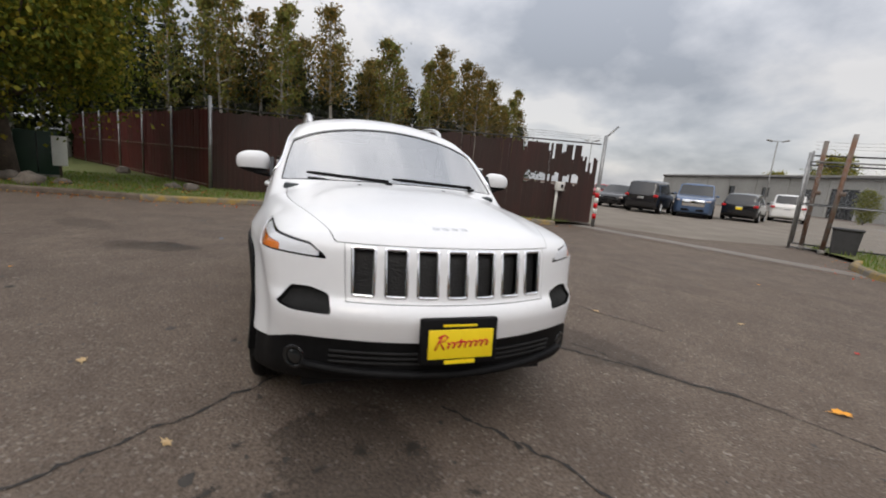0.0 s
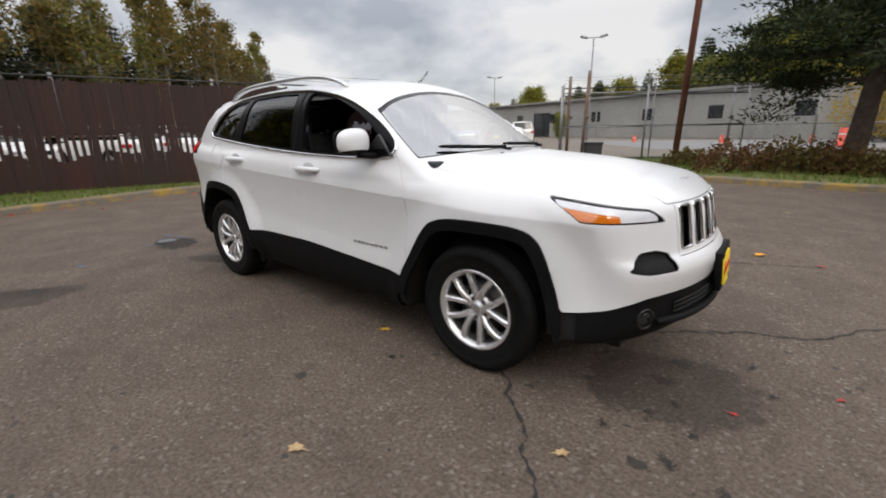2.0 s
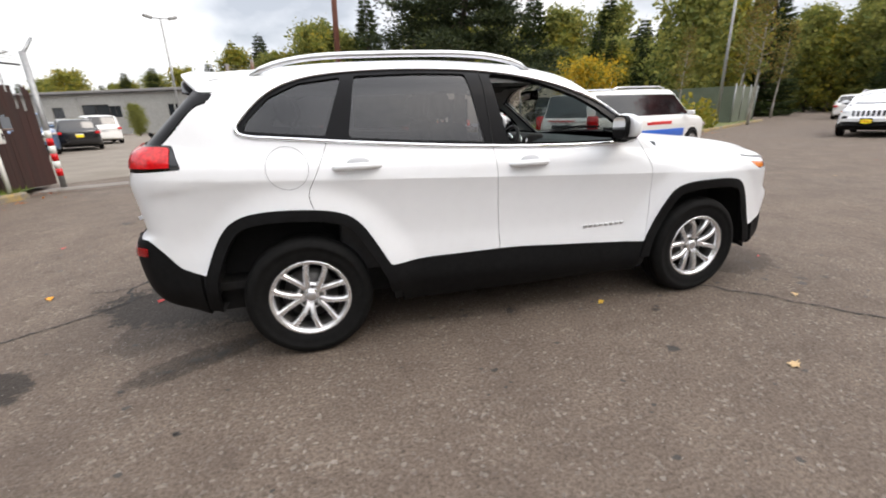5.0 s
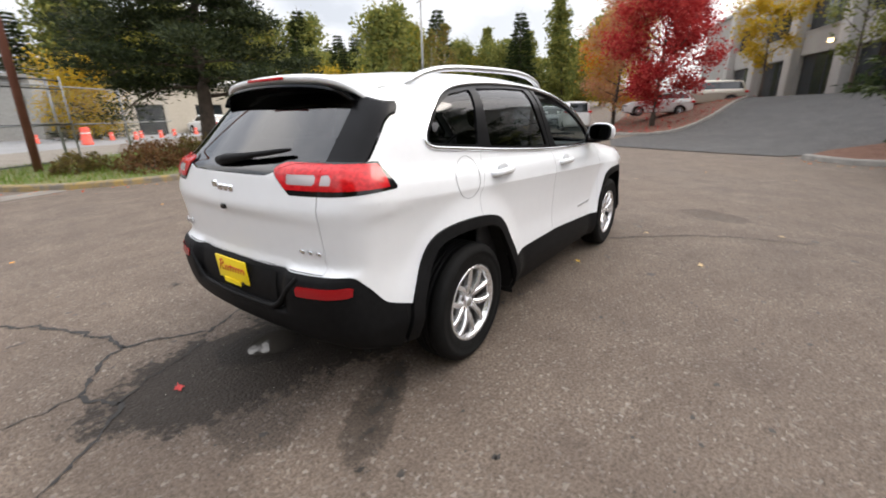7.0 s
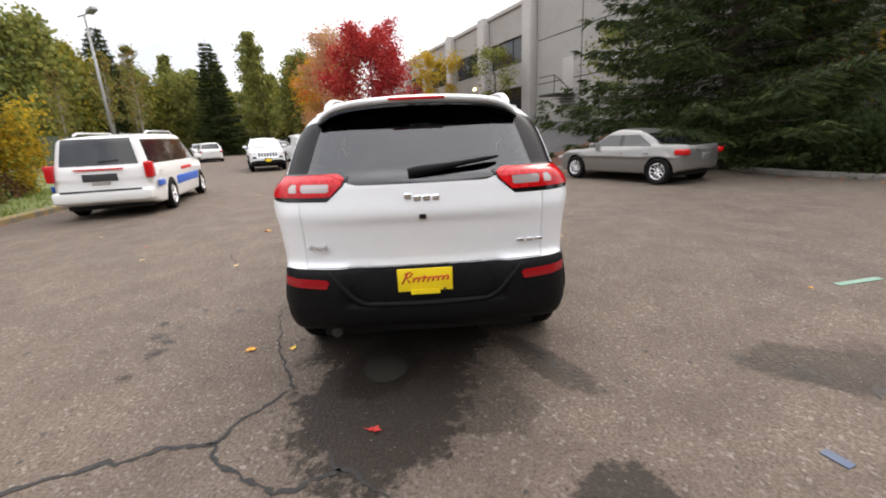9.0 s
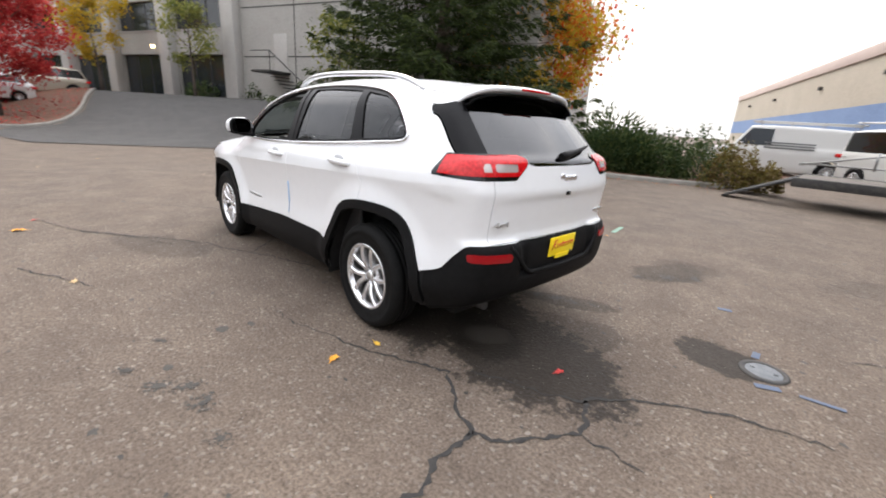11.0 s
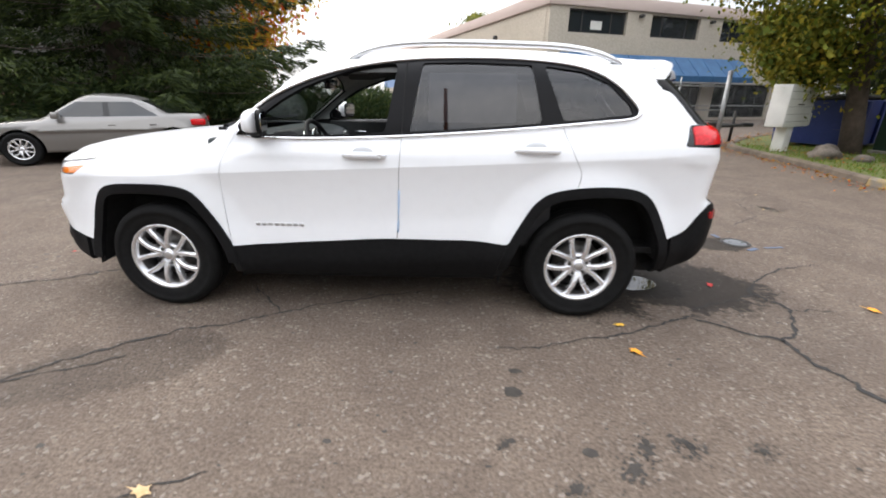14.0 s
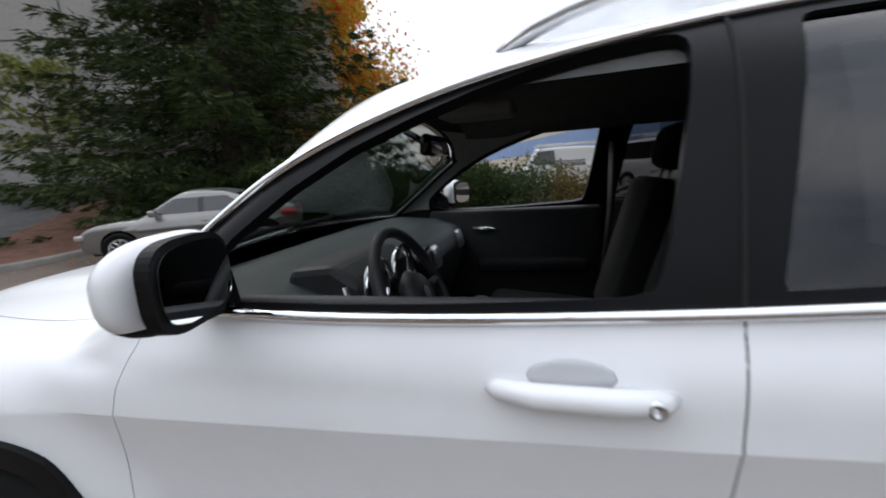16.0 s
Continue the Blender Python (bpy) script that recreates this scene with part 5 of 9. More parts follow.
rw = part("rear_wiper", tube([(-2.170 + 1.05 * (z - 1.20) + 0.20 * y * y - 0.026, y, z) for y, z in zip(np.linspace(0.06, -0.40, 9), np.linspace(1.205, 1.262, 9))], [0.022, 0.026, 0.022, 0.018, 0.015, 0.013, 0.012, 0.011, 0.006], 8), BLACK_PLASTIC, suv, "black rear wiper")
for y in (-0.28, 0.28):
    part("washer_nozzle", moved(box(-0.012, 0.012, -0.014, 0.014, 0, 0.010, 0.004), pose(1.13, y, float(c_hood(1.13)) + 0.002)), BLACK_PLASTIC, suv)


# dealer plates: yellow cards with red script strokes and small dark bars
def script(cx, cz, w, h, depth, facing):
    """Slanting pen strokes that stand for a trade name."""
    def at(u, v):
        return (0, cx + facing * w * (u - 0.5 + 0.10 * v), cz + h * (v - 0.42) + 0.010 * u)

    # a tall first stroke with a bowl and a leg, then a running coil
    bm = tube([at(0.03, 0.0), at(0.06, 0.95)], 0.0046, 5)
    bm = join(bm, tube([at(0.00, 0.85), at(0.10, 1.0), at(0.17, 0.85), at(0.13, 0.58), at(0.06, 0.50), at(0.12, 0.30), at(0.19, 0.0)], 0.0044, 5))
    coil = [at(0.20 + 0.78 * t / 60 + 0.028 * math.sin(t * 0.82), 0.24 + 0.22 * math.cos(t * 0.82) + (0.35 if 16 < t < 19 else 0.0)) for t in range(61)]
    bm = join(bm, tube(coil, 0.0042, 5))
    bmesh.ops.scale(bm, vec=(0.25, 1, 1), verts=bm.verts)
    bmesh.ops.translate(bm, vec=(depth, 0, 0), verts=bm.verts)
    return bm


holder = part("plate_frame", moved(box(-0.022, 0.012, -0.172, 0.172, -0.098, 0.098, 0.008), pose(2.312, 0, 0.566, 0, -5, 0)), BLACK_PLASTIC, suv, "black front plate holder")
card = part("dealer_plate", moved(box(-0.003, 0.003, -0.145, 0.145, -0.062, 0.062, 0.002), pose(2.327, 0.004, 0.558, 0, -5, 0)), YELLOW, holder, "yellow dealer card with red script")
part("script", moved(script(0, 0.004, 0.25, 0.062, 0.004, 1), pose(2.3275, 0.004, 0.558, 0, -5, 0)), RED_INK, card)
part("top_bar", moved(box(-0.002, 0.003, -0.09, 0.06, -0.0045, 0.0045), pose(2.3215, 0.01, 0.637, 0, -5, 0)), YELLOW, holder)
part("lower_bar", moved(box(-0.002, 0.004, -0.068, 0.068, -0.008, 0.008), pose(2.3345, 0.0, 0.483, 0, -5, 0)), YELLOW, holder)
rcard = part("rear_plate", moved(box(-0.004, 0.004, -0.140, 0.140, -0.061, 0.061, 0.002), pose(-2.252, 0.006, 0.672, 0, -3, 0)), YELLOW, suv, "yellow dealer card with red script")
part("script", moved(script(0, 0.008, 0.25, 0.060, -0.005, -1), pose(-2.252, 0.006, 0.672, 0, -3, 0)), RED_INK, rcard)
part("lower_bar", moved(box(-0.007, 0.0, -0.075, 0.075, -0.014, 0.010), pose(-2.256, 0.006, 0.611, 0, -3, 0)), YELLOW, rcard)
part("bolt", moved(box(-0.008, 0.0, -0.10, -0.085, -0.006, 0.006), pose(-2.257, 0.0, 0.618)), DARK_INK, rcard)


def skin_bar(name, x0, x1, z, h, sgn, material, count):
    """A row of small raised bars along the door that stands for a badge."""
    w = (x1 - x0) / count
    for k in range(count):
        x = x0 + w * (k + 0.5)
        a = float(c_width(x) + c_side(z - 0.048 * (0.9 - x)))
        b = moved(box(-w * 0.36, w * 0.36, -0.003, 0.003, -h / 2, h / 2, 0.002, 1), pose(x, sgn * (a + 0.002), z))
        part(name, b, material, suv, "small dark metal name badge bar")


for sgn in (1, -1):
    skin_bar("door_badge_bar", 0.375, 0.695, 0.590, 0.020, sgn, SATIN, 8)
part("rear_emblem", join(*[moved(box(-0.012, 0.012, -0.020, 0.020, -0.017, 0.017, 0.006, 1), pose(-2.222, y, 1.085 + 0.012 * (y > 0.05), 0, -8, 0)) for y in (-0.070, -0.024, 0.022, 0.068)]), CHROME, suv, "bright maker emblem bars")
part("trim_badge", join(*[moved(box(-0.003, 0.003, -0.020, 0.020, -0.009, 0.009, 0.002, 1), pose(-2.180 + 0.006 * k, -0.50 - 0.048 * k, 0.835, 0, 0, -7)) for k in range(3)]), CHROME, suv, "small bright trim badge")
part("hood_emblem", join(*[moved(box(-0.014, 0.014, -0.018, 0.018, -0.002, 0.003, 0.003, 1), pose(2.08, y, float(c_hood(2.08)) + 0.012, 0, 18, 0)) for y in (-0.068, -0.023, 0.023, 0.068)]), SATIN, suv, "maker emblem bars on the hood")
txt = bpy.data.curves.new("drive_badge", "FONT")
txt.body, txt.size, txt.extrude, txt.align_x = "4x4", 0.060, 0.004, "CENTER"
txt.materials.append(SATIN)
badge = new("drive_badge", txt)
badge.parent = suv
badge.matrix_local = pose(-2.180, 0.545, 0.832, 90, 0, -98) @ Matrix.Diagonal((1.25, 0.75, 1, 1))
part("gate_camera", moved(box(-0.012, 0.004, -0.018, 0.018, -0.012, 0.012, 0.004), pose(-2.234, 0, 0.995)), GLOSS_BLACK, suv)

FLAP_GAP = plain("flap_gap_grey", (0.30, 0.30, 0.31), 0.7)
# fuel flap on the right side
ring = []
for w in np.linspace(0, 2 * math.pi, 40, endpoint=False):
    x, z = -1.375 + 0.105 * math.cos(w), 1.075 + 0.108 * math.sin(w)
    a = float(c_width(x) + c_side(z - 0.048 * (0.9 - x)) + 0.040 * (1 - step(0.46, 0.66, wheel_r(x, z))))
    ring.append((x, -a - 0.0005, z))
part("fuel_flap_gap", tube(ring, 0.0016, 5, closed=True), FLAP_GAP, suv, "thin round gap of the fuel flap")

# recess of the rear bumper round the plate: a sunk dark panel with a raised rolled rim
rim_pts = []
for y, z in ((0.50, 0.725), (0.44, 0.66), (0.36, 0.575), (0.30, 0.550), (0.0, 0.545), (-0.30, 0.550), (-0.36, 0.575), (-0.44, 0.66), (-0.50, 0.725)):
    rim_pts.append((float(c_tail(z)) + 0.12 * y * y - 0.002, y, z))
rr = curve_through(rim_pts, 40)
part("bumper_recess_rim", tube([(x + 0.007, y, z) for x, y, z in rr], 0.014, 8), BLACK_PLASTIC, suv)
inset = bmesh.new()
cols = [[inset.verts.new((float(c_tail(z)) + 0.12 * y * y + 0.022, y, z)) for z in (0.566, 0.62, 0.68, 0.722)] for y in [(-0.34 + 0.068 * k) for k in range(11)]]
for c0, c1 in zip(cols, cols[1:]):
    for k in range(3):
        inset.faces.new((c0[k], c0[k + 1], c1[k + 1], c1[k])).smooth = True
bmesh.ops.recalc_face_normals(inset, faces=inset.faces)
part("bumper_inset", inset, BLACK_PLASTIC, suv)
# front splitter and skid strip
bar = []
for t in np.linspace(-1, 1, 21):
    y = 0.62 * t
    bar.append((2.292 - 0.36 * y * y - 0.30 * y**6, y, 0.405 + 0.02 * t * t))
part("chin_strip", tube(bar, 0.022, 8, flat=0.8), BLACK_PLASTIC, suv, "black chin strip of the bumper")
grid = None
for k in range(3):
    z = 0.452 + 0.022 * k
    b = tube([(2.285 - 0.36 * (0.52 * t) ** 2, 0.52 * t, z) for t in np.linspace(-1, 1, 15)], 0.006, 6)
    grid = b if grid is None else join(grid, b)
part("lower_grille", grid, LINER, suv)

# underbody
part("underbody", join(box(-1.95, 2.0, -0.62, 0.62, 0.25, 0.42), box(-0.80, 0.78, -0.82, 0.82, 0.26, 0.40), box(-1.05, -0.95, -0.5, 0.5, 0.24, 0.34)), LINER, suv)
for sx in (1, -1):
    for sy in (1, -1):
        well = bmesh.new()
        prof = []
        f2 = arch_f if sx > 0 else arch_r
        for w in np.linspace(-0.25 if sx < 0 else -0.12, math.pi + (0.25 if sx > 0 else -0.06), 24):
            r = 0.15
            while float(f2(r * math.cos(w), r * math.sin(w))) > ARCH_BAND - 0.02 and r < 0.8:
                r += 0.01
            prof.append((r * math.cos(w), r * math.sin(w)))
        rows = [[well.verts.new(((AXLE_F if sx > 0 else AXLE_R) + px, sy * yy, HUB_Z + pz)) for px, pz in prof] for yy in (0.855, 0.56)]
        for k in range(len(prof) - 1):
            well.faces.new((rows[0][k], rows[0][k + 1], rows[1][k + 1], rows[1][k]))
        well.faces.new(rows[1])
        part("wheel_well", well, LINER, suv)
pipe = part("exhaust", tube([(-1.9, 0.52, 0.33), (-2.10, 0.52, 0.335)], 0.030, 12), DARK_METAL, suv)

# ---------- wheels ----------
def wheel_meshes():
    made = {}
    R, W = TYRE_R, 0.112
    prof = [(0.222, -0.085), (0.236, -0.100), (0.275, -0.112), (0.320, -0.110), (0.345, -0.098), (0.357, -0.082), (R, -0.060), (R, -0.036), (R - 0.009, -0.034), (R - 0.009, -0.026), (R, -0.024), (R, -0.005), (R - 0.009, -0.003), (R - 0.009, 0.003), (R, 0.005), (R, 0.024), (R - 0.009, 0.026), (R - 0.009, 0.034), (R, 0.036), (R, 0.060), (0.357, 0.082), (0.345, 0.098), (0.322, 0.109), (0.305, 0.1115), (0.303, 0.1085), (0.275, 0.112), (0.238, 0.101), (0.228, 0.094), (0.222, 0.086), (0.222, -0.085)]
    tyre = lathe(prof, 64)
    made["tyre"] = (tyre, RUBBER)
    lip = lathe([(0.203, 0.066), (0.214, 0.084), (0.222, 0.090), (0.230, 0.094), (0.231, 0.099), (0.226, 0.102), (0.216, 0.100), (0.208, 0.090), (0.200, 0.070)], 64)
    made["rim"] = (lip, ALLOY)
    made["barrel"] = (lathe([(0.220, -0.09), (0.205, -0.08), (0.192, -0.02), (0.190, 0.045), (0.203, 0.068)], 48), DARK_METAL)
    spoke_list = []
    for k in range(5):
        for s in (-1, 1):
            w0 = math.radians(90 + 72 * k + s * 8)
            w1 = math.radians(90 + 72 * k + s * 21.5)
            bm = bmesh.new()
            rows = []
            for t in np.linspace(0, 1, 7):
                r = 0.052 + 0.158 * t
                w = w0 + (w1 - w0) * t**0.9
                half_w = (0.0185 - 0.008 * t + 0.0065 * t * t) * (1.0 if t < 0.95 else 1.3)
                depth = 0.062 + 0.020 * t + 0.012 * math.sin(math.pi * t) - 0.006
                c, sn = math.cos(w), math.sin(w)
                px, pz = -sn, c
                ring = []
                for q, dy in ((-1.1, -0.026), (-1, 0.003), (-0.55, 0.012), (0.55, 0.012), (1, 0.003), (1.1, -0.026)):
                    ring.append(bm.verts.new((r * c + px * half_w * q, depth + dy, r * sn + pz * half_w * q)))
                rows.append(ring)
            for r0, r1 in zip(rows, rows[1:]):
                for q in range(6):
                    bm.faces.new((r0[q], r0[(q + 1) % 6], r1[(q + 1) % 6], r1[q])).smooth = False
            bm.faces.new(rows[0])
            bm.faces.new(rows[-1][::-1])
            bmesh.ops.recalc_face_normals(bm, faces=bm.faces)
            spoke_list.append(bm)
    made["hub"] = (lathe([(0.0, 0.068), (0.030, 0.068), (0.034, 0.066), (0.036, 0.062), (0.056, 0.060), (0.076, 0.056), (0.088, 0.044), (0.082, 0.0)], 40), ALLOY)
    made["centre_cap"] = (lathe([(0.0, 0.0735), (0.024, 0.0730), (0.029, 0.070), (0.030, 0.064)], 28), SATIN)
    made["brake_disc"] = (lathe([(0.05, 0.0), (0.155, 0.0), (0.155, -0.022), (0.05, -0.022)], 40), BRAKE)
    made["brake_caliper"] = (moved(box(-0.045, 0.045, -0.04, 0.02, 0.09, 0.165, 0.012), Matrix.Rotation(math.radians(75), 4, "Y")), DARK_METAL)
    made["wheel_backing"] = (lathe([(0.0, -0.05), (0.19, -0.05)], 32), LINER)
    bolts = [moved(lathe([(0.0, 0.066), (0.009, 0.066), (0.0115, 0.062), (0.0115, 0.045)], 8), pose(0.058 * math.cos(w), 0, 0.058 * math.sin(w))) for w in [math.radians(54 + 72 * k) for k in range(5)]]
    return made, spoke_list, bolts


wm, spokes, bolts = wheel_meshes()
wheel_parts = []
for nm, (bm, mt) in wm.items():
    me = bpy.data.meshes.new(nm)
    bm.to_mesh(me)
    bm.free()
    me.materials.append(mt)
    wheel_parts.append((nm, me))
for nm, lst, mt in (("spoke", spokes, ALLOY), ("wheel_bolt", bolts, DARK_METAL)):
    for bm in lst:
        me = bpy.data.meshes.new(nm)
        bm.to_mesh(me)
        bm.free()
        me.materials.append(mt)
        wheel_parts.append((nm, me))
WHEEL_TURN = {(1, 1): 5, (-1, 1): 40, (1, -1): -8, (-1, -1): 22}


def add_wheels(parent, axle_f, axle_r, hub_y, hub_z, scale=1.0, turn=None):
    for sx in (1, -1):
        for sy in (1, -1):
            x = axle_f if sx > 0 else axle_r
            w = new("wheel", dict(wheel_parts)["rim"])
            w.parent = parent
            w.matrix_local = pose(x, sy * (hub_y - 0.068 * scale), hub_z, 0, 0, 0 if sy > 0 else 180) @ Matrix.Rotation(math.radians((turn or WHEEL_TURN)[(sx, sy)]), 4, "Y") @ Matrix.Scale(scale, 4)
            for nm, me in wheel_parts:
                if nm == "rim":
                    continue
                o = new(nm, me)
                o.parent = w


add_wheels(suv, AXLE_F, AXLE_R, HUB_Y, HUB_Z, 0.968)

# ---------- the SUV's cabin ----------
def soft_box(w, d, h, r=0.04):
    return box(-w / 2, w / 2, -d / 2, d / 2, 0, h, r, 3)


def seat(x, y, wide):
    s = part("seat_cushion", moved(soft_box(0.52, wide, 0.16, 0.05), pose(x + 0.05, y, 0.56, 0, -6, 0)), CABIN_CLOTH, suv, "black cloth seat")
    part("backrest", moved(soft_box(0.14, wide, 0.62, 0.055), pose(x - 0.24, y, 0.66, 0, -17, 0)), CABIN_CLOTH, s)
    for q in ((0,) if wide < 0.8 else (-0.36, 0.36)):
        part("headrest", moved(soft_box(0.11, 0.26, 0.17, 0.05), pose(x - 0.44, y + q, 1.285, 0, -14, 0)), CABIN_CLOTH, s)
        for k in (-0.06, 0.06):
            part("headrest_rod", tube([(x - 0.42, y + q + k, 1.22), (x - 0.445, y + q + k, 1.30)], 0.006, 6), CHROME, s)


seat(0.02, 0.38, 0.52)
seat(0.02, -0.38, 0.52)
seat(-0.92, 0.0, 1.30)
prof = [(0.98, 0.70), (0.98, 1.095), (0.80, 1.105), (0.62, 1.090), (0.50, 1.050), (0.46, 0.985), (0.50, 0.86), (0.56, 0.70)]
dash = part("dashboard", prism(prof, -0.74, 0.74, "y", 0.02), CABIN_GREY, suv, "dark grey-green moulded dashboard")
hump = prism([(0.66, 1.06), (0.64, 1.125), (0.52, 1.135), (0.45, 1.09), (0.46, 1.0), (0.6, 1.0)], 0.20, 0.56, "y", 0.02)
binn = part("gauge_hood", hump, CABIN_DARK, dash)
for y in (0.29, 0.47):
    part("gauge_ring", moved(lathe([(0.075, 0.0), (0.082, -0.012), (0.075, -0.020), (0.068, -0.012)], 28, "x"), pose(0.452, y, 1.055)), CHROME, binn)
part("screen", moved(box(-0.008, 0.008, -0.115, 0.115, -0.075, 0.075, 0.004), pose(0.468, 0.0, 0.985, 0, 14, 0)), GLOSS_BLACK, dash)
for y in (-0.60, 0.64, -0.16, 0.16):
    part("air_vent", moved(box(-0.012, 0.01, -0.05, 0.05, -0.045, 0.045, 0.015), pose(0.470, y, 1.0, 0, 14, 0)), SATIN, dash)
for y in (0.17, 0.585):
    part("bright_trim", tube([(0.462, y, 0.93), (0.452, y + 0.012, 1.01), (0.475, y, 1.09)], 0.007, 6), SATIN, dash)
part("console", box(-0.15, 0.55, -0.13, 0.13, 0.42, 0.74, 0.04), CABIN_DARK, suv)
part("gear_lever", tube([(0.28, 0, 0.72), (0.26, 0, 0.88)], [0.018, 0.028], 8), CABIN_DARK, suv)
# steering wheel
ring = [(0.19 * math.cos(w) * 0, 0.195 * math.cos(w), 0.195 * math.sin(w)) for w in np.linspace(0, math.tau, 36, endpoint=False)]
sw_at = pose(0.370, 0.38, 1.005, 0, 24, 0)
sw = part("steering_wheel", moved(tube(ring, 0.016, 10, closed=True), sw_at), CABIN_DARK, suv, "black steering wheel with bright spokes")
part("wheel_boss", moved(smooth_faces(lathe([(0.0, -0.030), (0.06, -0.026), (0.078, 0.0), (0.06, 0.02)], 20, "x")), sw_at), CABIN_DARK, sw)
for a in (0, 180, 270):
    c, s_ = math.cos(math.radians(a)), math.sin(math.radians(a))
    part("wheel_spoke", moved(tube([(0, 0.06 * c, 0.06 * s_), (0, 0.178 * c, 0.178 * s_)], 0.014, 6, flat=1.0), sw_at), SATIN if a == 270 else CABIN_DARK, sw)
part("emblem", moved(lathe([(0.0, -0.034), (0.02, -0.033)], 16, "x"), sw_at), SATIN, sw)
part("column", tube([(0.36, 0.38, 0.975), (0.56, 0.38, 0.90)], 0.05, 10), CABIN_DARK, sw)
# lining: roof, pillars, doors
roof_pts = []
liner_skin = half.keep(lambda x, y, z: z - 1.50).keep(lambda x, y, z: x + 1.62).drop(fld_screen, -0.02)
put("headliner", whole(liner_skin).pushed(-0.030).mesh("headliner"), HEADLINER_SHADED, suv)
apil = half.keep(lambda x, y, z: np.minimum(np.minimum(x - 0.10, z - 1.14), 1.52 - z)).drop(fld_screen, -0.004).drop(side_field(win_f), -0.02)
for s in (apil, apil.mirrored()):
    put("pillar_lining", s.pushed(-0.028).mesh("pillar_lining"), CABIN_LIGHT, suv)
for sgn in (1, -1):
    dp = part("door_panel", box(-0.22, 0.66, min(sgn * 0.735, sgn * 0.775), max(sgn * 0.735, sgn * 0.775), 0.45, 1.125, 0.02), CABIN_DARK, suv, "black moulded door panel")
    part("armrest", box(-0.16, 0.40, min(sgn * 0.66, sgn * 0.745), max(sgn * 0.66, sgn * 0.745), 0.80, 0.87, 0.025), CABIN_CLOTH, dp)
    part("inner_handle", tube([(0.30, sgn * 0.728, 1.02), (0.34, sgn * 0.715, 1.025), (0.42, sgn * 0.728, 1.03)], 0.012, 6), CHROME, dp)
    part("speaker", moved(lathe([(0, 0.004), (0.075, 0.002), (0.085, 0)], 20), pose(0.45, sgn * 0.735, 0.58)), GLOSS_BLACK, dp)
    part("rear_door_panel", box(-1.15, -0.26, min(sgn * 0.735, sgn * 0.775), max(sgn * 0.735, sgn * 0.775), 0.45, 1.15, 0.02), CABIN_DARK, suv)
    part("seat_belt", tube([(-0.26, sgn * 0.68, 1.42), (-0.25, sgn * 0.66, 1.1), (-0.2, sgn * 0.6, 0.7)], 0.018, 4, flat=0.15), CABIN_DARK, suv)
rvm = part("interior_mirror", moved(box(-0.02, 0.015, -0.125, 0.125, -0.035, 0.035, 0.014), pose(0.40, 0.0, 1.425, 0, -8, 0)), GLOSS_BLACK, suv, "black interior mirror")
part("mirror_stem", tube([(0.42, 0, 1.43), (0.50, 0, 1.485)], 0.014, 6), GLOSS_BLACK, rvm)
part("overhead_console", box(0.12, 0.36, -0.09, 0.09, 1.50, 1.545, 0.015), CABIN_LIGHT, suv)
part("cabin_floor", box(-1.9, 0.95, -0.72, 0.72, 0.41, 0.45), LINER, suv)
part("load_cover", box(-1.95, -1.25, -0.60, 0.60, 1.02, 1.05, 0.01), CABIN_DARK, suv)
# strip of blue protective tape by the door gap
tape = []
for z in np.linspace(0.56, 0.82, 9):
    x = float(c_seam2(z)) - 0.004
    lo, hi = 0.6, 1.0
    for _ in range(28):
        mid_y = (lo + hi) / 2
        lo, hi = (mid_y, hi) if float(f_body(x, mid_y, z)) < 0 else (lo, mid_y)
    tape.append((x, lo, z))
part("blue_tape", tube([(x, y + 0.003, z) for x, y, z in tape], 0.007, 6, flat=0.4), TAPE_BLUE, suv, "strip of blue protective tape on the door edge")

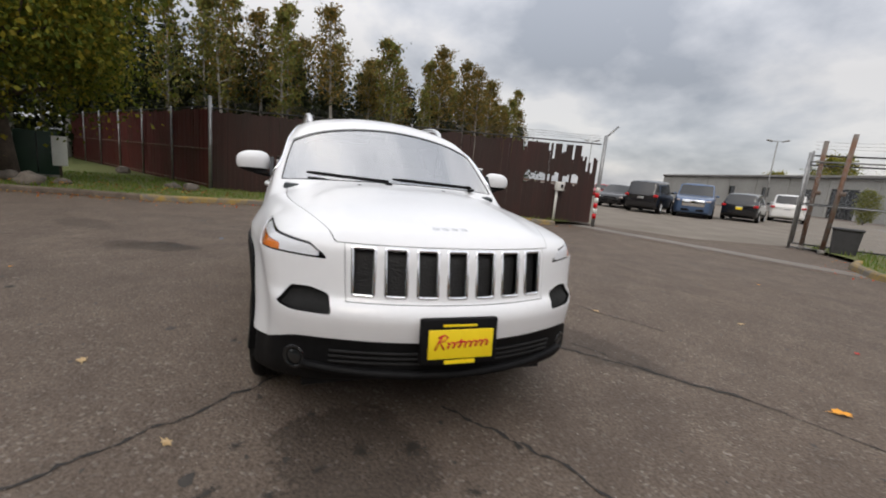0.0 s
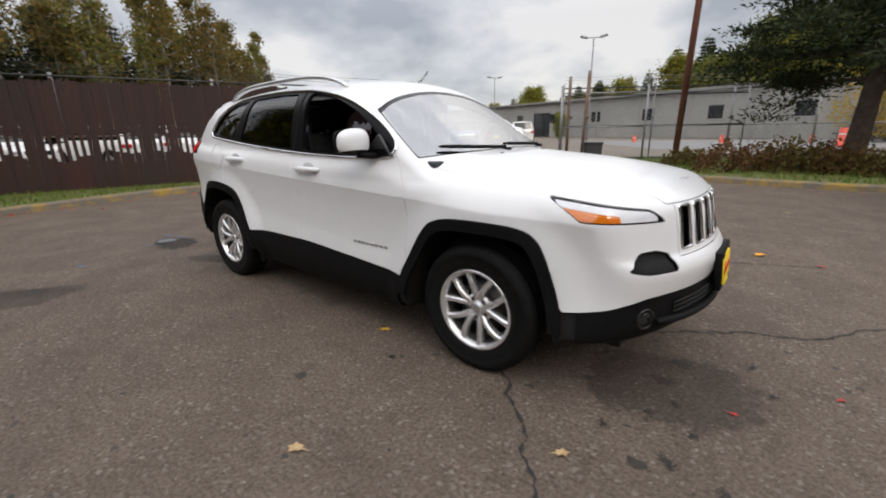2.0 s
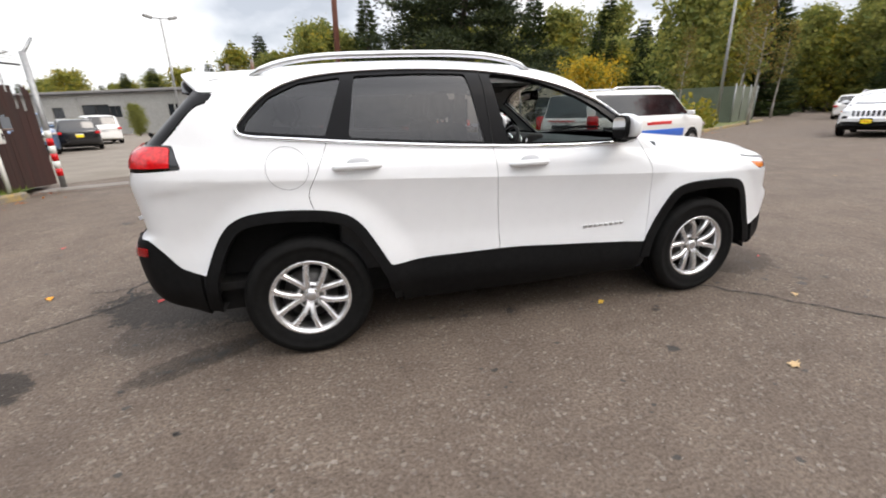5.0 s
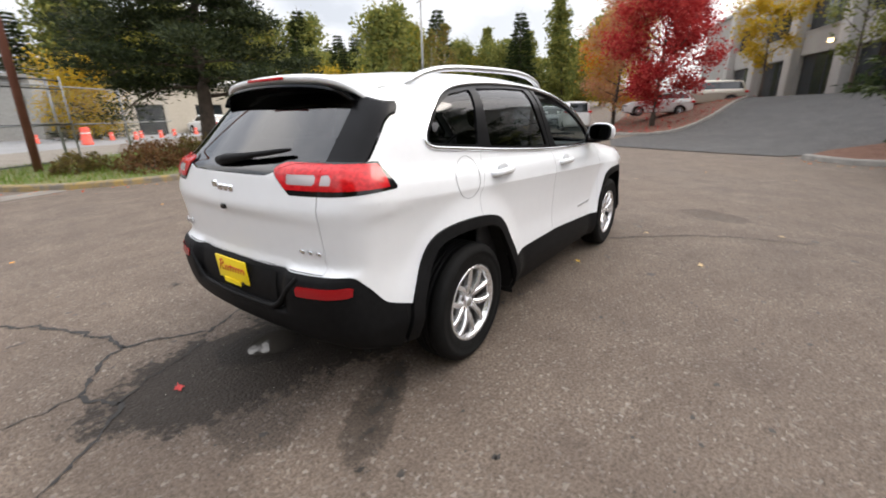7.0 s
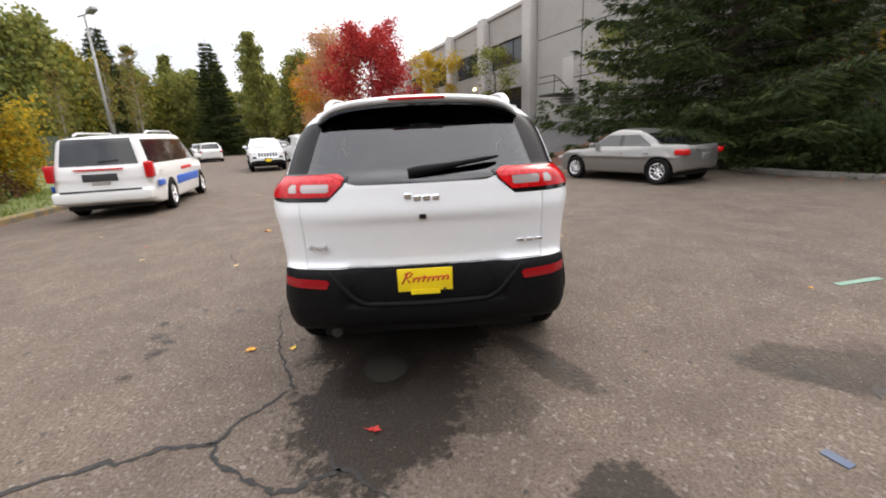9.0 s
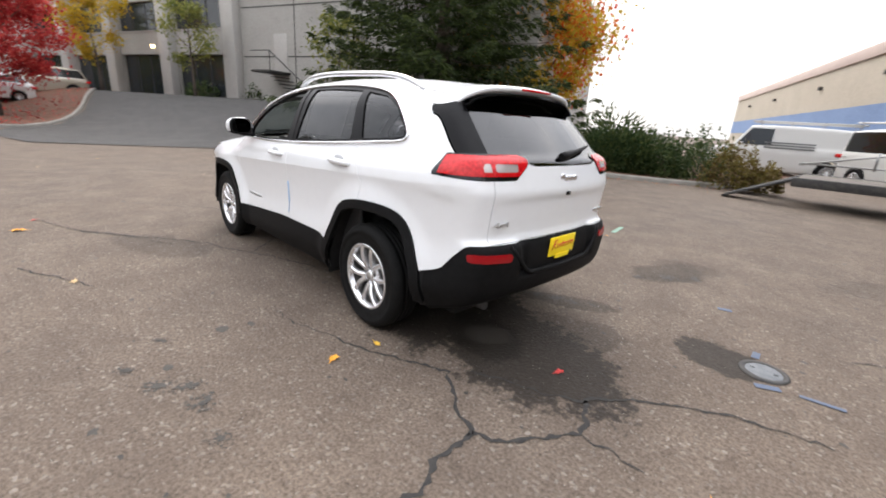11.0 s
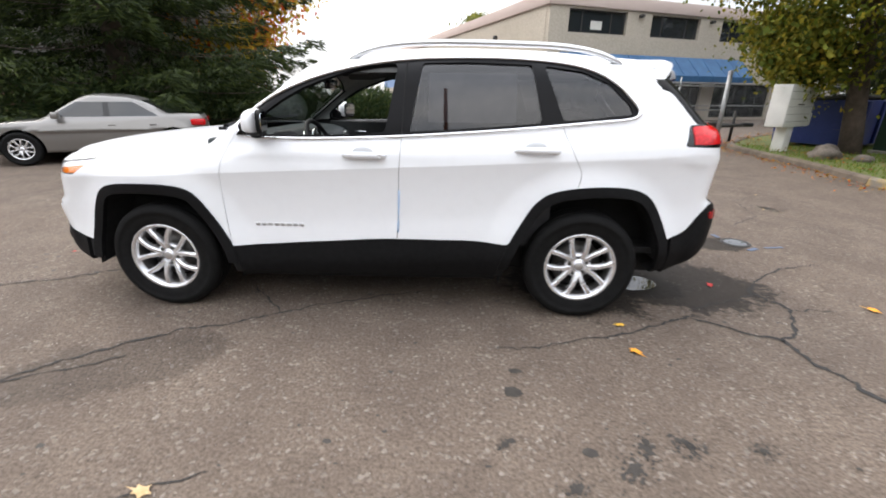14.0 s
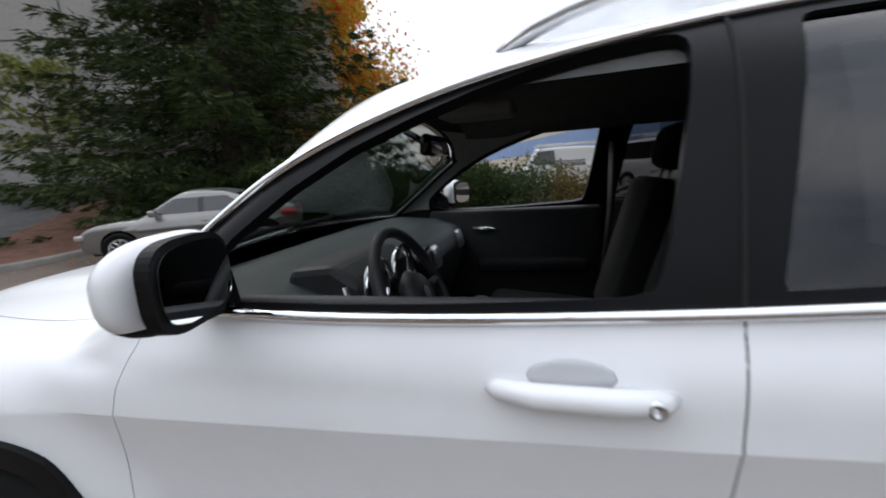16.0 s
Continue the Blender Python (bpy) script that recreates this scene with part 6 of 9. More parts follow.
# ---------- fences and gates ----------
def slat_fence(name, a, b, z0, h, material, label, seed, pitch=0.085, ragged=None):
    """Chain-link fence with upright slats woven in: posts, rails and slats, each a part."""
    rnd = random.Random(seed)
    length = math.hypot(b[0] - a[0], b[1] - a[1])
    turn = math.degrees(math.atan2(b[1] - a[1], b[0] - a[0]))
    f = thing(name, pose(a[0], a[1], z0, 0, 0, turn), label, "fence")
    n = int(length / pitch)
    lens = [h, h * 0.985, h * 0.97]
    meshes = []
    for hh in lens:
        bm = box(-pitch * 0.492, pitch * 0.492, -0.012, 0.012, 0.03, hh)
        me = bpy.data.meshes.new("slat")
        bm.to_mesh(me)
        bm.free()
        me.materials.append(material)
        meshes.append(me)
    limit = 300
    rest_v, rest_f = [], []
    for k in range(n):
        x = (k + 0.5) * pitch
        t = x / length
        lo, cut = 0.0, 1.0
        if ragged:
            lo, cut = ragged(t, rnd)
        if cut <= 0.02:
            continue
        if k < limit:
            wide = 0.10 < t < 0.53
            if ragged and (wide and k % 2 == 0 and rnd.random() < 0.86 and noise.noise((t * 22, 4.1, 0)) > -0.26 or 0.66 < t < 0.95 and rnd.random() < (0.50 if noise.noise((t * 9, 1.7, 0)) > -0.12 else 0.0)):
                # a gap in the weave half way up: the slat is in two pieces
                low = rnd.uniform(0.49, 0.52) if wide else rnd.uniform(0.57, 0.62)
                o = new("slat", meshes[0])
                o.parent = f
                o.matrix_local = pose(x, 0, h * low) @ Matrix.Diagonal((1, 1, 0.98 - low, 1))
                cut = rnd.uniform(0.27, 0.36) if wide else rnd.uniform(0.46, 0.52)
            o = new("slat", meshes[rnd.randrange(3)])
            o.parent = f
            o.matrix_local = pose(x, rnd.uniform(-0.006, 0.006), lo * h, rnd.uniform(-0.3, 0.3), rnd.uniform(-0.25, 0.25), rnd.uniform(-4, 4)) @ Matrix.Diagonal((1, 1, max(cut - lo, 0.02), 1))
        else:
            i = len(rest_v)
            w = pitch * 0.492
            for dx in (-w, w):
                for dy in (-0.012, 0.012):
                    for z in (0.03, h):
                        rest_v.append((x + dx, dy, z))
            rest_f += [tuple(i + q for q in fc) for fc in ((0, 1, 3, 2), (4, 6, 7, 5), (0, 4, 5, 1), (2, 3, 7, 6), (1, 5, 7, 3))]
    if rest_v:
        tagged(put("slats_beyond", mesh_from("slats_beyond", rest_v, rest_f, False), material, f), kind="stuff")
    pm = tube([(0, 0, -0.05), (0, 0, h + 0.12)], 0.035, 10)
    for k in range(int(length / 3.0) + 1):
        o = part("post", moved(pm.copy(), pose(min(k * 3.0, length), 0.05, 0)), GALV, f)
    pm.free()
    for z in (h + 0.05, h * 0.5, 0.12):
        part("rail", tube([(0, 0.03, z), (length, 0.03, z)], 0.02, 8), DARK_METAL if z > h else RUSTY_STEEL, f)
    for q in range(3):
        part("barbed_wire", tube([(length * k / 14, 0.06 + 0.05 * q, h + 0.16 + 0.07 * q + 0.015 * math.sin(k * 2.1 + q)) for k in range(15)], 0.004, 4), DARK_METAL, f)
    return f


def ragged_end(t, rnd):
    """Slats broken away towards the gate, and gaps in a band half way up."""
    cut = 1.0
    if t > 0.80:
        cut = 1.0 - rnd.uniform(0.0, 0.16) - 0.10 * (t - 0.80) / 0.2
    if t > 0.9 and rnd.random() < 0.18:
        cut = rnd.uniform(0.5, 0.8)
    return 0.0, cut


FENCE_A, FENCE_B = (-10.75, -3.10), (-6.85, 7.95)
slat_fence("slat_fence", FENCE_A, FENCE_B, 0.08, 2.36, RUST_SLAT, "rust-brown slatted chain-link fence with broken slats near the gate", 3, 0.066, ragged_end)
slat_fence("slat_fence", FENCE_A, (-26.0, -12.6), 0.08, 2.40, RED_SLAT, "dark red slatted chain-link fence running up the grass", 4, 0.075)
corner = thing("fence_corner_post", pose(-10.72, -3.12, 0.05), "tall grey steel corner post of the slatted fence", "post")
part("shaft", tube([(0, 0, 0), (0, 0, 2.75)], 0.05, 12), GALV, corner)
part("cap", lathe([(0.0, 2.79), (0.035, 2.78), (0.055, 2.75), (0.052, 2.72)], 12, "z"), GALV, corner)
endp = thing("fence_end_post", pose(-6.82, 8.05, 0.0), "steel gate post with red and white reflective bands", "post")
part("shaft", tube([(0, 0, 0), (0, 0, 2.75)], 0.055, 12), GALV, endp)
for k in range(6):
    part("band", tube([(0, 0, 0.25 + 0.16 * k), (0, 0, 0.41 + 0.16 * k)], 0.060, 12), WHITE_PAINT if k % 2 else LAMP_RED, endp)
part("extension", tube([(0, 0, 2.70), (0.05, 0.35, 3.05)], 0.03, 8), GALV, endp)


def link_fence(name, pts, h, label, spacing=0.12, post_gap=3.0, rails=(0.08, 1.0)):
    """Bare chain-link fence: posts, rails and a wire mesh."""
    f = thing(name, pose(0, 0, 0), label, "fence")
    verts, faces = [], []
    for (x0, y0), (x1, y1) in zip(pts, pts[1:]):
        d = math.hypot(x1 - x0, y1 - y0)
        ux, uy = (x1 - x0) / d, (y1 - y0) / d
        zb = float(ground_z(x0, y0))
        for k in range(int(d / post_gap) + 1):
            s = min(k * post_gap, d)
            part("post", tube([(x0 + ux * s, y0 + uy * s, zb - 0.05), (x0 + ux * s, y0 + uy * s, zb + h + 0.25)], 0.038, 8), GALV, f)
        for r in rails:
            part("rail", tube([(x0, y0, zb + h * r), (x1, y1, zb + h * r)], 0.024, 6), GALV, f)

        def wire(s0, z0, s1, z1):
            i = len(verts)
            w = 0.0022
            for s, z in ((s0, z0), (s1, z1)):
                px, py = x0 + ux * s, y0 + uy * s
                verts.extend([(px + uy * w, py - ux * w, zb + z), (px - uy * w, py + ux * w, zb + z), (px, py, zb + z + 2 * w)])
            faces.extend([(i, i + 1, i + 4, i + 3), (i + 1, i + 2, i + 5, i + 4), (i + 2, i, i + 3, i + 5)])

        k = -h
        while k < d:
            a0, a1 = max(k, 0), min(k + h, d)
            if a1 > a0:
                wire(a0, a0 - k, a1, a1 - k)
                wire(a0, h - (a0 - k), a1, h - (a1 - k))
            k += spacing
    tagged(put("wire_mesh", mesh_from("wire_mesh", verts, faces, False), GALV, f), kind="stuff")
    return f


link_fence("wire_fence", [(-4.10, 12.75), (-1.6, 14.4), (5.6, 19.7)], 2.45, "galvanised chain-link fence with top rail beside the yard", 0.13, 3.0, (0.02, 0.52, 1.0))
link_fence("wire_fence", [(-7.6, -16.5), (-22, -22)], 1.95, "chain-link fence before the tan shop", 0.14, 3.0, (0.5, 1.0))

# rolling gate, parked beside the opening, and its posts
gate = thing("rolling_gate", pose(-3.85, 12.85, 0.0, 0, 0, 34), "rusty pipe rolling gate parked open beside its posts", "gate")
for z in (0.16, 1.30, 2.36, 2.62):
    part("rail", tube([(-0.2, 0.12, z), (6.2, 0.12, z)], 0.022, 8), DARK_METAL, gate)
for x in (-0.2, 3.0, 6.2):
    part("upright", tube([(x, 0.12, 0.15), (x, 0.12, 2.75)], 0.028, 8), GALV, gate)
for q in range(3):
    part("barbed_wire", tube([(k * 0.9 - 0.2, 0.12, 2.80 + 0.09 * q + 0.012 * math.sin(3 * k + q)) for k in range(8)], 0.004, 4), GALV, gate)
for x, y, hh, lean in ((-3.90, 12.95, 3.02, 0), (-3.20, 12.60, 3.12, 2)):
    g = thing("gate_post", pose(x, y, 0, 0, lean, 0), "tall weathered steel gate post", "post")
    part("shaft", tube([(0, 0, 0), (0, 0, hh)], 0.055, 12), RUSTY_STEEL, g)
    part("guide_roller", moved(lathe([(0, -0.05), (0.06, -0.05), (0.06, 0.05), (0, 0.05)], 12, "z"), pose(0.09, 0.0, 1.62)), RUSTY_STEEL, g)
    part("collar", tube([(0, 0, 0), (0, 0, 0.12)], 0.085, 10), KERB_GREY, g)

bin_ = thing("waste_bin", pose(-2.90, 12.90, 0, 0, 0, 30), "black plastic waste bin beside the gate post", "bin")
part("body", prism([(-0.24, 0.0), (0.24, 0.0), (0.29, 0.72), (-0.29, 0.72)], -0.25, 0.25, "y", 0.02), BIN_BLACK, bin_)
part("rim", box(-0.31, 0.31, -0.28, 0.28, 0.70, 0.76, 0.02), BIN_BLACK, bin_)

reader = thing("card_reader", pose(-7.05, 6.75, 0.08, 0, 0, 20), "white card reader box on a slim post by the fence", "card reader")
part("post", tube([(0, 0, 0), (0, 0, 1.0)], 0.04, 10), WHITE_PAINT, reader)
part("head", box(0.0, 0.16, -0.14, 0.14, 0.93, 1.20, 0.02), WHITE_PAINT, reader)
part("keypad", box(0.158, 0.168, -0.05, 0.05, 1.01, 1.12, 0.004), GLOSS_BLACK, reader)

# swing gate of galvanised pipe by the trailer
sg = thing("pipe_gate", pose(-7.25, -8.35, 0, 0, 0, -14), "galvanised pipe swing gate with a diagonal brace, closed", "gate")
part("gate_post", tube([(0, 0, 0), (0, 0, 1.95)], 0.055, 12), GALV, sg)
part("post_cap", lathe([(0, 2.0), (0.05, 1.985), (0.075, 1.95)], 12, "z"), GALV, sg)
part("top_rail", tube([(0, 0, 1.62), (2.5, 0, 1.66), (2.75, 0, 1.55)], 0.020, 8), GALV, sg)
part("middle_rail", tube([(0, 0, 1.05), (5.2, 0, 0.98)], 0.018, 8), GALV, sg)
part("brace", tube([(0.05, 0.01, 0.28), (2.75, 0.01, 1.52)], 0.020, 8), GALV, sg)
part("far_brace", tube([(2.7, 0, 1.52), (5.2, 0, 0.95)], 0.018, 8), GALV, sg)
for x in (1.3, 2.6, 4.0):
    part("upright", tube([(x, 0, 0.95), (x, 0, 1.62 if x < 2.7 else 1.30)], 0.022, 8), GALV, sg)

# ---------- poles and lamps ----------
pole = thing("utility_pole", pose(-0.40, 13.8, 0.05, 1.0, 1.5, 0), "tall red-brown utility pole in the verge", "pole")
part("shaft", tube([(0, 0, -0.1), (0, 0, 6), (0, 0, 13)], [0.100, 0.095, 0.085], 14), POLE_RUST, pole)
part("plate", moved(box(-0.01, 0.01, -0.05, 0.05, -0.09, 0.09, 0.004), pose(0.13, -0.02, 1.9)), GALV, pole)


def street_lamp(x, y, h, turn, heads=2):
    l = thing("street_lamp", pose(x, y, float(ground_z(x, y)), 0, 0, turn), "tall grey lot lamp with shoebox heads", "lamp", "lot lamps")
    part("pole", tube([(0, 0, 0), (0, 0, h)], [0.10, 0.06], 10), GREY_POLE, l)
    part("arm", tube([(-0.7, 0, h), (0.7, 0, h)], 0.04, 8), GREY_POLE, l)
    for s in (-1, 1)[:heads]:
        part("head", moved(box(-0.32, 0.32, -0.18, 0.18, -0.09, 0.09, 0.03), pose(s * 0.85, 0, h + 0.08, 0, s * -14, 0)), GREY_POLE, l)
    return l


street_lamp(-12.4, 38.3, 9.0, 20)
street_lamp(-33, 55, 8.6, 50)
street_lamp(-54, 44, 8.2, 35)
street_lamp(22.1, 18.1, 8.6, 60, 1)

# ---------- boxes on the west bank ----------
sign = thing("notice_box", pose(-8.58, -7.88, 0.08, 0, 0, 32), "large white notice cabinet on a thick white post", "notice box")
part("post", box(-0.16, 0.16, -0.13, 0.13, 0, 0.66, 0.02), WHITE_PAINT, sign)
cab = part("cabinet", box(-0.68, 0.60, -0.20, 0.20, 0.62, 1.58, 0.015), WHITE_PAINT, sign)
part("side_box", box(-0.84, -0.675, -0.17, 0.17, 0.64, 0.93, 0.012), WHITE_PAINT, sign)
for k in range(5):
    part("seam", box(-0.62, 0.54, 0.200, 0.206, 0.74 + 0.17 * k, 0.748 + 0.17 * k), KERB_GREY, cab)
part("faded_bar", box(-0.18, 0.12, 0.200, 0.205, 1.12, 1.15), DARK_INK, cab)
dump = thing("dumpster", pose(-11.2, -9.6, 0.08, 0, 0, 32), "blue steel dumpster behind the notice box", "dumpster")
part("tub", prism([(-1.5, 0.12), (1.5, 0.12), (1.7, 1.25), (-1.7, 1.25)], -0.85, 0.85, "y", 0.02), BLUE_STEEL, dump)
part("lid", moved(box(-1.72, 1.72, -0.9, 0.9, 1.25, 1.32, 0.02), pose(0, 0, 0, 3, 0, 0)), BIN_BLACK, dump)
for x in (-1.0, 0.0, 1.0):
    part("rib", box(x - 0.06, x + 0.06, 0.85, 0.92, 0.15, 1.22, 0.01), BLUE_STEEL, dump)
green = thing("utility_cabinet", pose(-11.4, -7.6, 0.1, 0, 0, 25), "dark green utility cabinet on the grass", "cabinet")
part("body", box(-0.5, 0.5, -0.45, 0.45, 0.06, 1.25, 0.03), GREEN_STEEL, green)
part("plinth", box(-0.56, 0.56, -0.5, 0.5, -0.05, 0.07, 0.01), KERB_GREY, green)
part("door_edge", box(0.500, 0.508, -0.01, 0.01, 0.12, 1.2), GLOSS_BLACK, green)
stake = thing("marker_board", pose(-10.85, -6.85, 0.1, 0, 6, 25), "small white marker board standing in the grass", "marker")
part("board", box(-0.03, 0.03, -0.16, 0.16, 0.35, 1.15, 0.01), WHITE_PAINT, stake)
part("leg", box(-0.02, 0.02, -0.03, 0.03, -0.1, 0.36), BARK, stake)


def rock(x, y, s, seed):
    bm = bmesh.new()
    bmesh.ops.create_icosphere(bm, subdivisions=3, radius=1.0)
    for v in bm.verts:
        k = 1 + 0.35 * noise.noise(v.co * 1.3 + Vector((seed, 0, 0))) + 0.10 * noise.noise(v.co * 4.0 + Vector((0, seed, 0)))
        v.co = Vector((v.co.x * k * s, v.co.y * k * s * 0.8, max(v.co.z * k * s * 0.62, -0.25 * s)))
    o = put("rock", smooth_faces(bm), ROCK)
    o.matrix_world = pose(x, y, float(ground_z(x, y)) + 0.10 + 0.2 * s, 0, 0, seed * 40)
    return tagged(o, "rounded brown landscape rock on the grass", "rock", "landscape rocks")


for x, y, s, sd in ((-8.6, -6.5, 0.34, 1), (-9.1, -6.1, 0.2, 2), (-9.8, -3.9, 0.20, 3), (-9.5, -3.4, 0.24, 4), (-15.5, -6.9, 0.3, 5), (-9.2, -7.2, 0.30, 6)):
    rock(x, y, s, sd)

# ---------- buildings ----------
def quad_wall(name, parent, length, h, t, openings, material):
    """A wall along +x, h high and t thick, its outer face at y = 0; openings (x0, x1, z0, z1) go through it."""
    xs = sorted({0.0, length, *[v for o in openings for v in o[:2]]})
    zs = sorted({0.0, h, *[v for o in openings for v in o[2:]]})
    bm = bmesh.new()
    for x0, x1 in zip(xs, xs[1:]):
        for z0, z1 in zip(zs, zs[1:]):
            cx, cz = (x0 + x1) / 2, (z0 + z1) / 2
            if any(a < cx < b and c < cz < d for a, b, c, d in openings):
                continue
            b = box(x0, x1, 0, t, z0, z1)
            me = bpy.data.meshes.new("cell")
            b.to_mesh(me)
            b.free()
            bm.from_mesh(me)
            bpy.data.meshes.remove(me)
    bmesh.ops.remove_doubles(bm, verts=bm.verts, dist=1e-5)
    return part(name, bm, material, parent)


def window_unit(parent, x0, x1, z0, z1, depth, bars, frame_mat=DARK_METAL, sill=True):
    w = part("window", box(x0, x1, depth, depth + 0.03, z0, z1), WIN_DARK, parent)
    n = len(bars)
    for x in (x0 + 0.03, x1 - 0.03, *bars):
        part("window_bar", box(x - 0.03, x + 0.03, depth - 0.03, depth - 0.002, z0, z1), frame_mat, w)
    for z in (z0 + 0.03, z1 - 0.03):
        part("window_bar", box(x0, x1, depth - 0.03, depth - 0.002, z - 0.03, z + 0.03), frame_mat, w)
    if sill:
        part("sill", box(x0 - 0.05, x1 + 0.05, -0.04, depth, z0 - 0.06, z0), CONCRETE_TRIM, w)
    return w


# grey tilt-up office on the rise
OFF_A, OFF_B = (58.0, 4.6), (8.6, -14.2)
off_len = math.hypot(OFF_B[0] - OFF_A[0], OFF_B[1] - OFF_A[1])
off = thing("office_building", pose(OFF_B[0], OFF_B[1], 1.55, 0, 0, math.degrees(math.atan2(OFF_A[1] - OFF_B[1], OFF_A[0] - OFF_B[0]))) @ Matrix.Diagonal((1, -1, 1, 1)), "two-storey grey concrete office with dark window bands on a rise", "building")
CORNER = 18.2                          # where the plain wall ends and the window bays begin
opens = []
bay = 6.2
nb = 4
for k in range(nb):
    x0 = CORNER + 1.4 + k * bay
    opens += [(x0, x0 + 4.4, 0.1, 2.9), (x0, x0 + 4.4, 4.4, 6.2)]
shell_wall = quad_wall("wall", off, off_len, 8.0, 0.4, opens, CONCRETE)
shell_wall.matrix_local = pose(0, 0, 0)
for k in range(nb):
    x0 = CORNER + 1.4 + k * bay
    for z0, z1 in ((0.1, 2.9), (4.4, 6.2)):
        window_unit(off, x0, x0 + 4.4, z0, z1, 0.22, [x0 + 1.47, x0 + 2.93], sill=z0 > 1)
for k in range(nb + 1):
    x0 = CORNER + 0.1 + k * bay
    part("pilaster", box(x0 - 0.45, x0 + 0.55, -0.55, 0.0, -0.3, 8.25, 0.03), CONCRETE_TRIM, off)
part("parapet", box(-0.1, off_len, -0.12, 0.45, 8.0, 8.28, 0.02), CONCRETE_TRIM, off)
for z in (2.75, 5.4):
    part("panel_joint", box(0.2, CORNER - 0.5, -0.012, -0.002, z - 0.03, z + 0.03), DARK_METAL, off)
for x in (4.5, 9.0, 13.6):
    part("panel_joint", box(x - 0.03, x + 0.03, -0.012, -0.002, 0.0, 8.0), DARK_METAL, off)
part("roof", box(0, off_len, 0.4, 18, 7.6, 7.9), ROOF_GREY, off)
part("end_wall", box(-0.3, 0.0, 0.0, 18, -0.3, 8.0), CONCRETE, off)
part("end_wall", box(off_len, off_len + 0.3, 0.0, 18, -0.3, 8.0), CONCRETE, off)
part("back_wall", box(0, off_len, 17.7, 18, -0.3, 8.0), CONCRETE, off)
st = part("stair", box(14.0, 15.4, -1.6, -0.02, 1.75, 1.87, 0.01), DARK_METAL, off, "steel stair to a side door")
for k in range(9):
    part("stair_tread", box(14.0 - 0.28 * (k + 1), 14.0 - 0.28 * k + 0.03, -1.5, -0.4, 1.70 - 0.19 * (k + 1), 1.74 - 0.19 * (k + 1)), DARK_METAL, st)
part("stair_rail", join(tube([(15.4, -1.55, 2.85), (14.0, -1.55, 2.85), (11.4, -1.55, 1.05), (11.4, -1.55, 0.1)], 0.03, 6), tube([(14.0, -1.55, 1.8), (14.0, -1.55, 2.85)], 0.025, 6)), DARK_METAL, st)
part("side_door", box(14.2, 15.2, -0.03, -0.004, 1.87, 3.95, 0.01), CONCRETE_TRIM, off)
part("wall_lamp", box(CORNER + 7.2, CORNER + 7.5, -0.7, -0.56, 3.2, 3.4, 0.02), plain("lamp_glow", (1, 0.75, 0.4), 0.5, 0.0, Emission_Color=(1, 0.7, 0.35, 1), Emission_Strength=4.0), off)

# tan shop with a blue band and awning
shop = thing("shop_building", pose(-4.75, -20.39, 0, 0, 0, 201.95) @ Matrix.Diagonal((1, -1, 1, 1)), "tan two-storey shop with a blue band, blue awning and pinkish cornice", "building")
SH, SL, SD = 6.10, 24.0, 40.0
opens = [(1.13, 4.76, 4.42, 5.50), (6.42, 9.9, 4.42, 5.50), (11.6, 15.0, 4.42, 5.50), (1.2, 6.4, 0.15, 2.15), (7.2, 11.0, 0.15, 2.15), (12, 17, 0.15, 2.15)]
# the front looks along -y of the thing's own axes once it is turned
front = quad_wall("front_wall", shop, SL, SH, 0.3, opens, TAN_WALL)
front.matrix_local = Matrix.Diagonal((1, -1, 1, 1))


def shop_window(x0, x1, z0, z1, bars):
    w = part("window", box(x0, x1, -0.22, -0.19, z0, z1), WIN_DARK, shop)
    for x in (x0 + 0.03, x1 - 0.03, *bars):
        part("window_bar", box(x - 0.03, x + 0.03, -0.188, -0.16, z0, z1), DARK_METAL, w)
    for z in (z0 + 0.03, z1 - 0.03):
        part("window_bar", box(x0, x1, -0.188, -0.16, z - 0.03, z + 0.03), DARK_METAL, w)
    return w


for o in opens:
    shop_window(o[0], o[1], o[2], o[3], [o[0] + (o[1] - o[0]) * t for t in ((0.25, 0.75) if o[2] > 1 else (0.2, 0.4, 0.6, 0.8))])
blind = part("window_blind", box(2.6, 3.3, -0.186, -0.17, 4.62, 5.02), WHITE_PAINT, shop)
part("side_wall", box(-0.02, 0.28, -SD, -0.3, 0, SH), TAN_WALL, shop)
part("blue_band", box(-0.05, -0.02, -SD, 0.0, 2.10, 3.36), BLUE_WALL, shop)
part("blue_band", box(-0.05, 1.0, 0.0, 0.03, 2.10, 3.36), BLUE_WALL, shop)
part("cornice", box(-0.12, SL, 0.002, 0.12, SH - 0.50, SH + 0.08, 0.02), TAN_TRIM, shop)
part("cornice", box(-0.12, -0.02, -SD, 0.0, SH - 0.50, SH + 0.08, 0.02), TAN_TRIM, shop)
part("far_wall", box(SL - 0.3, SL, -SD, -0.3, 0, SH), TAN_WALL, shop)
part("back_wall", box(0, SL, -SD - 0.3, -SD, 0, SH), TAN_WALL, shop)
part("roof", box(0.28, SL - 0.3, -SD, -0.3, SH - 0.5, SH - 0.2), ROOF_GREY, shop)
aw = prism([(0.03, 3.48), (0.10, 3.48), (1.15, 2.46), (1.15, 2.16), (1.10, 2.16), (1.10, 2.39), (0.03, 3.35)], 0.75, 13.6, "x")
awn = part("awning", aw, AWNING, shop, "blue cloth awning")
for k in range(13):
    x = 0.75 + k * 1.07
    part("awning_seam", tube([(x, 0.10, 3.49), (x, 1.16, 2.47), (x, 1.16, 2.17)], 0.012, 5), plain("awning_seam_blue", (0.03, 0.11, 0.25), 0.7), awn)
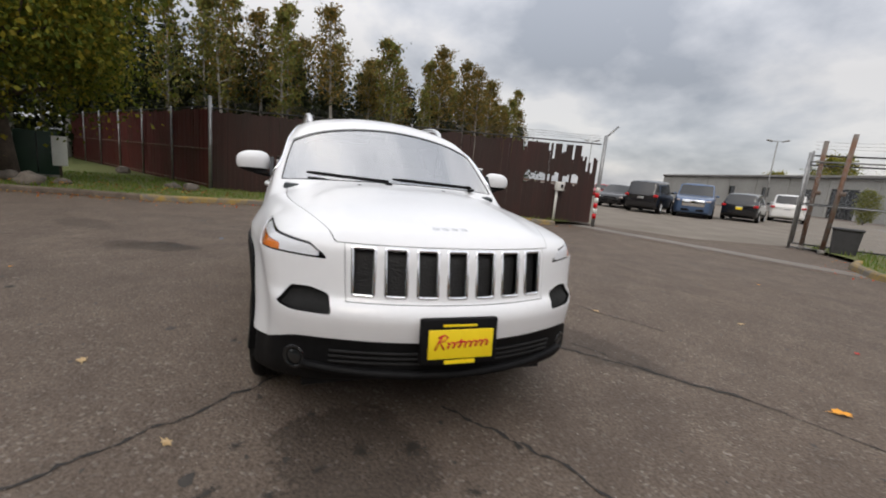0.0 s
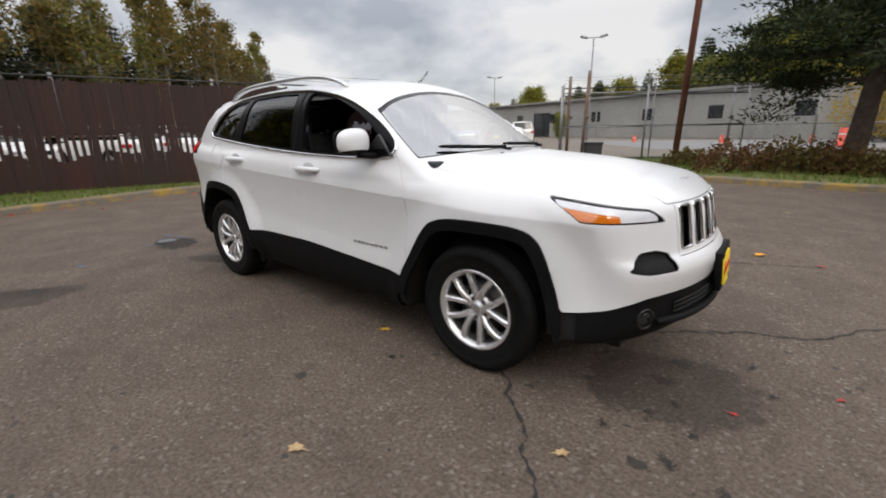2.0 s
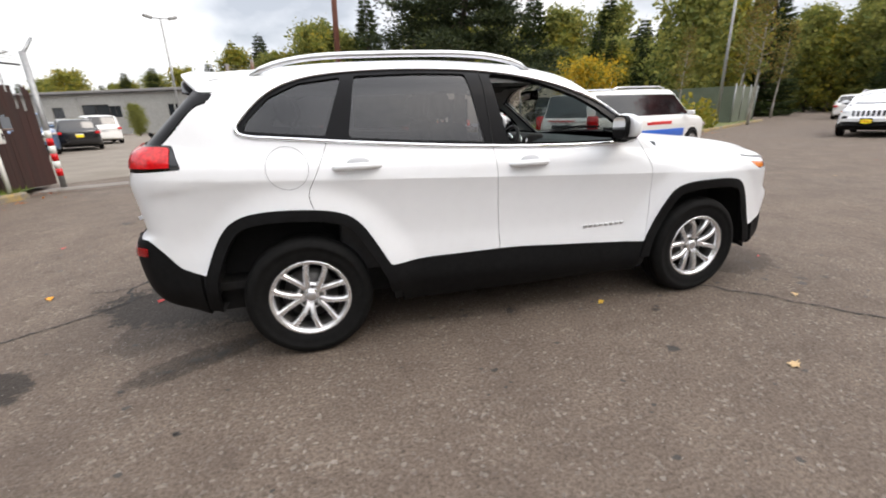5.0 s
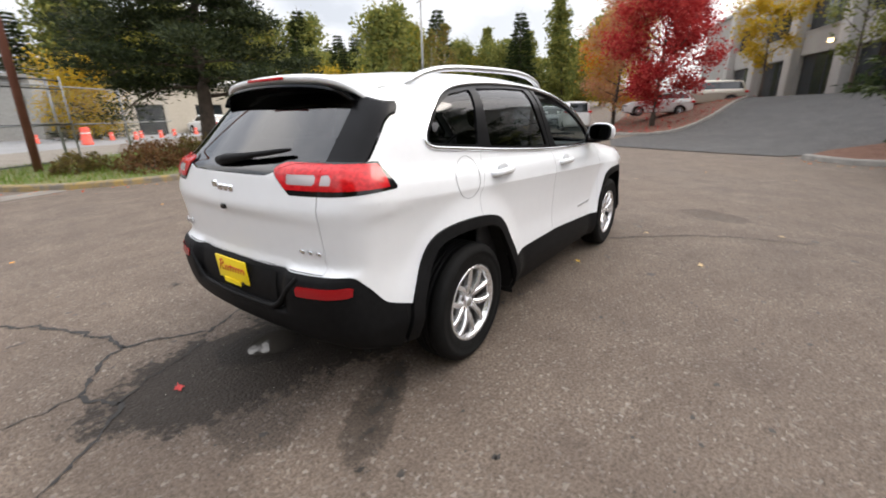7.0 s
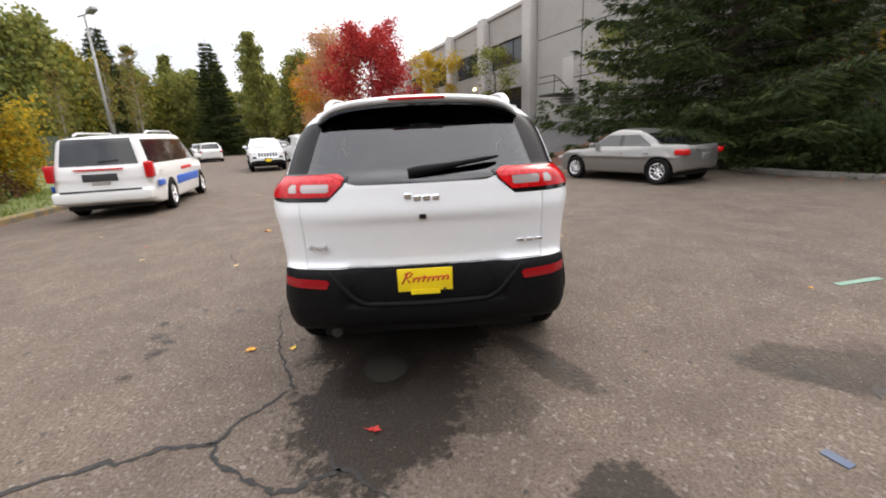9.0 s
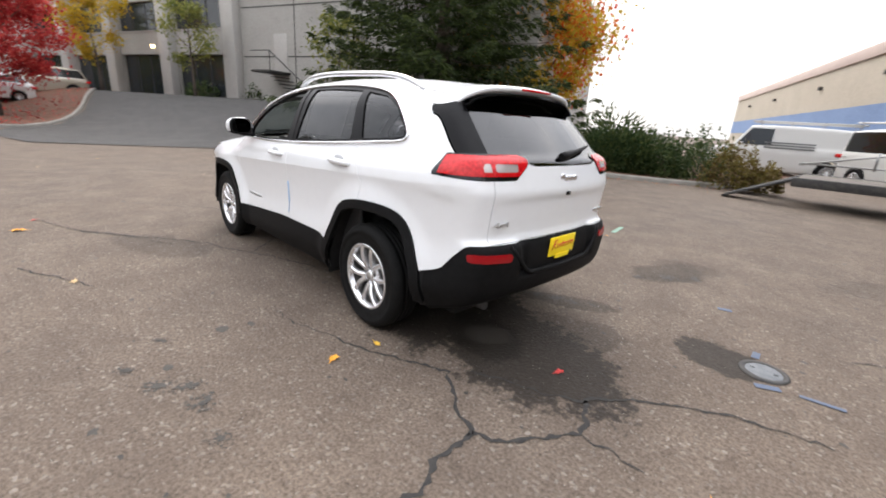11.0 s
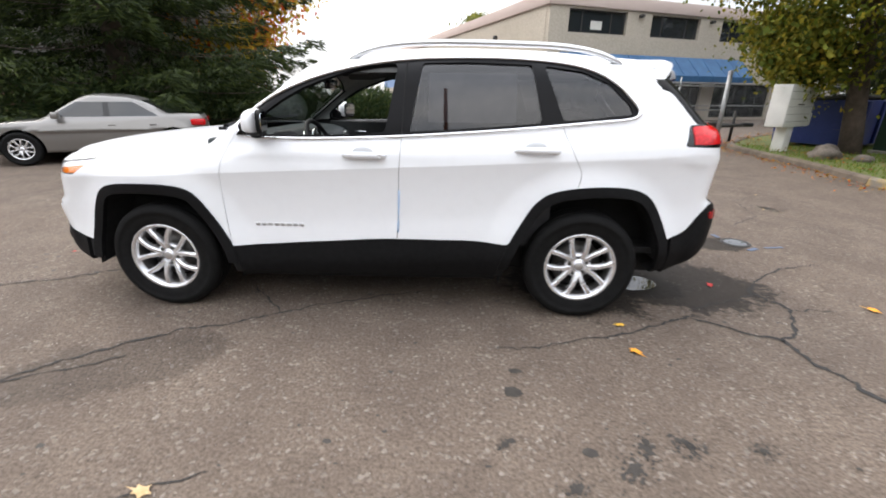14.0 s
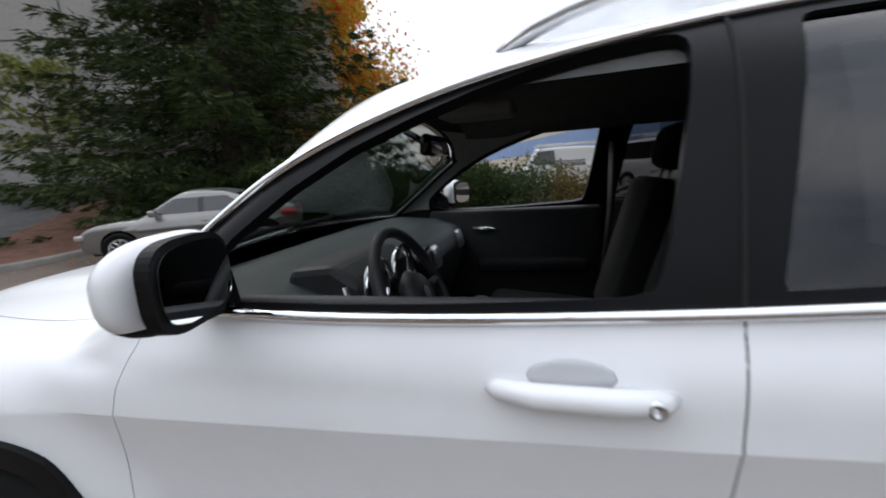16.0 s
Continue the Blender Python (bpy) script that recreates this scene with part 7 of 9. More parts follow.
for x in (5.5, 10.6):
    part("wall_camera", box(x, x + 0.2, 0.0, 0.25, 5.30, 5.45, 0.02), DARK_METAL, shop)
for y in (-6, -14, -24, -33):
    part("wall_light", box(-0.22, -0.02, y, y + 0.25, 4.6, 4.8, 0.02), DARK_METAL, shop)

# long white works building beyond the yard
FW_A, FW_B = (-66.0, 73.0), (6.0, 45.5)
fw_len = math.hypot(FW_B[0] - FW_A[0], FW_B[1] - FW_A[1])
works = thing("works_building", pose(FW_A[0], FW_A[1], 0, 0, 0, math.degrees(math.atan2(FW_B[1] - FW_A[1], FW_B[0] - FW_A[0]))), "long low weathered white works building with small dark windows", "building")
opens = [(x, x + 1.5, 1.9, 3.2) for x in np.arange(7, 74, 7.4)] + [(40.5, 44.0, 0.0, 3.4)]
quad_wall("wall", works, fw_len, 4.7, 0.3, opens, WHITE_WALL)
for o in opens:
    window_unit(works, o[0], o[1], o[2], o[3], 0.12, [(o[0] + o[1]) / 2], DARK_METAL, o[2] > 1)
part("roof", box(-0.3, fw_len + 0.3, -0.25, 24, 4.7, 4.95, 0.02), ROOF_GREY, works)
part("end_wall", box(-0.3, 0.0, 0.0, 24, 0, 4.7), WHITE_WALL, works)
part("end_wall", box(fw_len, fw_len + 0.3, 0.0, 24, 0, 4.7), WHITE_WALL, works)
part("back_wall", box(0, fw_len, 23.7, 24, 0, 4.7), WHITE_WALL, works)
for x in np.arange(3.5, fw_len, 6.1):
    part("wall_rib", box(x - 0.08, x + 0.08, -0.10, 0.0, 0, 4.7), WHITE_WALL, works)
part("gutter", tube([(0, -0.3, 4.6), (fw_len, -0.3, 4.6)], 0.08, 6), DARK_METAL, works)

# low tan store on the far side of the lot
store = thing("low_store", pose(9.9, 42.0, 0, 0, 0, 7), "low tan store with dark garage openings and a flat roof", "building")
STORE_OPEN = [(2.2, 4.6, 0.0, 2.6), (7.6, 10.4, 0.0, 2.6), (13.3, 16.0, 0.0, 2.6), (19.2, 20.2, 0.0, 2.1)]
quad_wall("wall", store, 24.3, 4.3, 0.3, STORE_OPEN, TAN_WALL)
for x0, x1, z0, z1 in STORE_OPEN:
    part("garage_door", box(x0, x1, 0.16, 0.22, z0, z1), WIN_DARK, store)
    part("door_frame", join(box(x0, x0 + 0.08, 0.05, 0.155, z0, z1), box(x1 - 0.08, x1, 0.05, 0.155, z0, z1), box(x0, x1, 0.05, 0.155, z1 - 0.1, z1)), DARK_METAL, store)
part("roof", box(-0.3, 24.6, -0.25, 12, 4.3, 4.5, 0.02), ROOF_GREY, store)
part("end_wall", box(-0.3, 0, 0, 12, 0, 4.3), TAN_WALL, store)
part("end_wall", box(24.3, 24.6, 0, 12, 0, 4.3), TAN_WALL, store)
part("back_wall", box(0, 24.3, 11.7, 12, 0, 4.3), TAN_WALL, store)
part("roof_hatch", box(12.0, 14.6, 2.0, 4.0, 4.5, 5.1, 0.04), WHITE_PAINT, store)

# tall post with a cross rail at the corner of the verge
tp_ = thing("sign_post", pose(5.83, 11.49, 0.05), "slim grey steel post with a cross rail in the verge", "post")
part("shaft", tube([(0, 0, -0.1), (0, 0, 2.72)], 0.05, 10), GALV, tp_)
part("cross_rail", tube([(-0.95, 0.25, 2.66), (0.55, -0.15, 2.66)], 0.022, 8), GALV, tp_)
part("cap", lathe([(0, 2.77), (0.04, 2.755), (0.055, 2.72)], 10, "z"), GALV, tp_)

# screened dumpster pen beside the lane
pen = thing("dumpster_pen", pose(27.5, 21.0, 0, 0, 0, 29), "green mesh-screened dumpster pen beside the lane", "pen")
part("screen", box(-3.2, 3.2, -0.03, 0.03, 0.05, 2.35), GREEN_MESH, pen)
part("screen", box(-3.2, -3.14, 0.0, 4.0, 0.05, 2.35), GREEN_MESH, pen)
part("screen", box(3.14, 3.2, 0.0, 4.0, 0.05, 2.35), GREEN_MESH, pen)
for x in (-3.2, -1.07, 1.07, 3.2):
    part("post", tube([(x, -0.04, 0), (x, -0.04, 2.5)], 0.04, 8), GALV, pen)

# orange drums standing in the far lot
drum = thing("traffic_drum", pose(5.0, 30.0, 0.012), "orange traffic drum with white bands on the far lot", "traffic drum", "orange drums")
part("body", lathe([(0.0, 1.0), (0.20, 1.0), (0.23, 0.94), (0.26, 0.1), (0.30, 0.08), (0.30, 0.0), (0, 0)], 16, "z"), ORANGE, drum)
part("band", lathe([(0.247, 0.70), (0.250, 0.63)], 16, "z"), WHITE_PAINT, drum)
for k, (x, y) in enumerate(((5.6, 33.0), (6.0, 33.6), (7.6, 34.6), (8.6, 33.2), (9.9, 36.0), (10.8, 34.8), (12.4, 36.4), (3.9, 36.0), (-1.2, 35.2), (14.6, 37.5), (-7.5, 36.0))):
    copy_thing(drum, pose(x, y, 0.012, 0, 0, 40 * k) @ Matrix.Scale(0.54, 4))

# ---------- other vehicles ----------
def vehicle(name, m, label, category, L, W, H, hood_z, hood_l, deck_z, deck_l, rake_f, rake_r, paint, wheel_r, axle_f, axle_r, group="", clad=None, box_nose=0.25, h=0.055, sides=True, roof_drop=0.06, belt=None, tint=FAR_GLASS, c_post=0.14, tails=None, arc=0.05):
    """A car from a few lengths: nose at +x, middle at x = 0. hood and deck: their height and length; rake: how far the screens lean."""
    xf, xr = L / 2, -L / 2
    belt = belt or max(hood_z, deck_z) + 0.02
    w2 = W / 2
    cowl, back = xf - hood_l, xr + deck_l
    top_lo = spline([(xr, deck_z - 0.06), (xr + 0.15, deck_z - 0.01), (back, deck_z + 0.01), ((cowl + back) / 2, belt), (cowl, hood_z + 0.02), (xf - hood_l * 0.4, hood_z - 0.03), (xf - 0.18, hood_z - 0.12), (xf, hood_z - 0.26)])
    bottom = spline([(xr, 0.36), (xr + 0.5, 0.24), (xf - 0.5, 0.22), (xf, 0.30)])
    plan = spline([(xr, w2 * 0.80), (xr + 0.4, w2 * 0.95), (0, w2), (xf - 0.7, w2 * 0.96), (xf, w2 * 0.76)])

    def lower(x, a, z):
        side = a - (plan(x) - 0.05 * step(0.75, 1.1, z / belt) - 0.03 * (1 - step(0.2, 0.5, z)))
        f = smax(side, z - top_lo(x), 0.10)
        f = smax(f, x - (xf - box_nose * 0.5 * a * a - 0.04 * np.abs(z - 0.55)), 0.09)
        f = smax(f, (xr + 0.16 * a * a + 0.05 * np.abs(z - 0.65)) - x, 0.09)
        return smax(f, bottom(x) - z, 0.05)

    def cabin(x, a, z):
        t = (z - belt) / max(H - belt, 0.1)
        side = a - (plan(x) - 0.07 - (0.19 if H < 1.85 else 0.10) * t)
        f = smax(side, z - (H - roof_drop * ((x - 0.1) / (L * 0.35)) ** 2 - 0.06 * (a / w2) ** 2), 0.10)
        f = smax(f, (x - (cowl + 0.05 - rake_f * t - 0.14 * a * a)) * 0.75, arc)
        f = smax(f, ((back - 0.05 + rake_r * t + 0.10 * a * a) - x) * 0.8, arc + 0.01)
        return smax(f, belt - 0.25 - z, 0.02)

    def body(x, y, z):
        a = np.sqrt(y * y + 1e-6)
        return -smax(-lower(x, a, z), -cabin(x, a, z), 0.04)

    v, q = surface(body, (xr - 0.15, -3 * h, 0.08), (xf + 0.15, w2 + 0.12, H + 0.12), h, 5)
    hs = Skin(v, np.concatenate([q[:, [0, 1, 2]], q[:, [0, 2, 3]]])).keep(lambda x, y, z: y)
    r_arch = lambda x, z: np.minimum(np.hypot(x - axle_f, z - wheel_r), np.hypot(x - axle_r, z - wheel_r))
    hs = hs.drop(lambda x, y, z: wheel_r * 1.16 - r_arch(x, z))
    car_ob = thing(name, m, label, category, group)

    def tt(z):
        return (z - belt) / max(H - belt, 0.1)

    def side_glass(x, y, z):
        t = tt(z)
        a = np.abs(y)
        ins = np.minimum(np.minimum(z - belt - 0.015, H - 0.16 - z), np.minimum((cowl - 0.10 - rake_f * t) - x, x - (back + c_post + rake_r * t)))
        on = a - (plan(x) - 0.07 - (0.19 if H < 1.85 else 0.10) * t - 0.045)
        return np.minimum(ins, on)

    def screen(x, y, z):
        t, a = tt(z), np.abs(y)
        return np.minimum(np.minimum(z - belt - 0.02, H - 0.10 - z), np.minimum(x - (cowl - rake_f * t - 0.14 * a * a - 0.05), (plan(x) - 0.07 - (0.19 if H < 1.85 else 0.10) * t - 0.06) - a))

    def rear(x, y, z):
        t, a = tt(z), np.abs(y)
        return np.minimum(np.minimum(z - belt - 0.03, H - 0.13 - z), np.minimum((back + rake_r * t + 0.10 * a * a + 0.05) - x, (plan(x) - 0.07 - (0.19 if H < 1.85 else 0.10) * t - 0.07) - a))

    def both(s):
        return s.plus(s.mirrored())

    sg = hs.keep(side_glass)
    hs = hs.drop(side_glass)
    ws = hs.keep(screen)
    hs = hs.drop(screen)
    rg = hs.keep(rear)
    hs = hs.drop(rear)
    put("body", both(hs).mesh("body"), paint, car_ob)
    for s in (sg, sg.mirrored()):
        if sides and len(s.t):
            post_x = (cowl + back) / 2 + 0.05
            cuts = [(-9, post_x - 0.05), (post_x + 0.05, 9)]
            for a0, a1 in cuts:
                g = s.keep(lambda x, y, z: np.minimum(x - a0, a1 - x))
                if len(g.t):
                    put("side_window", g.mesh("side_window"), tint, car_ob)
            p = s.keep(lambda x, y, z: np.minimum(x - (post_x - 0.05), (post_x + 0.05) - x))
            if len(p.t):
                put("door_pillar", p.mesh("door_pillar"), GLOSS_BLACK, car_ob)
        elif len(s.t):
            front_only = s.keep(lambda x, y, z: x - (cowl - rake_f - 0.75))
            put("side_window", front_only.mesh("side_window"), tint, car_ob)
            blank = s.drop(lambda x, y, z: x - (cowl - rake_f - 0.75))
            if len(blank.t):
                put("side_panel", blank.mesh("side_panel"), paint, car_ob)
    if len(ws.t):
        put("windscreen", both(ws).mesh("windscreen"), tint, car_ob)
    if len(rg.t):
        put("rear_window", both(rg).mesh("rear_window"), tint, car_ob)
    sc = wheel_r / TYRE_R
    add_wheels(car_ob, axle_f, axle_r, w2 - 0.035, wheel_r, sc, {(1, 1): 12, (-1, 1): 50, (1, -1): 30, (-1, -1): -20})
    part("underbody", box(xr + 0.25, xf - 0.25, -w2 + 0.22, w2 - 0.22, 0.20, 0.5), LINER, car_ob)
    for sy in (1, -1):
        y = sy * w2 * 0.62
        part("headlamp", box(xf - 0.16 - 0.1 * box_nose, xf - 0.03, min(y - 0.02, y + 0.2 * sy), max(y - 0.02, y + 0.2 * sy), hood_z - 0.30, hood_z - 0.19, 0.03), LAMP_CLEAR, car_ob)
        tz0, tz1, ty = tails or (deck_z - 0.24, deck_z - 0.11, 0.70)
        part("tail_lamp", box(xr + 0.02, xr + 0.30, min(sy * w2 * ty, sy * (w2 * 0.935)), max(sy * w2 * ty, sy * (w2 * 0.935)), tz0, tz1, 0.03), LAMP_RED, car_ob)
        part("mirror", moved(box(-0.06, 0.06, -0.09, 0.09, -0.06, 0.06, 0.03), pose(cowl - 0.28, sy * (w2 + 0.05), belt + 0.05)), paint, car_ob)
        for x in ((cowl + back) / 2 + 0.02, back + 0.42):
            part("door_handle", box(x - 0.09, x + 0.03, min(sy * (w2 - 0.035), sy * (w2 + 0.008)), max(sy * (w2 - 0.035), sy * (w2 + 0.008)), belt - 0.16, belt - 0.125, 0.008), paint, car_ob)
    part("grille", box(xf - 0.10, xf - 0.012, -w2 * 0.42, w2 * 0.42, hood_z - 0.36, hood_z - 0.20, 0.02), GLOSS_BLACK, car_ob)
    part("front_intake", box(xf - 0.12, xf - 0.008, -w2 * 0.55, w2 * 0.55, 0.36, 0.50, 0.02), BLACK_PLASTIC, car_ob)
    part("rear_plate", box(xr + 0.0, xr + 0.05, -0.16, 0.16, deck_z - 0.36, deck_z - 0.22, 0.005), SATIN, car_ob)
    return car_ob


SILVER = car_paint("silver_beige_paint", (0.23, 0.222, 0.21), 0.55, 0.30)
BLACK_CAR = car_paint("black_paint", (0.012, 0.012, 0.014), 0.0, 0.2)
BLUE_CAR = car_paint("steel_blue_paint", (0.07, 0.12, 0.22), 0.3, 0.3)
TAN_CAR = car_paint("champagne_paint", (0.50, 0.46, 0.38), 0.4, 0.32)
GREY_CAR = car_paint("grey_paint", (0.16, 0.165, 0.17), 0.4, 0.3)
RED_CAR = car_paint("red_paint", (0.30, 0.02, 0.02), 0.1, 0.3)


def on_land(x, y, turn, lift=0.0):
    return pose(x, y, float(ground_z(x, y)) + lift, 0, 0, turn)


vehicle("sedan", on_land(7.02, -5.60, 28), "silver-beige four-door sedan parked by the junipers", "car", 3.92, 1.70, 1.31, 0.80, 1.16, 0.92, 0.58, 0.74, 0.70, SILVER, 0.305, 1.17, -1.32, belt=0.86, roof_drop=0.13, h=0.036, c_post=0.24, arc=0.16)
mini = vehicle("minivan", on_land(7.02, 7.2, 15.7), "white minivan with a blue side stripe parked by the kerb", "van", 5.14, 1.95, 1.75, 1.02, 0.98, 1.06, 0.12, 0.85, 0.14, PAINT_VAN, 0.335, 1.62, -1.46, belt=1.06, h=0.045, tails=(0.80, 1.13, 0.80))
BLUE_STRIPE = plain("blue_vinyl", (0.03, 0.13, 0.55), 0.35)
for sy in (1, -1):
    y0, y1 = sorted((sy * 0.966, sy * 0.980))
    part("side_stripe", box(-1.0, 1.15, y0, y1, 0.52, 0.72, 0.004), BLUE_STRIPE, mini)
    part("side_stripe", box(-2.32, -1.9, min(sy * 0.93, sy * 0.955), max(sy * 0.93, sy * 0.955), 0.60, 0.72, 0.004), BLUE_STRIPE, mini)
    part("red_lettering_bar", box(-0.5, 0.55, y0, y1, 0.84, 0.92, 0.004), RED_INK, mini)
    part("roof_rail", tube([(-1.6, sy * 0.66, 1.70), (-1.4, sy * 0.66, 1.76), (0.3, sy * 0.66, 1.79), (0.5, sy * 0.66, 1.74)], 0.022, 6), SATIN, mini)
part("rear_wiper", tube([(-2.50, 0.0, 1.16), (-2.49, -0.35, 1.19)], 0.012, 6), GLOSS_BLACK, mini)
part("plate_recess", box(-2.575, -2.53, -0.30, 0.30, 0.78, 0.93, 0.01), SEAM, mini)
part("gate_lettering_bar", box(-2.578, -2.54, -0.42, 0.42, 1.00, 1.03, 0.004), RED_INK, mini)
part("bumper_step", box(-2.64, -2.30, -0.86, 0.86, 0.36, 0.60, 0.05), PAINT_VAN, mini)
part("bumper_gap", box(-2.645, -2.60, -0.70, 0.70, 0.585, 0.615, 0.006), SEAM, mini)

# a second white SUV of the same kind stands farther up the lane
twin = copy_thing(suv, pose(19.4, 8.55, 0, 0, 0, 203))
tagged(twin, "white compact SUV with a yellow front plate up the lane", "car")

vehicle("panel_van", on_land(25.9, 8.3, 27), "boxy white panel van with its back to the lane", "van", 4.4, 1.75, 1.85, 1.05, 1.0, 1.35, 0.08, 0.7, 0.06, PAINT_VAN, 0.31, 1.35, -1.30, belt=1.12, sides=False)
vehicle("wagon", pose(33.0, 1.4, 1.30, 0, 0, 108), "champagne SUV parked on the upper lot", "car", 4.6, 1.82, 1.72, 1.02, 1.2, 1.08, 0.15, 0.75, 0.30, TAN_CAR, 0.36, 1.35, -1.30, belt=1.08)
vehicle("hatchback", pose(29.6, 3.9, 0.80, 0, 0, 112), "white car parked behind the mulch island", "car", 4.3, 1.75, 1.5, 0.92, 1.1, 1.0, 0.2, 0.7, 0.4, PAINT_VAN, 0.32, 1.28, -1.25)
LOT = [("pickup", -14.9, 21.8, -52, BLUE_CAR, "steel-blue pickup with a wide grille in the yard", 5.6, 2.0, 1.9, 1.18, 1.35, 1.15, 1.9),
       ("boxy_suv", -15.9, 19.4, 120, BLACK_CAR, "black boxy SUV in the yard", 4.3, 1.85, 1.85, 1.12, 1.3, 1.15, 0.1),
       ("estate_car", -14.0, 24.8, 118, BLACK_CAR, "black car with its back to the gate in the yard", 4.7, 1.85, 1.62, 1.0, 1.2, 1.06, 0.2),
       ("sports_utility", -15.7, 31.5, 120, PAINT_VAN, "white SUV behind a black car in the yard", 4.9, 1.95, 1.85, 1.12, 1.3, 1.15, 0.12),
       ("saloon", -19.0, 19.8, -55, BLACK_CAR, "black saloon in the yard row", 4.7, 1.82, 1.46, 0.9, 1.25, 0.98, 0.7),
       ("saloon", -27.8, 27.5, -60, GREY_CAR, "dark grey saloon in the yard row", 4.7, 1.82, 1.46, 0.9, 1.25, 0.98, 0.7),
       ("hatchback", -18.4, 31.5, 118, GREY_CAR, "grey hatchback in the yard row", 4.2, 1.75, 1.5, 0.92, 1.1, 1.0, 0.2),
       ("hatchback", -33.0, 30.0, -60, RED_CAR, "dark red hatchback in the yard row", 4.2, 1.75, 1.5, 0.92, 1.1, 1.0, 0.2)]
for nm, x, y, turn, pt, lab, L, W, H, hz, hl, dz, dl in LOT:
    bodyv = vehicle(nm, on_land(x, y, turn, 0.006), lab, "car", L, W, H, hz, hl, dz, dl, 0.55, 0.25 if dl < 0.5 else 0.35, pt, 0.37 if H > 1.7 else 0.32, L * 0.29, -L * 0.29, "cars in the yard", h=0.075)
    if nm == "pickup":
        part("wide_grille", box(L / 2 - 0.08, L / 2 + 0.01, -0.55, 0.55, 0.62, 0.98, 0.03), CHROME, bodyv)
    if nm == "estate_car":
        part("yellow_plate", box(-L / 2 - 0.01, -L / 2 + 0.03, -0.15, 0.15, 0.66, 0.80, 0.004), YELLOW, bodyv)

# far cars along the lane: built once a kind and copied
behind = vehicle("sports_utility", on_land(-18.6, 2.6, 200, 0.006), "white SUV seen through the gaps of the slatted fence", "car", 4.6, 1.85, 1.68, 1.0, 1.2, 1.06, 0.2, 0.6, 0.25, PAINT_VAN, 0.36, 1.33, -1.33, "cars in the yard", h=0.075)
for x, y, turn in ((-20.0, 5.4, 20), (-19.2, 8.2, 205), (-19.6, -0.4, 20)):
    copy_thing(behind, on_land(x, y, turn, 0.006))
farcar = vehicle("parked_car", on_land(29.5, 11.2, 207), "parked car far up the lane", "car", 4.6, 1.82, 1.5, 0.92, 1.2, 1.0, 0.55, 0.65, 0.45, GREY_CAR, 0.32, 1.33, -1.3, "cars up the lane", h=0.085)
farwhite = vehicle("parked_car", on_land(33.0, 12.9, 207), "white parked car far up the lane", "car", 4.7, 1.85, 1.65, 1.0, 1.2, 1.05, 0.25, 0.65, 0.3, PAINT_VAN, 0.34, 1.35, -1.33, "cars up the lane", h=0.085)
copy_thing(farcar, on_land(22.6, 41.2, 95))
copy_thing(farwhite, on_land(27.5, 35.5, 150))
copy_thing(farwhite, on_land(17.2, 40.2, 100))
for k in range(9):
    u = 40 + 5.2 * k
    v = 0.6 + 0.25 * (k % 3)
    x, y = u * ROAD[0] + v * RIGHT[0], u * ROAD[1] + v * RIGHT[1]
    copy_thing((farcar, farwhite)[(k * 7 + 1) % 3 % 2], on_land(x, y, 29 + (180 if k % 2 else 0)))
for k in range(6):
    u = 44 + 5.6 * k
    v = -9.6 - 0.3 * (k % 2)
    x, y = u * ROAD[0] + v * RIGHT[0], u * ROAD[1] + v * RIGHT[1]
    copy_thing(farwhite if k % 3 else farcar, on_land(x, y, 209))

OLD_WHITE = car_paint("aged_white_paint", (0.54, 0.54, 0.52), 0.0, 0.45)
# old white work vans by the shop
for x, y, turn, lab in ((-4.6, -16.6, 132, "old white passenger van parked nose out by the shop"), (-0.3, -20.4, 8, "old white ladder van with grey lettering beside the weeds")):
    v = vehicle("work_van", on_land(x, y, turn), lab, "van", 5.3, 2.0, 2.05, 1.12, 0.95, 1.25, 0.08, 0.55, 0.05, OLD_WHITE, 0.36, 1.70, -1.55, "work vans", belt=1.22, sides=x < -2)
    for sy in (1, -1):
        part("roof_rack_rail", tube([(-2.3, sy * 0.75, 2.17), (1.2, sy * 0.75, 2.17)], 0.034, 6), OLD_WHITE, v)
    for q in range(4):
        part("rack_bar", tube([(-2.1 + 1.0 * q, -0.8, 2.19), (-2.1 + 1.0 * q, 0.8, 2.19)], 0.018, 6), GALV, v)
        for sy in (1, -1):
            part("rack_leg", tube([(-2.1 + 1.0 * q, sy * 0.75, 1.95), (-2.1 + 1.0 * q, sy * 0.75, 2.17)], 0.015, 5), GALV, v)
    for z in (1.02, 1.12, 1.22) if x > -2 else ():
        part("lettering_bar", box(-1.0, 0.62, 0.985, 1.000, z + 0.12, z + 0.17), GREY_CAR, v)

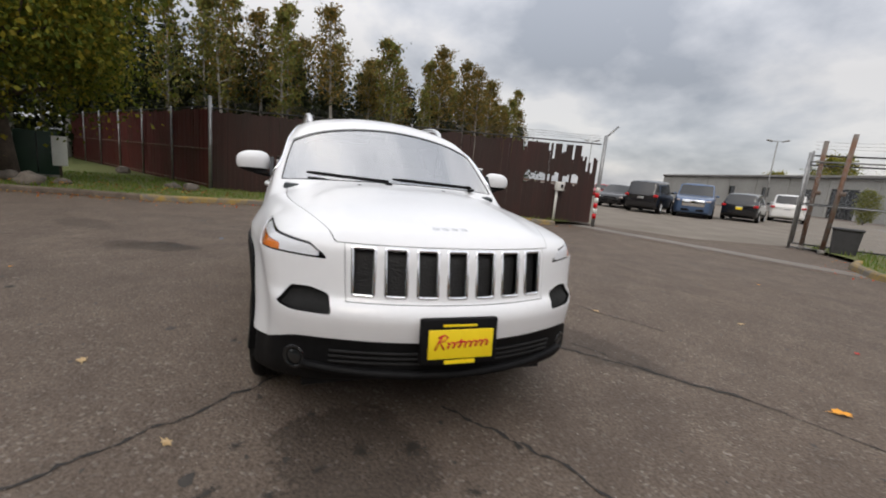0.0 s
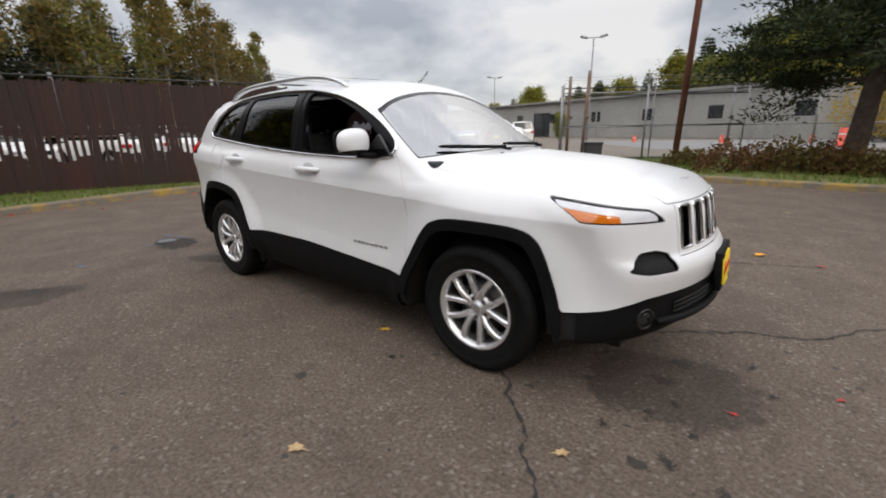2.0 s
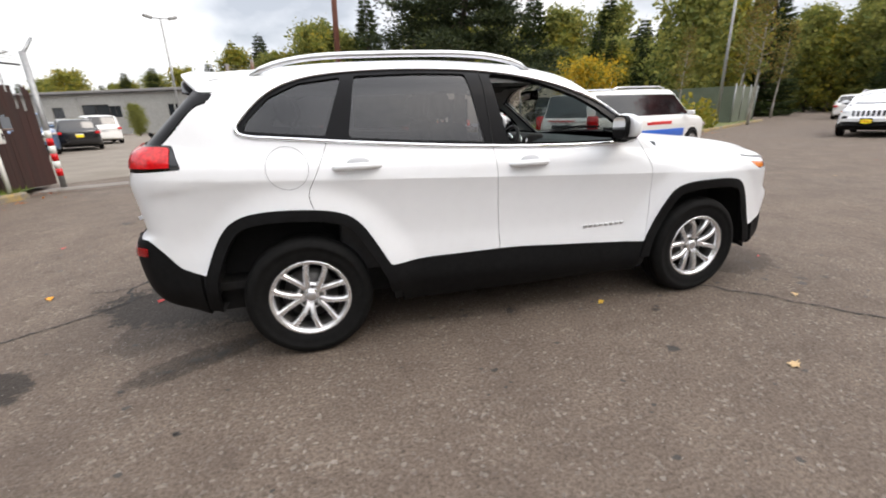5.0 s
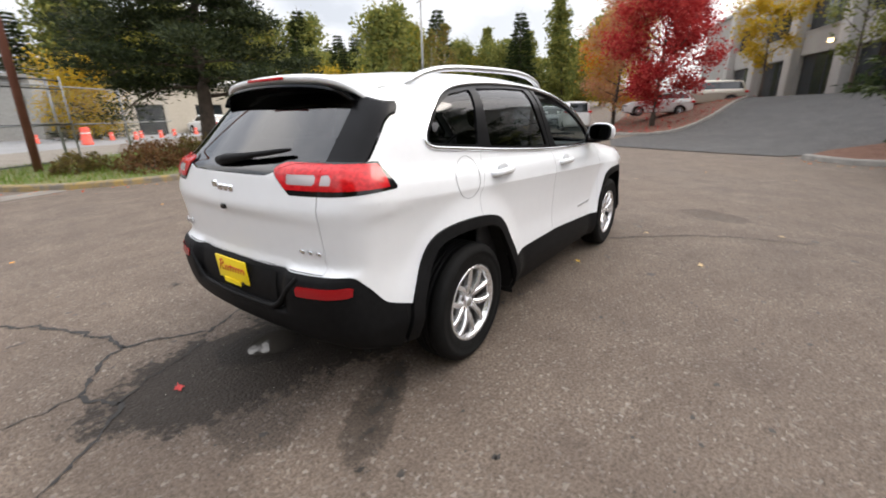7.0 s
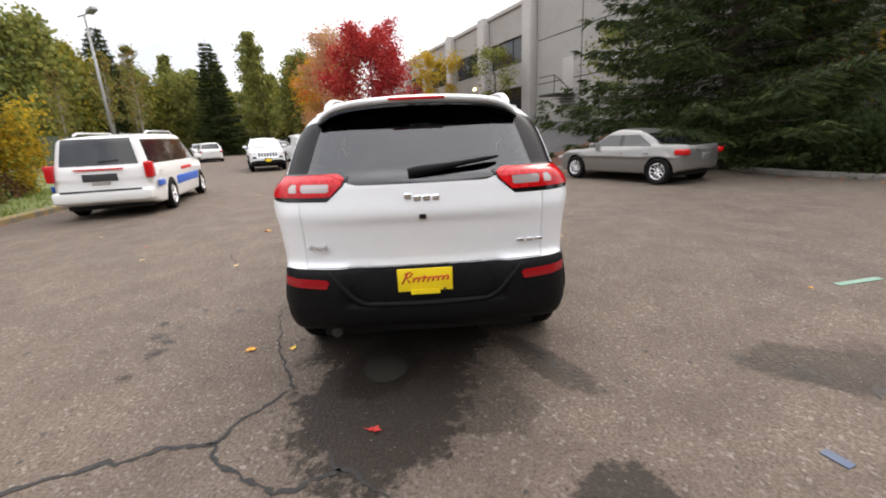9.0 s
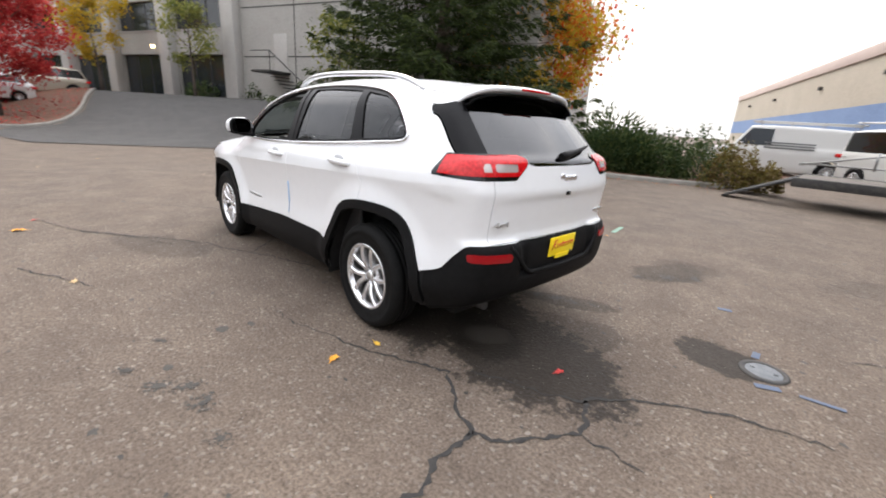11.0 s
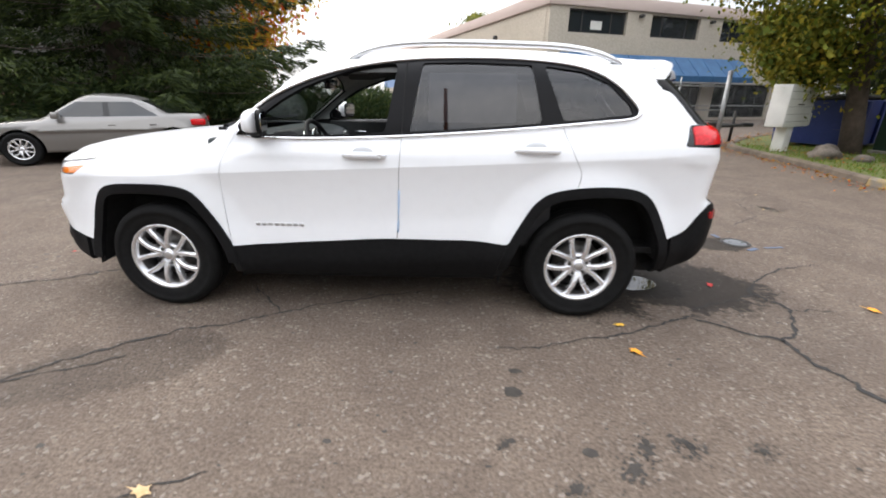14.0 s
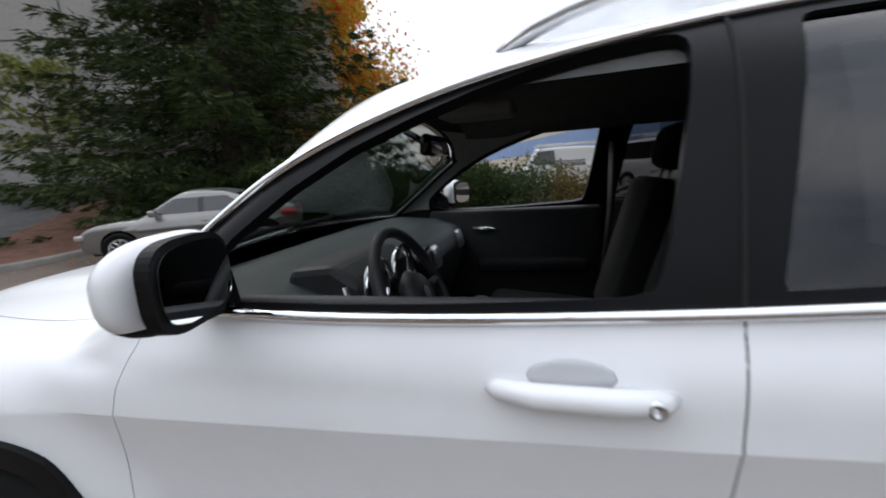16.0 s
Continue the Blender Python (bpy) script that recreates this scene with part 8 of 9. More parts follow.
# flatbed trailer
tr = thing("flatbed_trailer", pose(-5.15, -11.0, 0, 0, 0, 182), "dark steel tandem-axle flatbed trailer with ramps", "trailer")
for k in range(7):
    part("deck_plank", box(-3.0, 3.0, -1.02 + 0.292 * k, -0.74 + 0.292 * k, 0.60, 0.645, 0.004), TRAILER_WOOD, tr)
for sy in (1, -1):
    part("side_beam", box(-3.05, 3.05, min(sy * 1.03, sy * 1.11), max(sy * 1.03, sy * 1.11), 0.46, 0.66, 0.01), DARK_METAL, tr)
    part("mudguard", prism([(-0.95, 0.60), (-0.82, 0.86), (0.82, 0.86), (0.95, 0.60), (0.90, 0.60), (0.78, 0.82), (-0.78, 0.82), (-0.90, 0.60)], min(sy * 1.12, sy * 1.36), max(sy * 1.12, sy * 1.36), "y"), RUSTY_STEEL, tr)
    part("tongue", tube([(3.0, sy * 0.7, 0.52), (4.5, 0, 0.52)], 0.05, 6), DARK_METAL, tr)
    part("ramp", moved(box(-1.4, 0.0, min(sy * 0.35, sy * 0.9), max(sy * 0.35, sy * 0.9), -0.03, 0.03, 0.01), pose(-3.05, 0, 0.60, 0, -24, 0)), DARK_METAL, tr)
part("jack", tube([(4.2, 0.12, 0.0), (4.2, 0.12, 0.95)], 0.045, 8), DARK_METAL, tr)
part("coupler", box(4.4, 4.75, -0.07, 0.07, 0.48, 0.60, 0.02), DARK_METAL, tr)
for x in (-0.42, 0.42):
    for sy in (1, -1):
        w = new("wheel", dict(wheel_parts)["tyre"])
        w.parent = tr
        w.matrix_local = pose(x, sy * 1.22, 0.32, 0, 0, 0 if sy > 0 else 180) @ Matrix.Scale(0.88, 4)
        o = put("steel_rim", lathe([(0.0, 0.04), (0.06, 0.05), (0.09, 0.02), (0.19, 0.03), (0.215, 0.085), (0.225, 0.09)], 24), GREY_POLE, w)

# ---------- trees and shrubs ----------
class Leaves:
    """Many small leaf clumps, each a bent pair of triangles, gathered in one mesh."""

    def __init__(self, seed):
        self.r = np.random.RandomState(seed)
        self.v, self.f = [], []

    def spray(self, centres, size, flat=0.0, narrow=0.6):
        c = np.asarray(centres, float).reshape(-1, 3)
        n = len(c)
        if not n:
            return
        a = self.r.normal(size=(n, 3))
        a[:, 2] *= 1 - flat
        a /= np.linalg.norm(a, axis=1)[:, None]
        b = np.cross(a, self.r.normal(size=(n, 3)))
        b[:, 2] *= 1 - flat
        b /= np.maximum(np.linalg.norm(b, axis=1), 1e-6)[:, None]
        s = size * self.r.uniform(0.55, 1.35, (n, 1))
        a, b = a * s, b * s * narrow
        up = np.array([0, 0, 0.25]) * s
        base = sum(len(x) for x in self.v)
        self.v.append(np.stack([c - a, c - b + up, c + a, c + b - up], 1).reshape(-1, 3))
        k = base + 4 * np.arange(n)[:, None]
        self.f.append(np.concatenate([k, k + 1, k + 2, k + 3], 1))

    def needles(self, start, way, length, width):
        """Slim sprays that lie along a way of growth."""
        c, d = np.asarray(start, float).reshape(-1, 3), np.asarray(way, float).reshape(-1, 3)
        n = len(c)
        if not n:
            return
        d = d + self.r.normal(size=(n, 3)) * 0.30
        d /= np.maximum(np.linalg.norm(d, axis=1), 1e-6)[:, None]
        b = np.cross(d, self.r.normal(size=(n, 3)))
        b /= np.maximum(np.linalg.norm(b, axis=1), 1e-6)[:, None]
        s = length * self.r.uniform(0.6, 1.4, (n, 1))
        w = width * self.r.uniform(0.6, 1.3, (n, 1))
        base = sum(len(x) for x in self.v)
        self.v.append(np.stack([c, c + d * s * 0.45 - b * w, c + d * s, c + d * s * 0.45 + b * w], 1).reshape(-1, 3))
        k = base + 4 * np.arange(n)[:, None]
        self.f.append(np.concatenate([k, k + 1, k + 2, k + 3], 1))

    def mesh(self, name):
        return mesh_from(name, np.concatenate(self.v), np.concatenate(self.f), False)


def limb(rnd, p0, d, length, r0, bend=0.25, n=6):
    pts, p, d = [Vector(p0)], Vector(p0), Vector(d).normalized()
    for _ in range(n):
        d = (d + Vector((rnd.uniform(-1, 1), rnd.uniform(-1, 1), rnd.uniform(-0.6, 1))) * bend * 0.35).normalized()
        p = p + d * length / n
        pts.append(p.copy())
    return pts, [r0 * (1 - 0.85 * k / n) for k in range(n + 1)]


def broadleaf(name, m, label, h, spread, trunk_r, leaf_mat, bark, seed, leaves=2600, size=0.16, crown_from=0.3, shape=1.0, limbs=9, airy=0.0, lean=0.0, second=None, spread_leaf=0.19):
    """A tree with a tapered trunk, limbs and a crown of clumps set round the limbs' ends."""
    rnd = random.Random(seed)
    t = thing(name, m, label, "tree")
    tp, tr_ = limb(rnd, (0, 0, -0.1), (lean, 0, 1), h * 0.82, trunk_r, 0.12, 8)
    bm = tube(tp, tr_, 10)
    lv = Leaves(seed)
    ends = []
    for k in range(limbs):
        s = crown_from + (0.97 - crown_from) * (k + rnd.random() * 0.6) / limbs
        q = min(s / 0.82, 0.999) * 8 if s < 0.82 else 7.9
        i = int(q)
        p = tp[i].lerp(tp[min(i + 1, 8)], q - i)
        w = k * 2.4 + rnd.uniform(-0.5, 0.5)
        u = (s - crown_from) / (1 - crown_from)
        reach = spread * (math.sin(math.pi * (0.16 + 0.80 * u)) ** 0.7) * (1 - 0.35 * u * min(shape, 1.0)) * (1 - (0.8 if shape > 1.05 else 0.0) * u**2.2) * rnd.uniform(0.7, 1.15)
        lp, lr = limb(rnd, p, (math.cos(w), math.sin(w), 0.35 + 0.75 * u), reach, trunk_r * 0.38 * (1 - 0.6 * u), 0.5, 5)
        bm = join(bm, tube(lp, lr, 6))
        ends.append((lp, reach))
        for q in range(2):
            i = rnd.randrange(2, 5)
            sp, sr = limb(rnd, lp[i], (math.cos(w + rnd.uniform(-1.2, 1.2)), math.sin(w + rnd.uniform(-1.2, 1.2)), rnd.uniform(0, 0.8)), reach * 0.5, lr[i] * 0.7, 0.6, 4)
            bm = join(bm, tube(sp, sr, 5))
            ends.append((sp, reach * 0.7))
    part("trunk", bm, bark, t)
    per = max(3, leaves // (len(ends) * 4))
    for pts, reach in ends:
        for p in pts[2:]:
            if rnd.random() < airy:
                continue
            cl = lv.r.normal(size=(per, 3)) * np.array([1, 1, 0.95]) * (spread_leaf * reach + 0.14 * size * 4)
            lv.spray(np.array(p) + cl, size)
    put("crown", lv.mesh("crown"), leaf_mat, t)
    if second:
        l2 = Leaves(seed + 99)
        for pts, reach in ends[::2]:
            for p in pts[2:]:
                cl = l2.r.normal(size=(max(2, int(per * 0.8)), 3)) * (0.17 * reach + 0.1)
                l2.spray(np.array(p) + cl, size)
        put("turning_leaves", l2.mesh("turning_leaves"), second, t)
    return t


def spruce(name, m, label, h, spread, seed, size=0.2, leaf_mat=LEAF_SPRUCE, whorls=24, per=7, start=0.04, dens=26):
    """A conifer: whorls of drooping boughs hung with short needle sprays."""
    rnd = random.Random(seed)
    t = thing(name, m, label, "tree")
    bm = tube([(0, 0, -0.1), (0.05, 0.02, h * 0.5), (0, 0, h)], [0.02 * h + 0.05, 0.012 * h, 0.01], 9)
    lv = Leaves(seed)
    for k in range(whorls):
        s = start + (0.98 - start) * (k / whorls) ** 1.05
        z = h * s
        reach = spread * (1 - s) ** 0.8 * rnd.uniform(0.82, 1.15) + 0.15
        for q in range(per):
            w = q * math.tau / per + k * 0.9 + rnd.uniform(-0.3, 0.3)
            ln = reach * rnd.uniform(0.7, 1.12)
            pts = []
            for i in range(6):
                u = i / 5
                pts.append(Vector((math.cos(w) * ln * u, math.sin(w) * ln * u, z - 0.30 * ln * u + 0.22 * ln * u * u)))
            bm = join(bm, tube(pts, [0.016 * (1 - 0.8 * i / 5) * (0.4 + reach / spread) for i in range(6)], 4, caps=False)) if k % 2 == 0 else bm
            n = max(8, int(dens * ln / spread))
            ax = np.array([math.cos(w), math.sin(w), 0.0])
            sd = np.array([-math.sin(w), math.cos(w), 0.0])
            u = lv.r.uniform(0.10, 1.0, n) ** 0.8
            v = lv.r.uniform(-1, 1, n)
            # side shoots stand out in a comb along the bough and hang a little
            u = np.round(u * 9) / 9 + lv.r.normal(size=n) * 0.018
            tl = (0.27 * ln * (1.06 - u) + 0.09) * lv.r.uniform(0.8, 1.15, n)
            zz = z - 0.34 * ln * u + 0.24 * ln * u * u - 0.42 * np.abs(v) * tl - np.abs(lv.r.normal(size=n)) * 0.06
            c = ax * (ln * u + 0.55 * np.abs(v) * tl)[:, None] + sd * (v * tl)[:, None]
            c[:, 2] = zz
            d = ax * 0.75 + sd * np.sign(v)[:, None] * 0.8
            d[:, 2] -= 0.35
            lv.needles(c, d, size * 1.2, size * 0.115)
    part("trunk", bm, BARK, t)
    put("crown", lv.mesh("crown"), leaf_mat, t)
    return t


def pine(name, m, label, h, spread, seed, lean=0.0):
    """A broad pine: long level limbs that carry flat, ragged pads of needle tufts."""
    rnd = random.Random(seed)
    t = thing(name, m, label, "tree")
    tp, tr_ = limb(rnd, (0, 0, -0.1), (lean, 0.05, 1), h, 0.27, 0.16, 9)
    bm = tube(tp, tr_, 10)
    lv = Leaves(seed)
    for k in range(23):
        s = 0.30 + 0.69 * k / 23
        i = min(int(s * 9), 8)
        p = tp[i].lerp(tp[i + 1], s * 9 - i)
        w = k * 2.4 + rnd.uniform(-0.5, 0.5)
        reach = spread * (1.16 - 0.78 * s) * rnd.uniform(0.62, 1.1)
        droop = 0.40 * (1 - s) * rnd.uniform(0.6, 1.3)
        lp = [p + Vector((math.cos(w + 0.12 * math.sin(5 * q / 7 + k)) * reach * q / 7, math.sin(w + 0.12 * math.sin(5 * q / 7 + k)) * reach * q / 7, reach * (0.26 * q / 7 - (0.26 + droop) * (q / 7) ** 2) + rnd.uniform(-0.06, 0.06))) for q in range(8)]
        lr = [0.085 * (1.15 - s) * (1 - 0.85 * q / 7) for q in range(8)]
        bm = join(bm, tube(lp, lr, 6))
        fans = [(q, 1.0) for q in lp[2:]]
        for q in range(3):
            i = rnd.randrange(2, 7)
            sp, sr = limb(rnd, lp[i], (math.cos(w + rnd.choice((-1, 1)) * rnd.uniform(0.5, 1.0)), math.sin(w + rnd.uniform(-0.9, 0.9)), 0.1), reach * 0.38, lr[i] * 0.6, 0.4, 4)
            bm = join(bm, tube(sp, sr, 5))
            fans += [(q2, 0.8) for q2 in sp[2:]]
        for q, f in fans:
            c = lv.r.normal(size=(165, 3)) * np.array([0.36, 0.36, 0.085]) * f * (0.75 + 0.09 * reach) + (0, 0, 0.06)
            d = c * (1, 1, 0.4) + (0, 0, 0.18)
            lv.needles(np.array(q) + c, d, 0.15, 0.026)
    part("trunk", bm, BARK, t)
    put("crown", lv.mesh("crown"), LEAF_PINE, t)
    return t


def at_land(x, y, turn=0.0, s=1.0):
    return pose(x, y, float(ground_z(x, y)) + 0.05, 0, 0, turn) @ Matrix.Scale(s, 4)


# near trees
broadleaf("maple", at_land(-10.1, -7.6), "large yellow-green maple with a brown trunk on the west bank", 8.8, 3.9, 0.24, LEAF_MAPLE, BARK, 11, 105000, 0.062, 0.20, 0.6, 24, 0.02, 0.20, LEAF_LIME, 0.19)
spruce("spruce", at_land(10.1, -10.4), "tall dark spruce with drooping boughs behind the sedan", 14.5, 6.3, 21, 0.20, whorls=28, per=11, dens=720)
spruce("spruce", at_land(12.4, -14.6), "tall dark spruce beside the office wall", 13.0, 3.4, 22, 0.19, whorls=24, per=9, dens=430)
pine("pine", at_land(3.9, 12.9), "broad dark pine leaning over the verge", 7.0, 3.5, 31, 0.09)
spruce("fir", at_land(8.0, 39.0), "dark fir standing behind the wire fence", 10.5, 2.3, 74, 0.24, LEAF_DARK, 24, 8, 0.05, 70)
broadleaf("maple", at_land(9.7, -16.6), "tall maple turning yellow, orange and red", 10.8, 3.9, 0.22, LEAF_YELLOW, BARK, 41, 34000, 0.10, 0.12, 0.9, 18, 0.03, 0.0, LEAF_ORANGE)
broadleaf("maple", at_land(16.5, -27.5), "yellow-leaved maple behind the spruce", 10.0, 3.5, 0.2, LEAF_YELLOW, BARK, 42, 12000, 0.11, 0.2, 0.9, 12, 0.05)
broadleaf("red_maple", at_land(25.0, 3.2), "bright red Japanese maple in the mulch island", 7.9, 3.1, 0.16, LEAF_RED, BARK, 51, 46000, 0.070, 0.14, 0.5, 22, 0.04, 0.05, None, 0.15)
broadleaf("ornamental_tree", at_land(29.0, 6.5), "thin pink-tan autumn tree beside the lane", 9.0, 3.3, 0.13, LEAF_TAN, BARK, 52, 16000, 0.08, 0.16, 0.6, 16, 0.1)
broadleaf("ornamental_tree", at_land(33.0, 7.6), "yellow-orange autumn tree beside the lane", 7.6, 3.2, 0.13, LEAF_YELLOW, BARK, 53, 16000, 0.08, 0.12, 0.6, 16, 0.05, 0.0, LEAF_ORANGE)
broadleaf("ornamental_tree", at_land(33.5, -1.6), "young yellow tree before the office", 6.2, 2.2, 0.10, LEAF_YELLOW, BARK, 54, 6000, 0.09, 0.3, 0.6, 11, 0.15)
for x, y, s, sd in ((26.0, -5.2, 1.0, 55), (16.8, -9.6, 0.8, 56)):
    broadleaf("young_tree", at_land(x, y, sd), "thin young green tree before the office wall", 5.2 * s, 1.7, 0.09, LEAF_GREEN, BARK, sd, 3500, 0.08, 0.3, 0.6, 10, 0.25)

broadleaf("yellow_bush", at_land(9.9, 13.3), "yellow multi-stemmed bush beside the white minivan", 3.1, 1.45, 0.06, LEAF_YELLOW, BARK, 57, 9000, 0.060, 0.08, 0.6, 16, 0.05, 0.0, LEAF_LIME, 0.26)
broadleaf("small_tree", at_land(7.0, 37.2), "small golden-leaved tree across the lot", 5.0, 2.6, 0.10, LEAF_YELLOW, BARK, 58, 12000, 0.085, 0.06, 0.5, 18, 0.03, 0.0, None, 0.25)

# birches behind the slatted fence
birches = [broadleaf("birch", at_land(-34, 2), "tall slender birch in thin autumn leaf", 15.8, 1.8, 0.20, LEAF_POPLAR, BIRCH_BARK, 61, 6500, 0.12, 0.38, 1.3, 26, 0.30, 0.0, None, 0.30),
           broadleaf("birch", at_land(-38, 8), "tall slender birch in thin autumn leaf", 14.8, 1.65, 0.16, LEAF_GREEN, BIRCH_BARK, 62, 3600, 0.12, 0.30, 1.3, 26, 0.30, 0.0, LEAF_POPLAR, 0.30),
           broadleaf("birch", at_land(-44, 14), "slender birch turning yellow", 15.8, 1.65, 0.16, LEAF_POPLAR, BIRCH_BARK, 63, 3400, 0.12, 0.32, 1.3, 26, 0.35, 0.0, LEAF_GREEN, 0.30)]
rb_ = random.Random(7)
for k in range(54):
    t = k / 53
    x = -24 - 38 * t + rb_.uniform(-3.5, 3.5)
    y = -16 + 49 * t + rb_.uniform(-3.5, 3.5)
    copy_thing(birches[rb_.randrange(3)], at_land(x, y, rb_.uniform(0, 360), rb_.uniform(0.70, 1.12) * (0.95 + 0.13 * t)))
firs = [spruce("fir", at_land(-30, -13), "dark fir among the birches", 13.5, 3.0, 71, 0.34, LEAF_DARK, 28, 9, 0.05, 140),
        spruce("fir", at_land(-29, -18), "dark fir among the birches", 12.5, 3.4, 72, 0.34, LEAF_DARK, 28, 9, 0.05, 140)]
for x, y, s in ((-35, -6, 0.85), (-31, -9, 0.8), (-36, -3, 0.75), (-40, 2, 0.8), (-45, 9, 0.8), (-50, 15, 0.8), (-56, 27, 0.8), (-42, 6, 0.8), (-33, -22, 1.1), (-52, 22, 0.85), (-47, 16, 0.8), (-24, -23, 1.0), (-60, 34, 0.75), (-38, -1, 0.8), (-34, -12, 0.95), (-41, -5, 0.9), (-45, 3, 0.95), (-50, 9, 0.9), (-55, 18, 0.95), (-60, 26, 0.9), (-48, 12, 0.85), (-43, -1, 0.9)):
    copy_thing(firs[int(abs(x)) % 2], at_land(x, y, x * 13, s))
broadleaf("dark_tree", at_land(-17.5, -14.5), "dark leafy tree at the top of the grass bank", 9.5, 4.2, 0.22, LEAF_DARK, BARK, 73, 16000, 0.12, 0.12, 0.6, 13)
under = thing("undergrowth", pose(0, 0, 0), "dense dark undergrowth below the birches", "undergrowth", "", "stuff")
lv = Leaves(75)
for k in range(60):
    t = k / 59
    c = lv.r.normal(size=(620, 3)) * (2.0, 2.0, 2.3) + (-25 - 42 * t, -18 + 56 * t, 4.0)
    c[:, 2] = np.abs(c[:, 2])
    lv.spray(c, 0.20)
put("leaves", lv.mesh("leaves"), LEAF_DARK, under)

# woods beside and beyond the lane
woods = [broadleaf("wood_tree", at_land(30, 29), "mixed green wood tree beside the lane", 11.5, 3.6, 0.2, LEAF_GREEN, BARK, 81, 12000, 0.19, 0.06, 0.9, 26, 0.03, 0.0, None, 0.27),
         broadleaf("wood_tree", at_land(36, 31), "yellowing wood tree beside the lane", 11.0, 3.4, 0.2, LEAF_LIME, BARK, 82, 9000, 0.19, 0.06, 0.9, 26, 0.03, 0.0, LEAF_GREEN, 0.27),
         spruce("wood_fir", at_land(40, 30), "dark green fir in the woods", 13.0, 2.9, 83, 0.34, LEAF_SPRUCE, 30, 9, 0.04, 170),
         broadleaf("tall_poplar", at_land(60, 34), "tall narrow green poplar far up the lane", 16.0, 2.2, 0.2, LEAF_GREEN, BARK, 84, 11000, 0.18, 0.06, 1.3, 28, 0.05, 0.0, None, 0.32)]
rw_ = random.Random(17)
for k in range(70):
    t = k / 69
    u = 26 + 64 * t + rw_.uniform(-3, 3)
    v = -17.5 - 9 * rw_.random() - 4 * (1 - t)
    x, y = u * ROAD[0] + v * RIGHT[0], u * ROAD[1] + v * RIGHT[1]
    if math.atan2(y + 1, x + 4) > 0.86 and math.hypot(x + 4, y + 1) < 64:
        x, y = x + 14.0, y + 26.0
    kind = woods[rw_.choice((0, 1, 1, 2, 2, 3))]
    copy_thing(kind, at_land(x, y, rw_.uniform(0, 360), rw_.uniform(0.68, 0.98)))
for k in range(34):
    u, v = 60 + 40 * rw_.random(), -16 + 34 * k / 33
    x, y = u * ROAD[0] + v * RIGHT[0], u * ROAD[1] + v * RIGHT[1]
    copy_thing(woods[(3, 0, 3, 1, 2)[k % 5]], at_land(x, y, rw_.uniform(0, 360), rw_.uniform(0.8, 1.15)))
for k, (x, y, s) in enumerate(((24.0, 17.6, 0.55), (28.5, 22.5, 0.6), (36, 25.5, 0.55), (20.5, 19.5, 0.42))):
    copy_thing(birches[2], at_land(x, y, 50 * k, s))
# low tree line behind the works building and the store
for k in range(40):
    t = k / 39
    x, y = -60 + 110 * t + rw_.uniform(-3, 3), 112 - 44 * t + rw_.uniform(-3, 3)
    copy_thing(woods[k % 3 if k % 5 else 2], at_land(x, y, 37 * k, rw_.uniform(0.72, 1.0) * (1 + 0.75 * step(0.22, 0.62, t))))
for x, y, s in ((-31, 64, 0.72), (-47, 78, 0.6), (-18, 45, 0.26), (20, 46, 0.5)):
    copy_thing(woods[int(abs(x)) % 2], at_land(x, y, x * 7, s))
copy_thing(woods[0], at_land(-3, -70, 10, 1.15))


def shrub(name, x, y, r, h, mat, seed, label, n=700, size=0.10, flat=0.2):
    lv = Leaves(seed)
    th = lv.r.uniform(0, math.tau, n)
    ph = np.arccos(lv.r.uniform(-0.1, 1, n))
    rr = lv.r.uniform(0.55, 1.05, n) ** 0.5 * (1 + 0.25 * np.sin(3 * th + seed) + 0.15 * np.sin(7 * th + 2 * ph))
    c = np.stack([r * rr * np.sin(ph) * np.cos(th), r * rr * np.sin(ph) * np.sin(th), h * rr * np.cos(ph) + 0.05], 1)
    if name == "juniper":
        lv.needles(c, c * (1, 1, 0.5) + (0, 0, 0.15), size * 2.4, size * 0.42)
    else:
        lv.spray(c, size, flat)
    t = thing(name, pose(x, y, float(ground_z(x, y)) + 0.08), label, "shrub")
    put("foliage", lv.mesh("foliage"), mat, t)
    bm = None
    rnd = random.Random(seed)
    for k in range(5):
        w = k * 1.3
        p, q = limb(rnd, (0, 0, -0.05), (math.cos(w) * 0.8, math.sin(w) * 0.8, 1), h * 0.8, 0.025, 0.5, 4)
        b = tube(p, q, 5)
        bm = b if bm is None else join(bm, b)
    part("stem", bm, BARK, t)
    return t


rs_ = random.Random(23)
for k in range(15):
    t = k / 16
    x, y = 9.6 - 8.6 * t + rs_.uniform(-0.4, 0.4), -7.6 - 4.9 * t + rs_.uniform(-0.6, 0.1)
    shrub("juniper", x, y - 0.7, rs_.uniform(0.9, 1.4), rs_.uniform(0.9, 1.7), LEAF_SHRUB, 100 + k, "spreading green juniper along the kerb", 3600, 0.075)
for k, (x, y) in enumerate(((0.3, -12.4), (-0.5, -12.0), (0.9, -13.2), (-1.3, -11.9), (1.2, -12.2), (-0.1, -13.3))):
    shrub("weed_clump", x, y, rs_.uniform(0.5, 0.75), 0.80 * rs_.uniform(0.9, 1.7) - (0.35 if x < 0 else 0.0), LEAF_WEED if k % 2 else LEAF_SHRUB, 130 + k, "tall brown-green weeds beside the trailer", 1500, 0.045, 0.0)
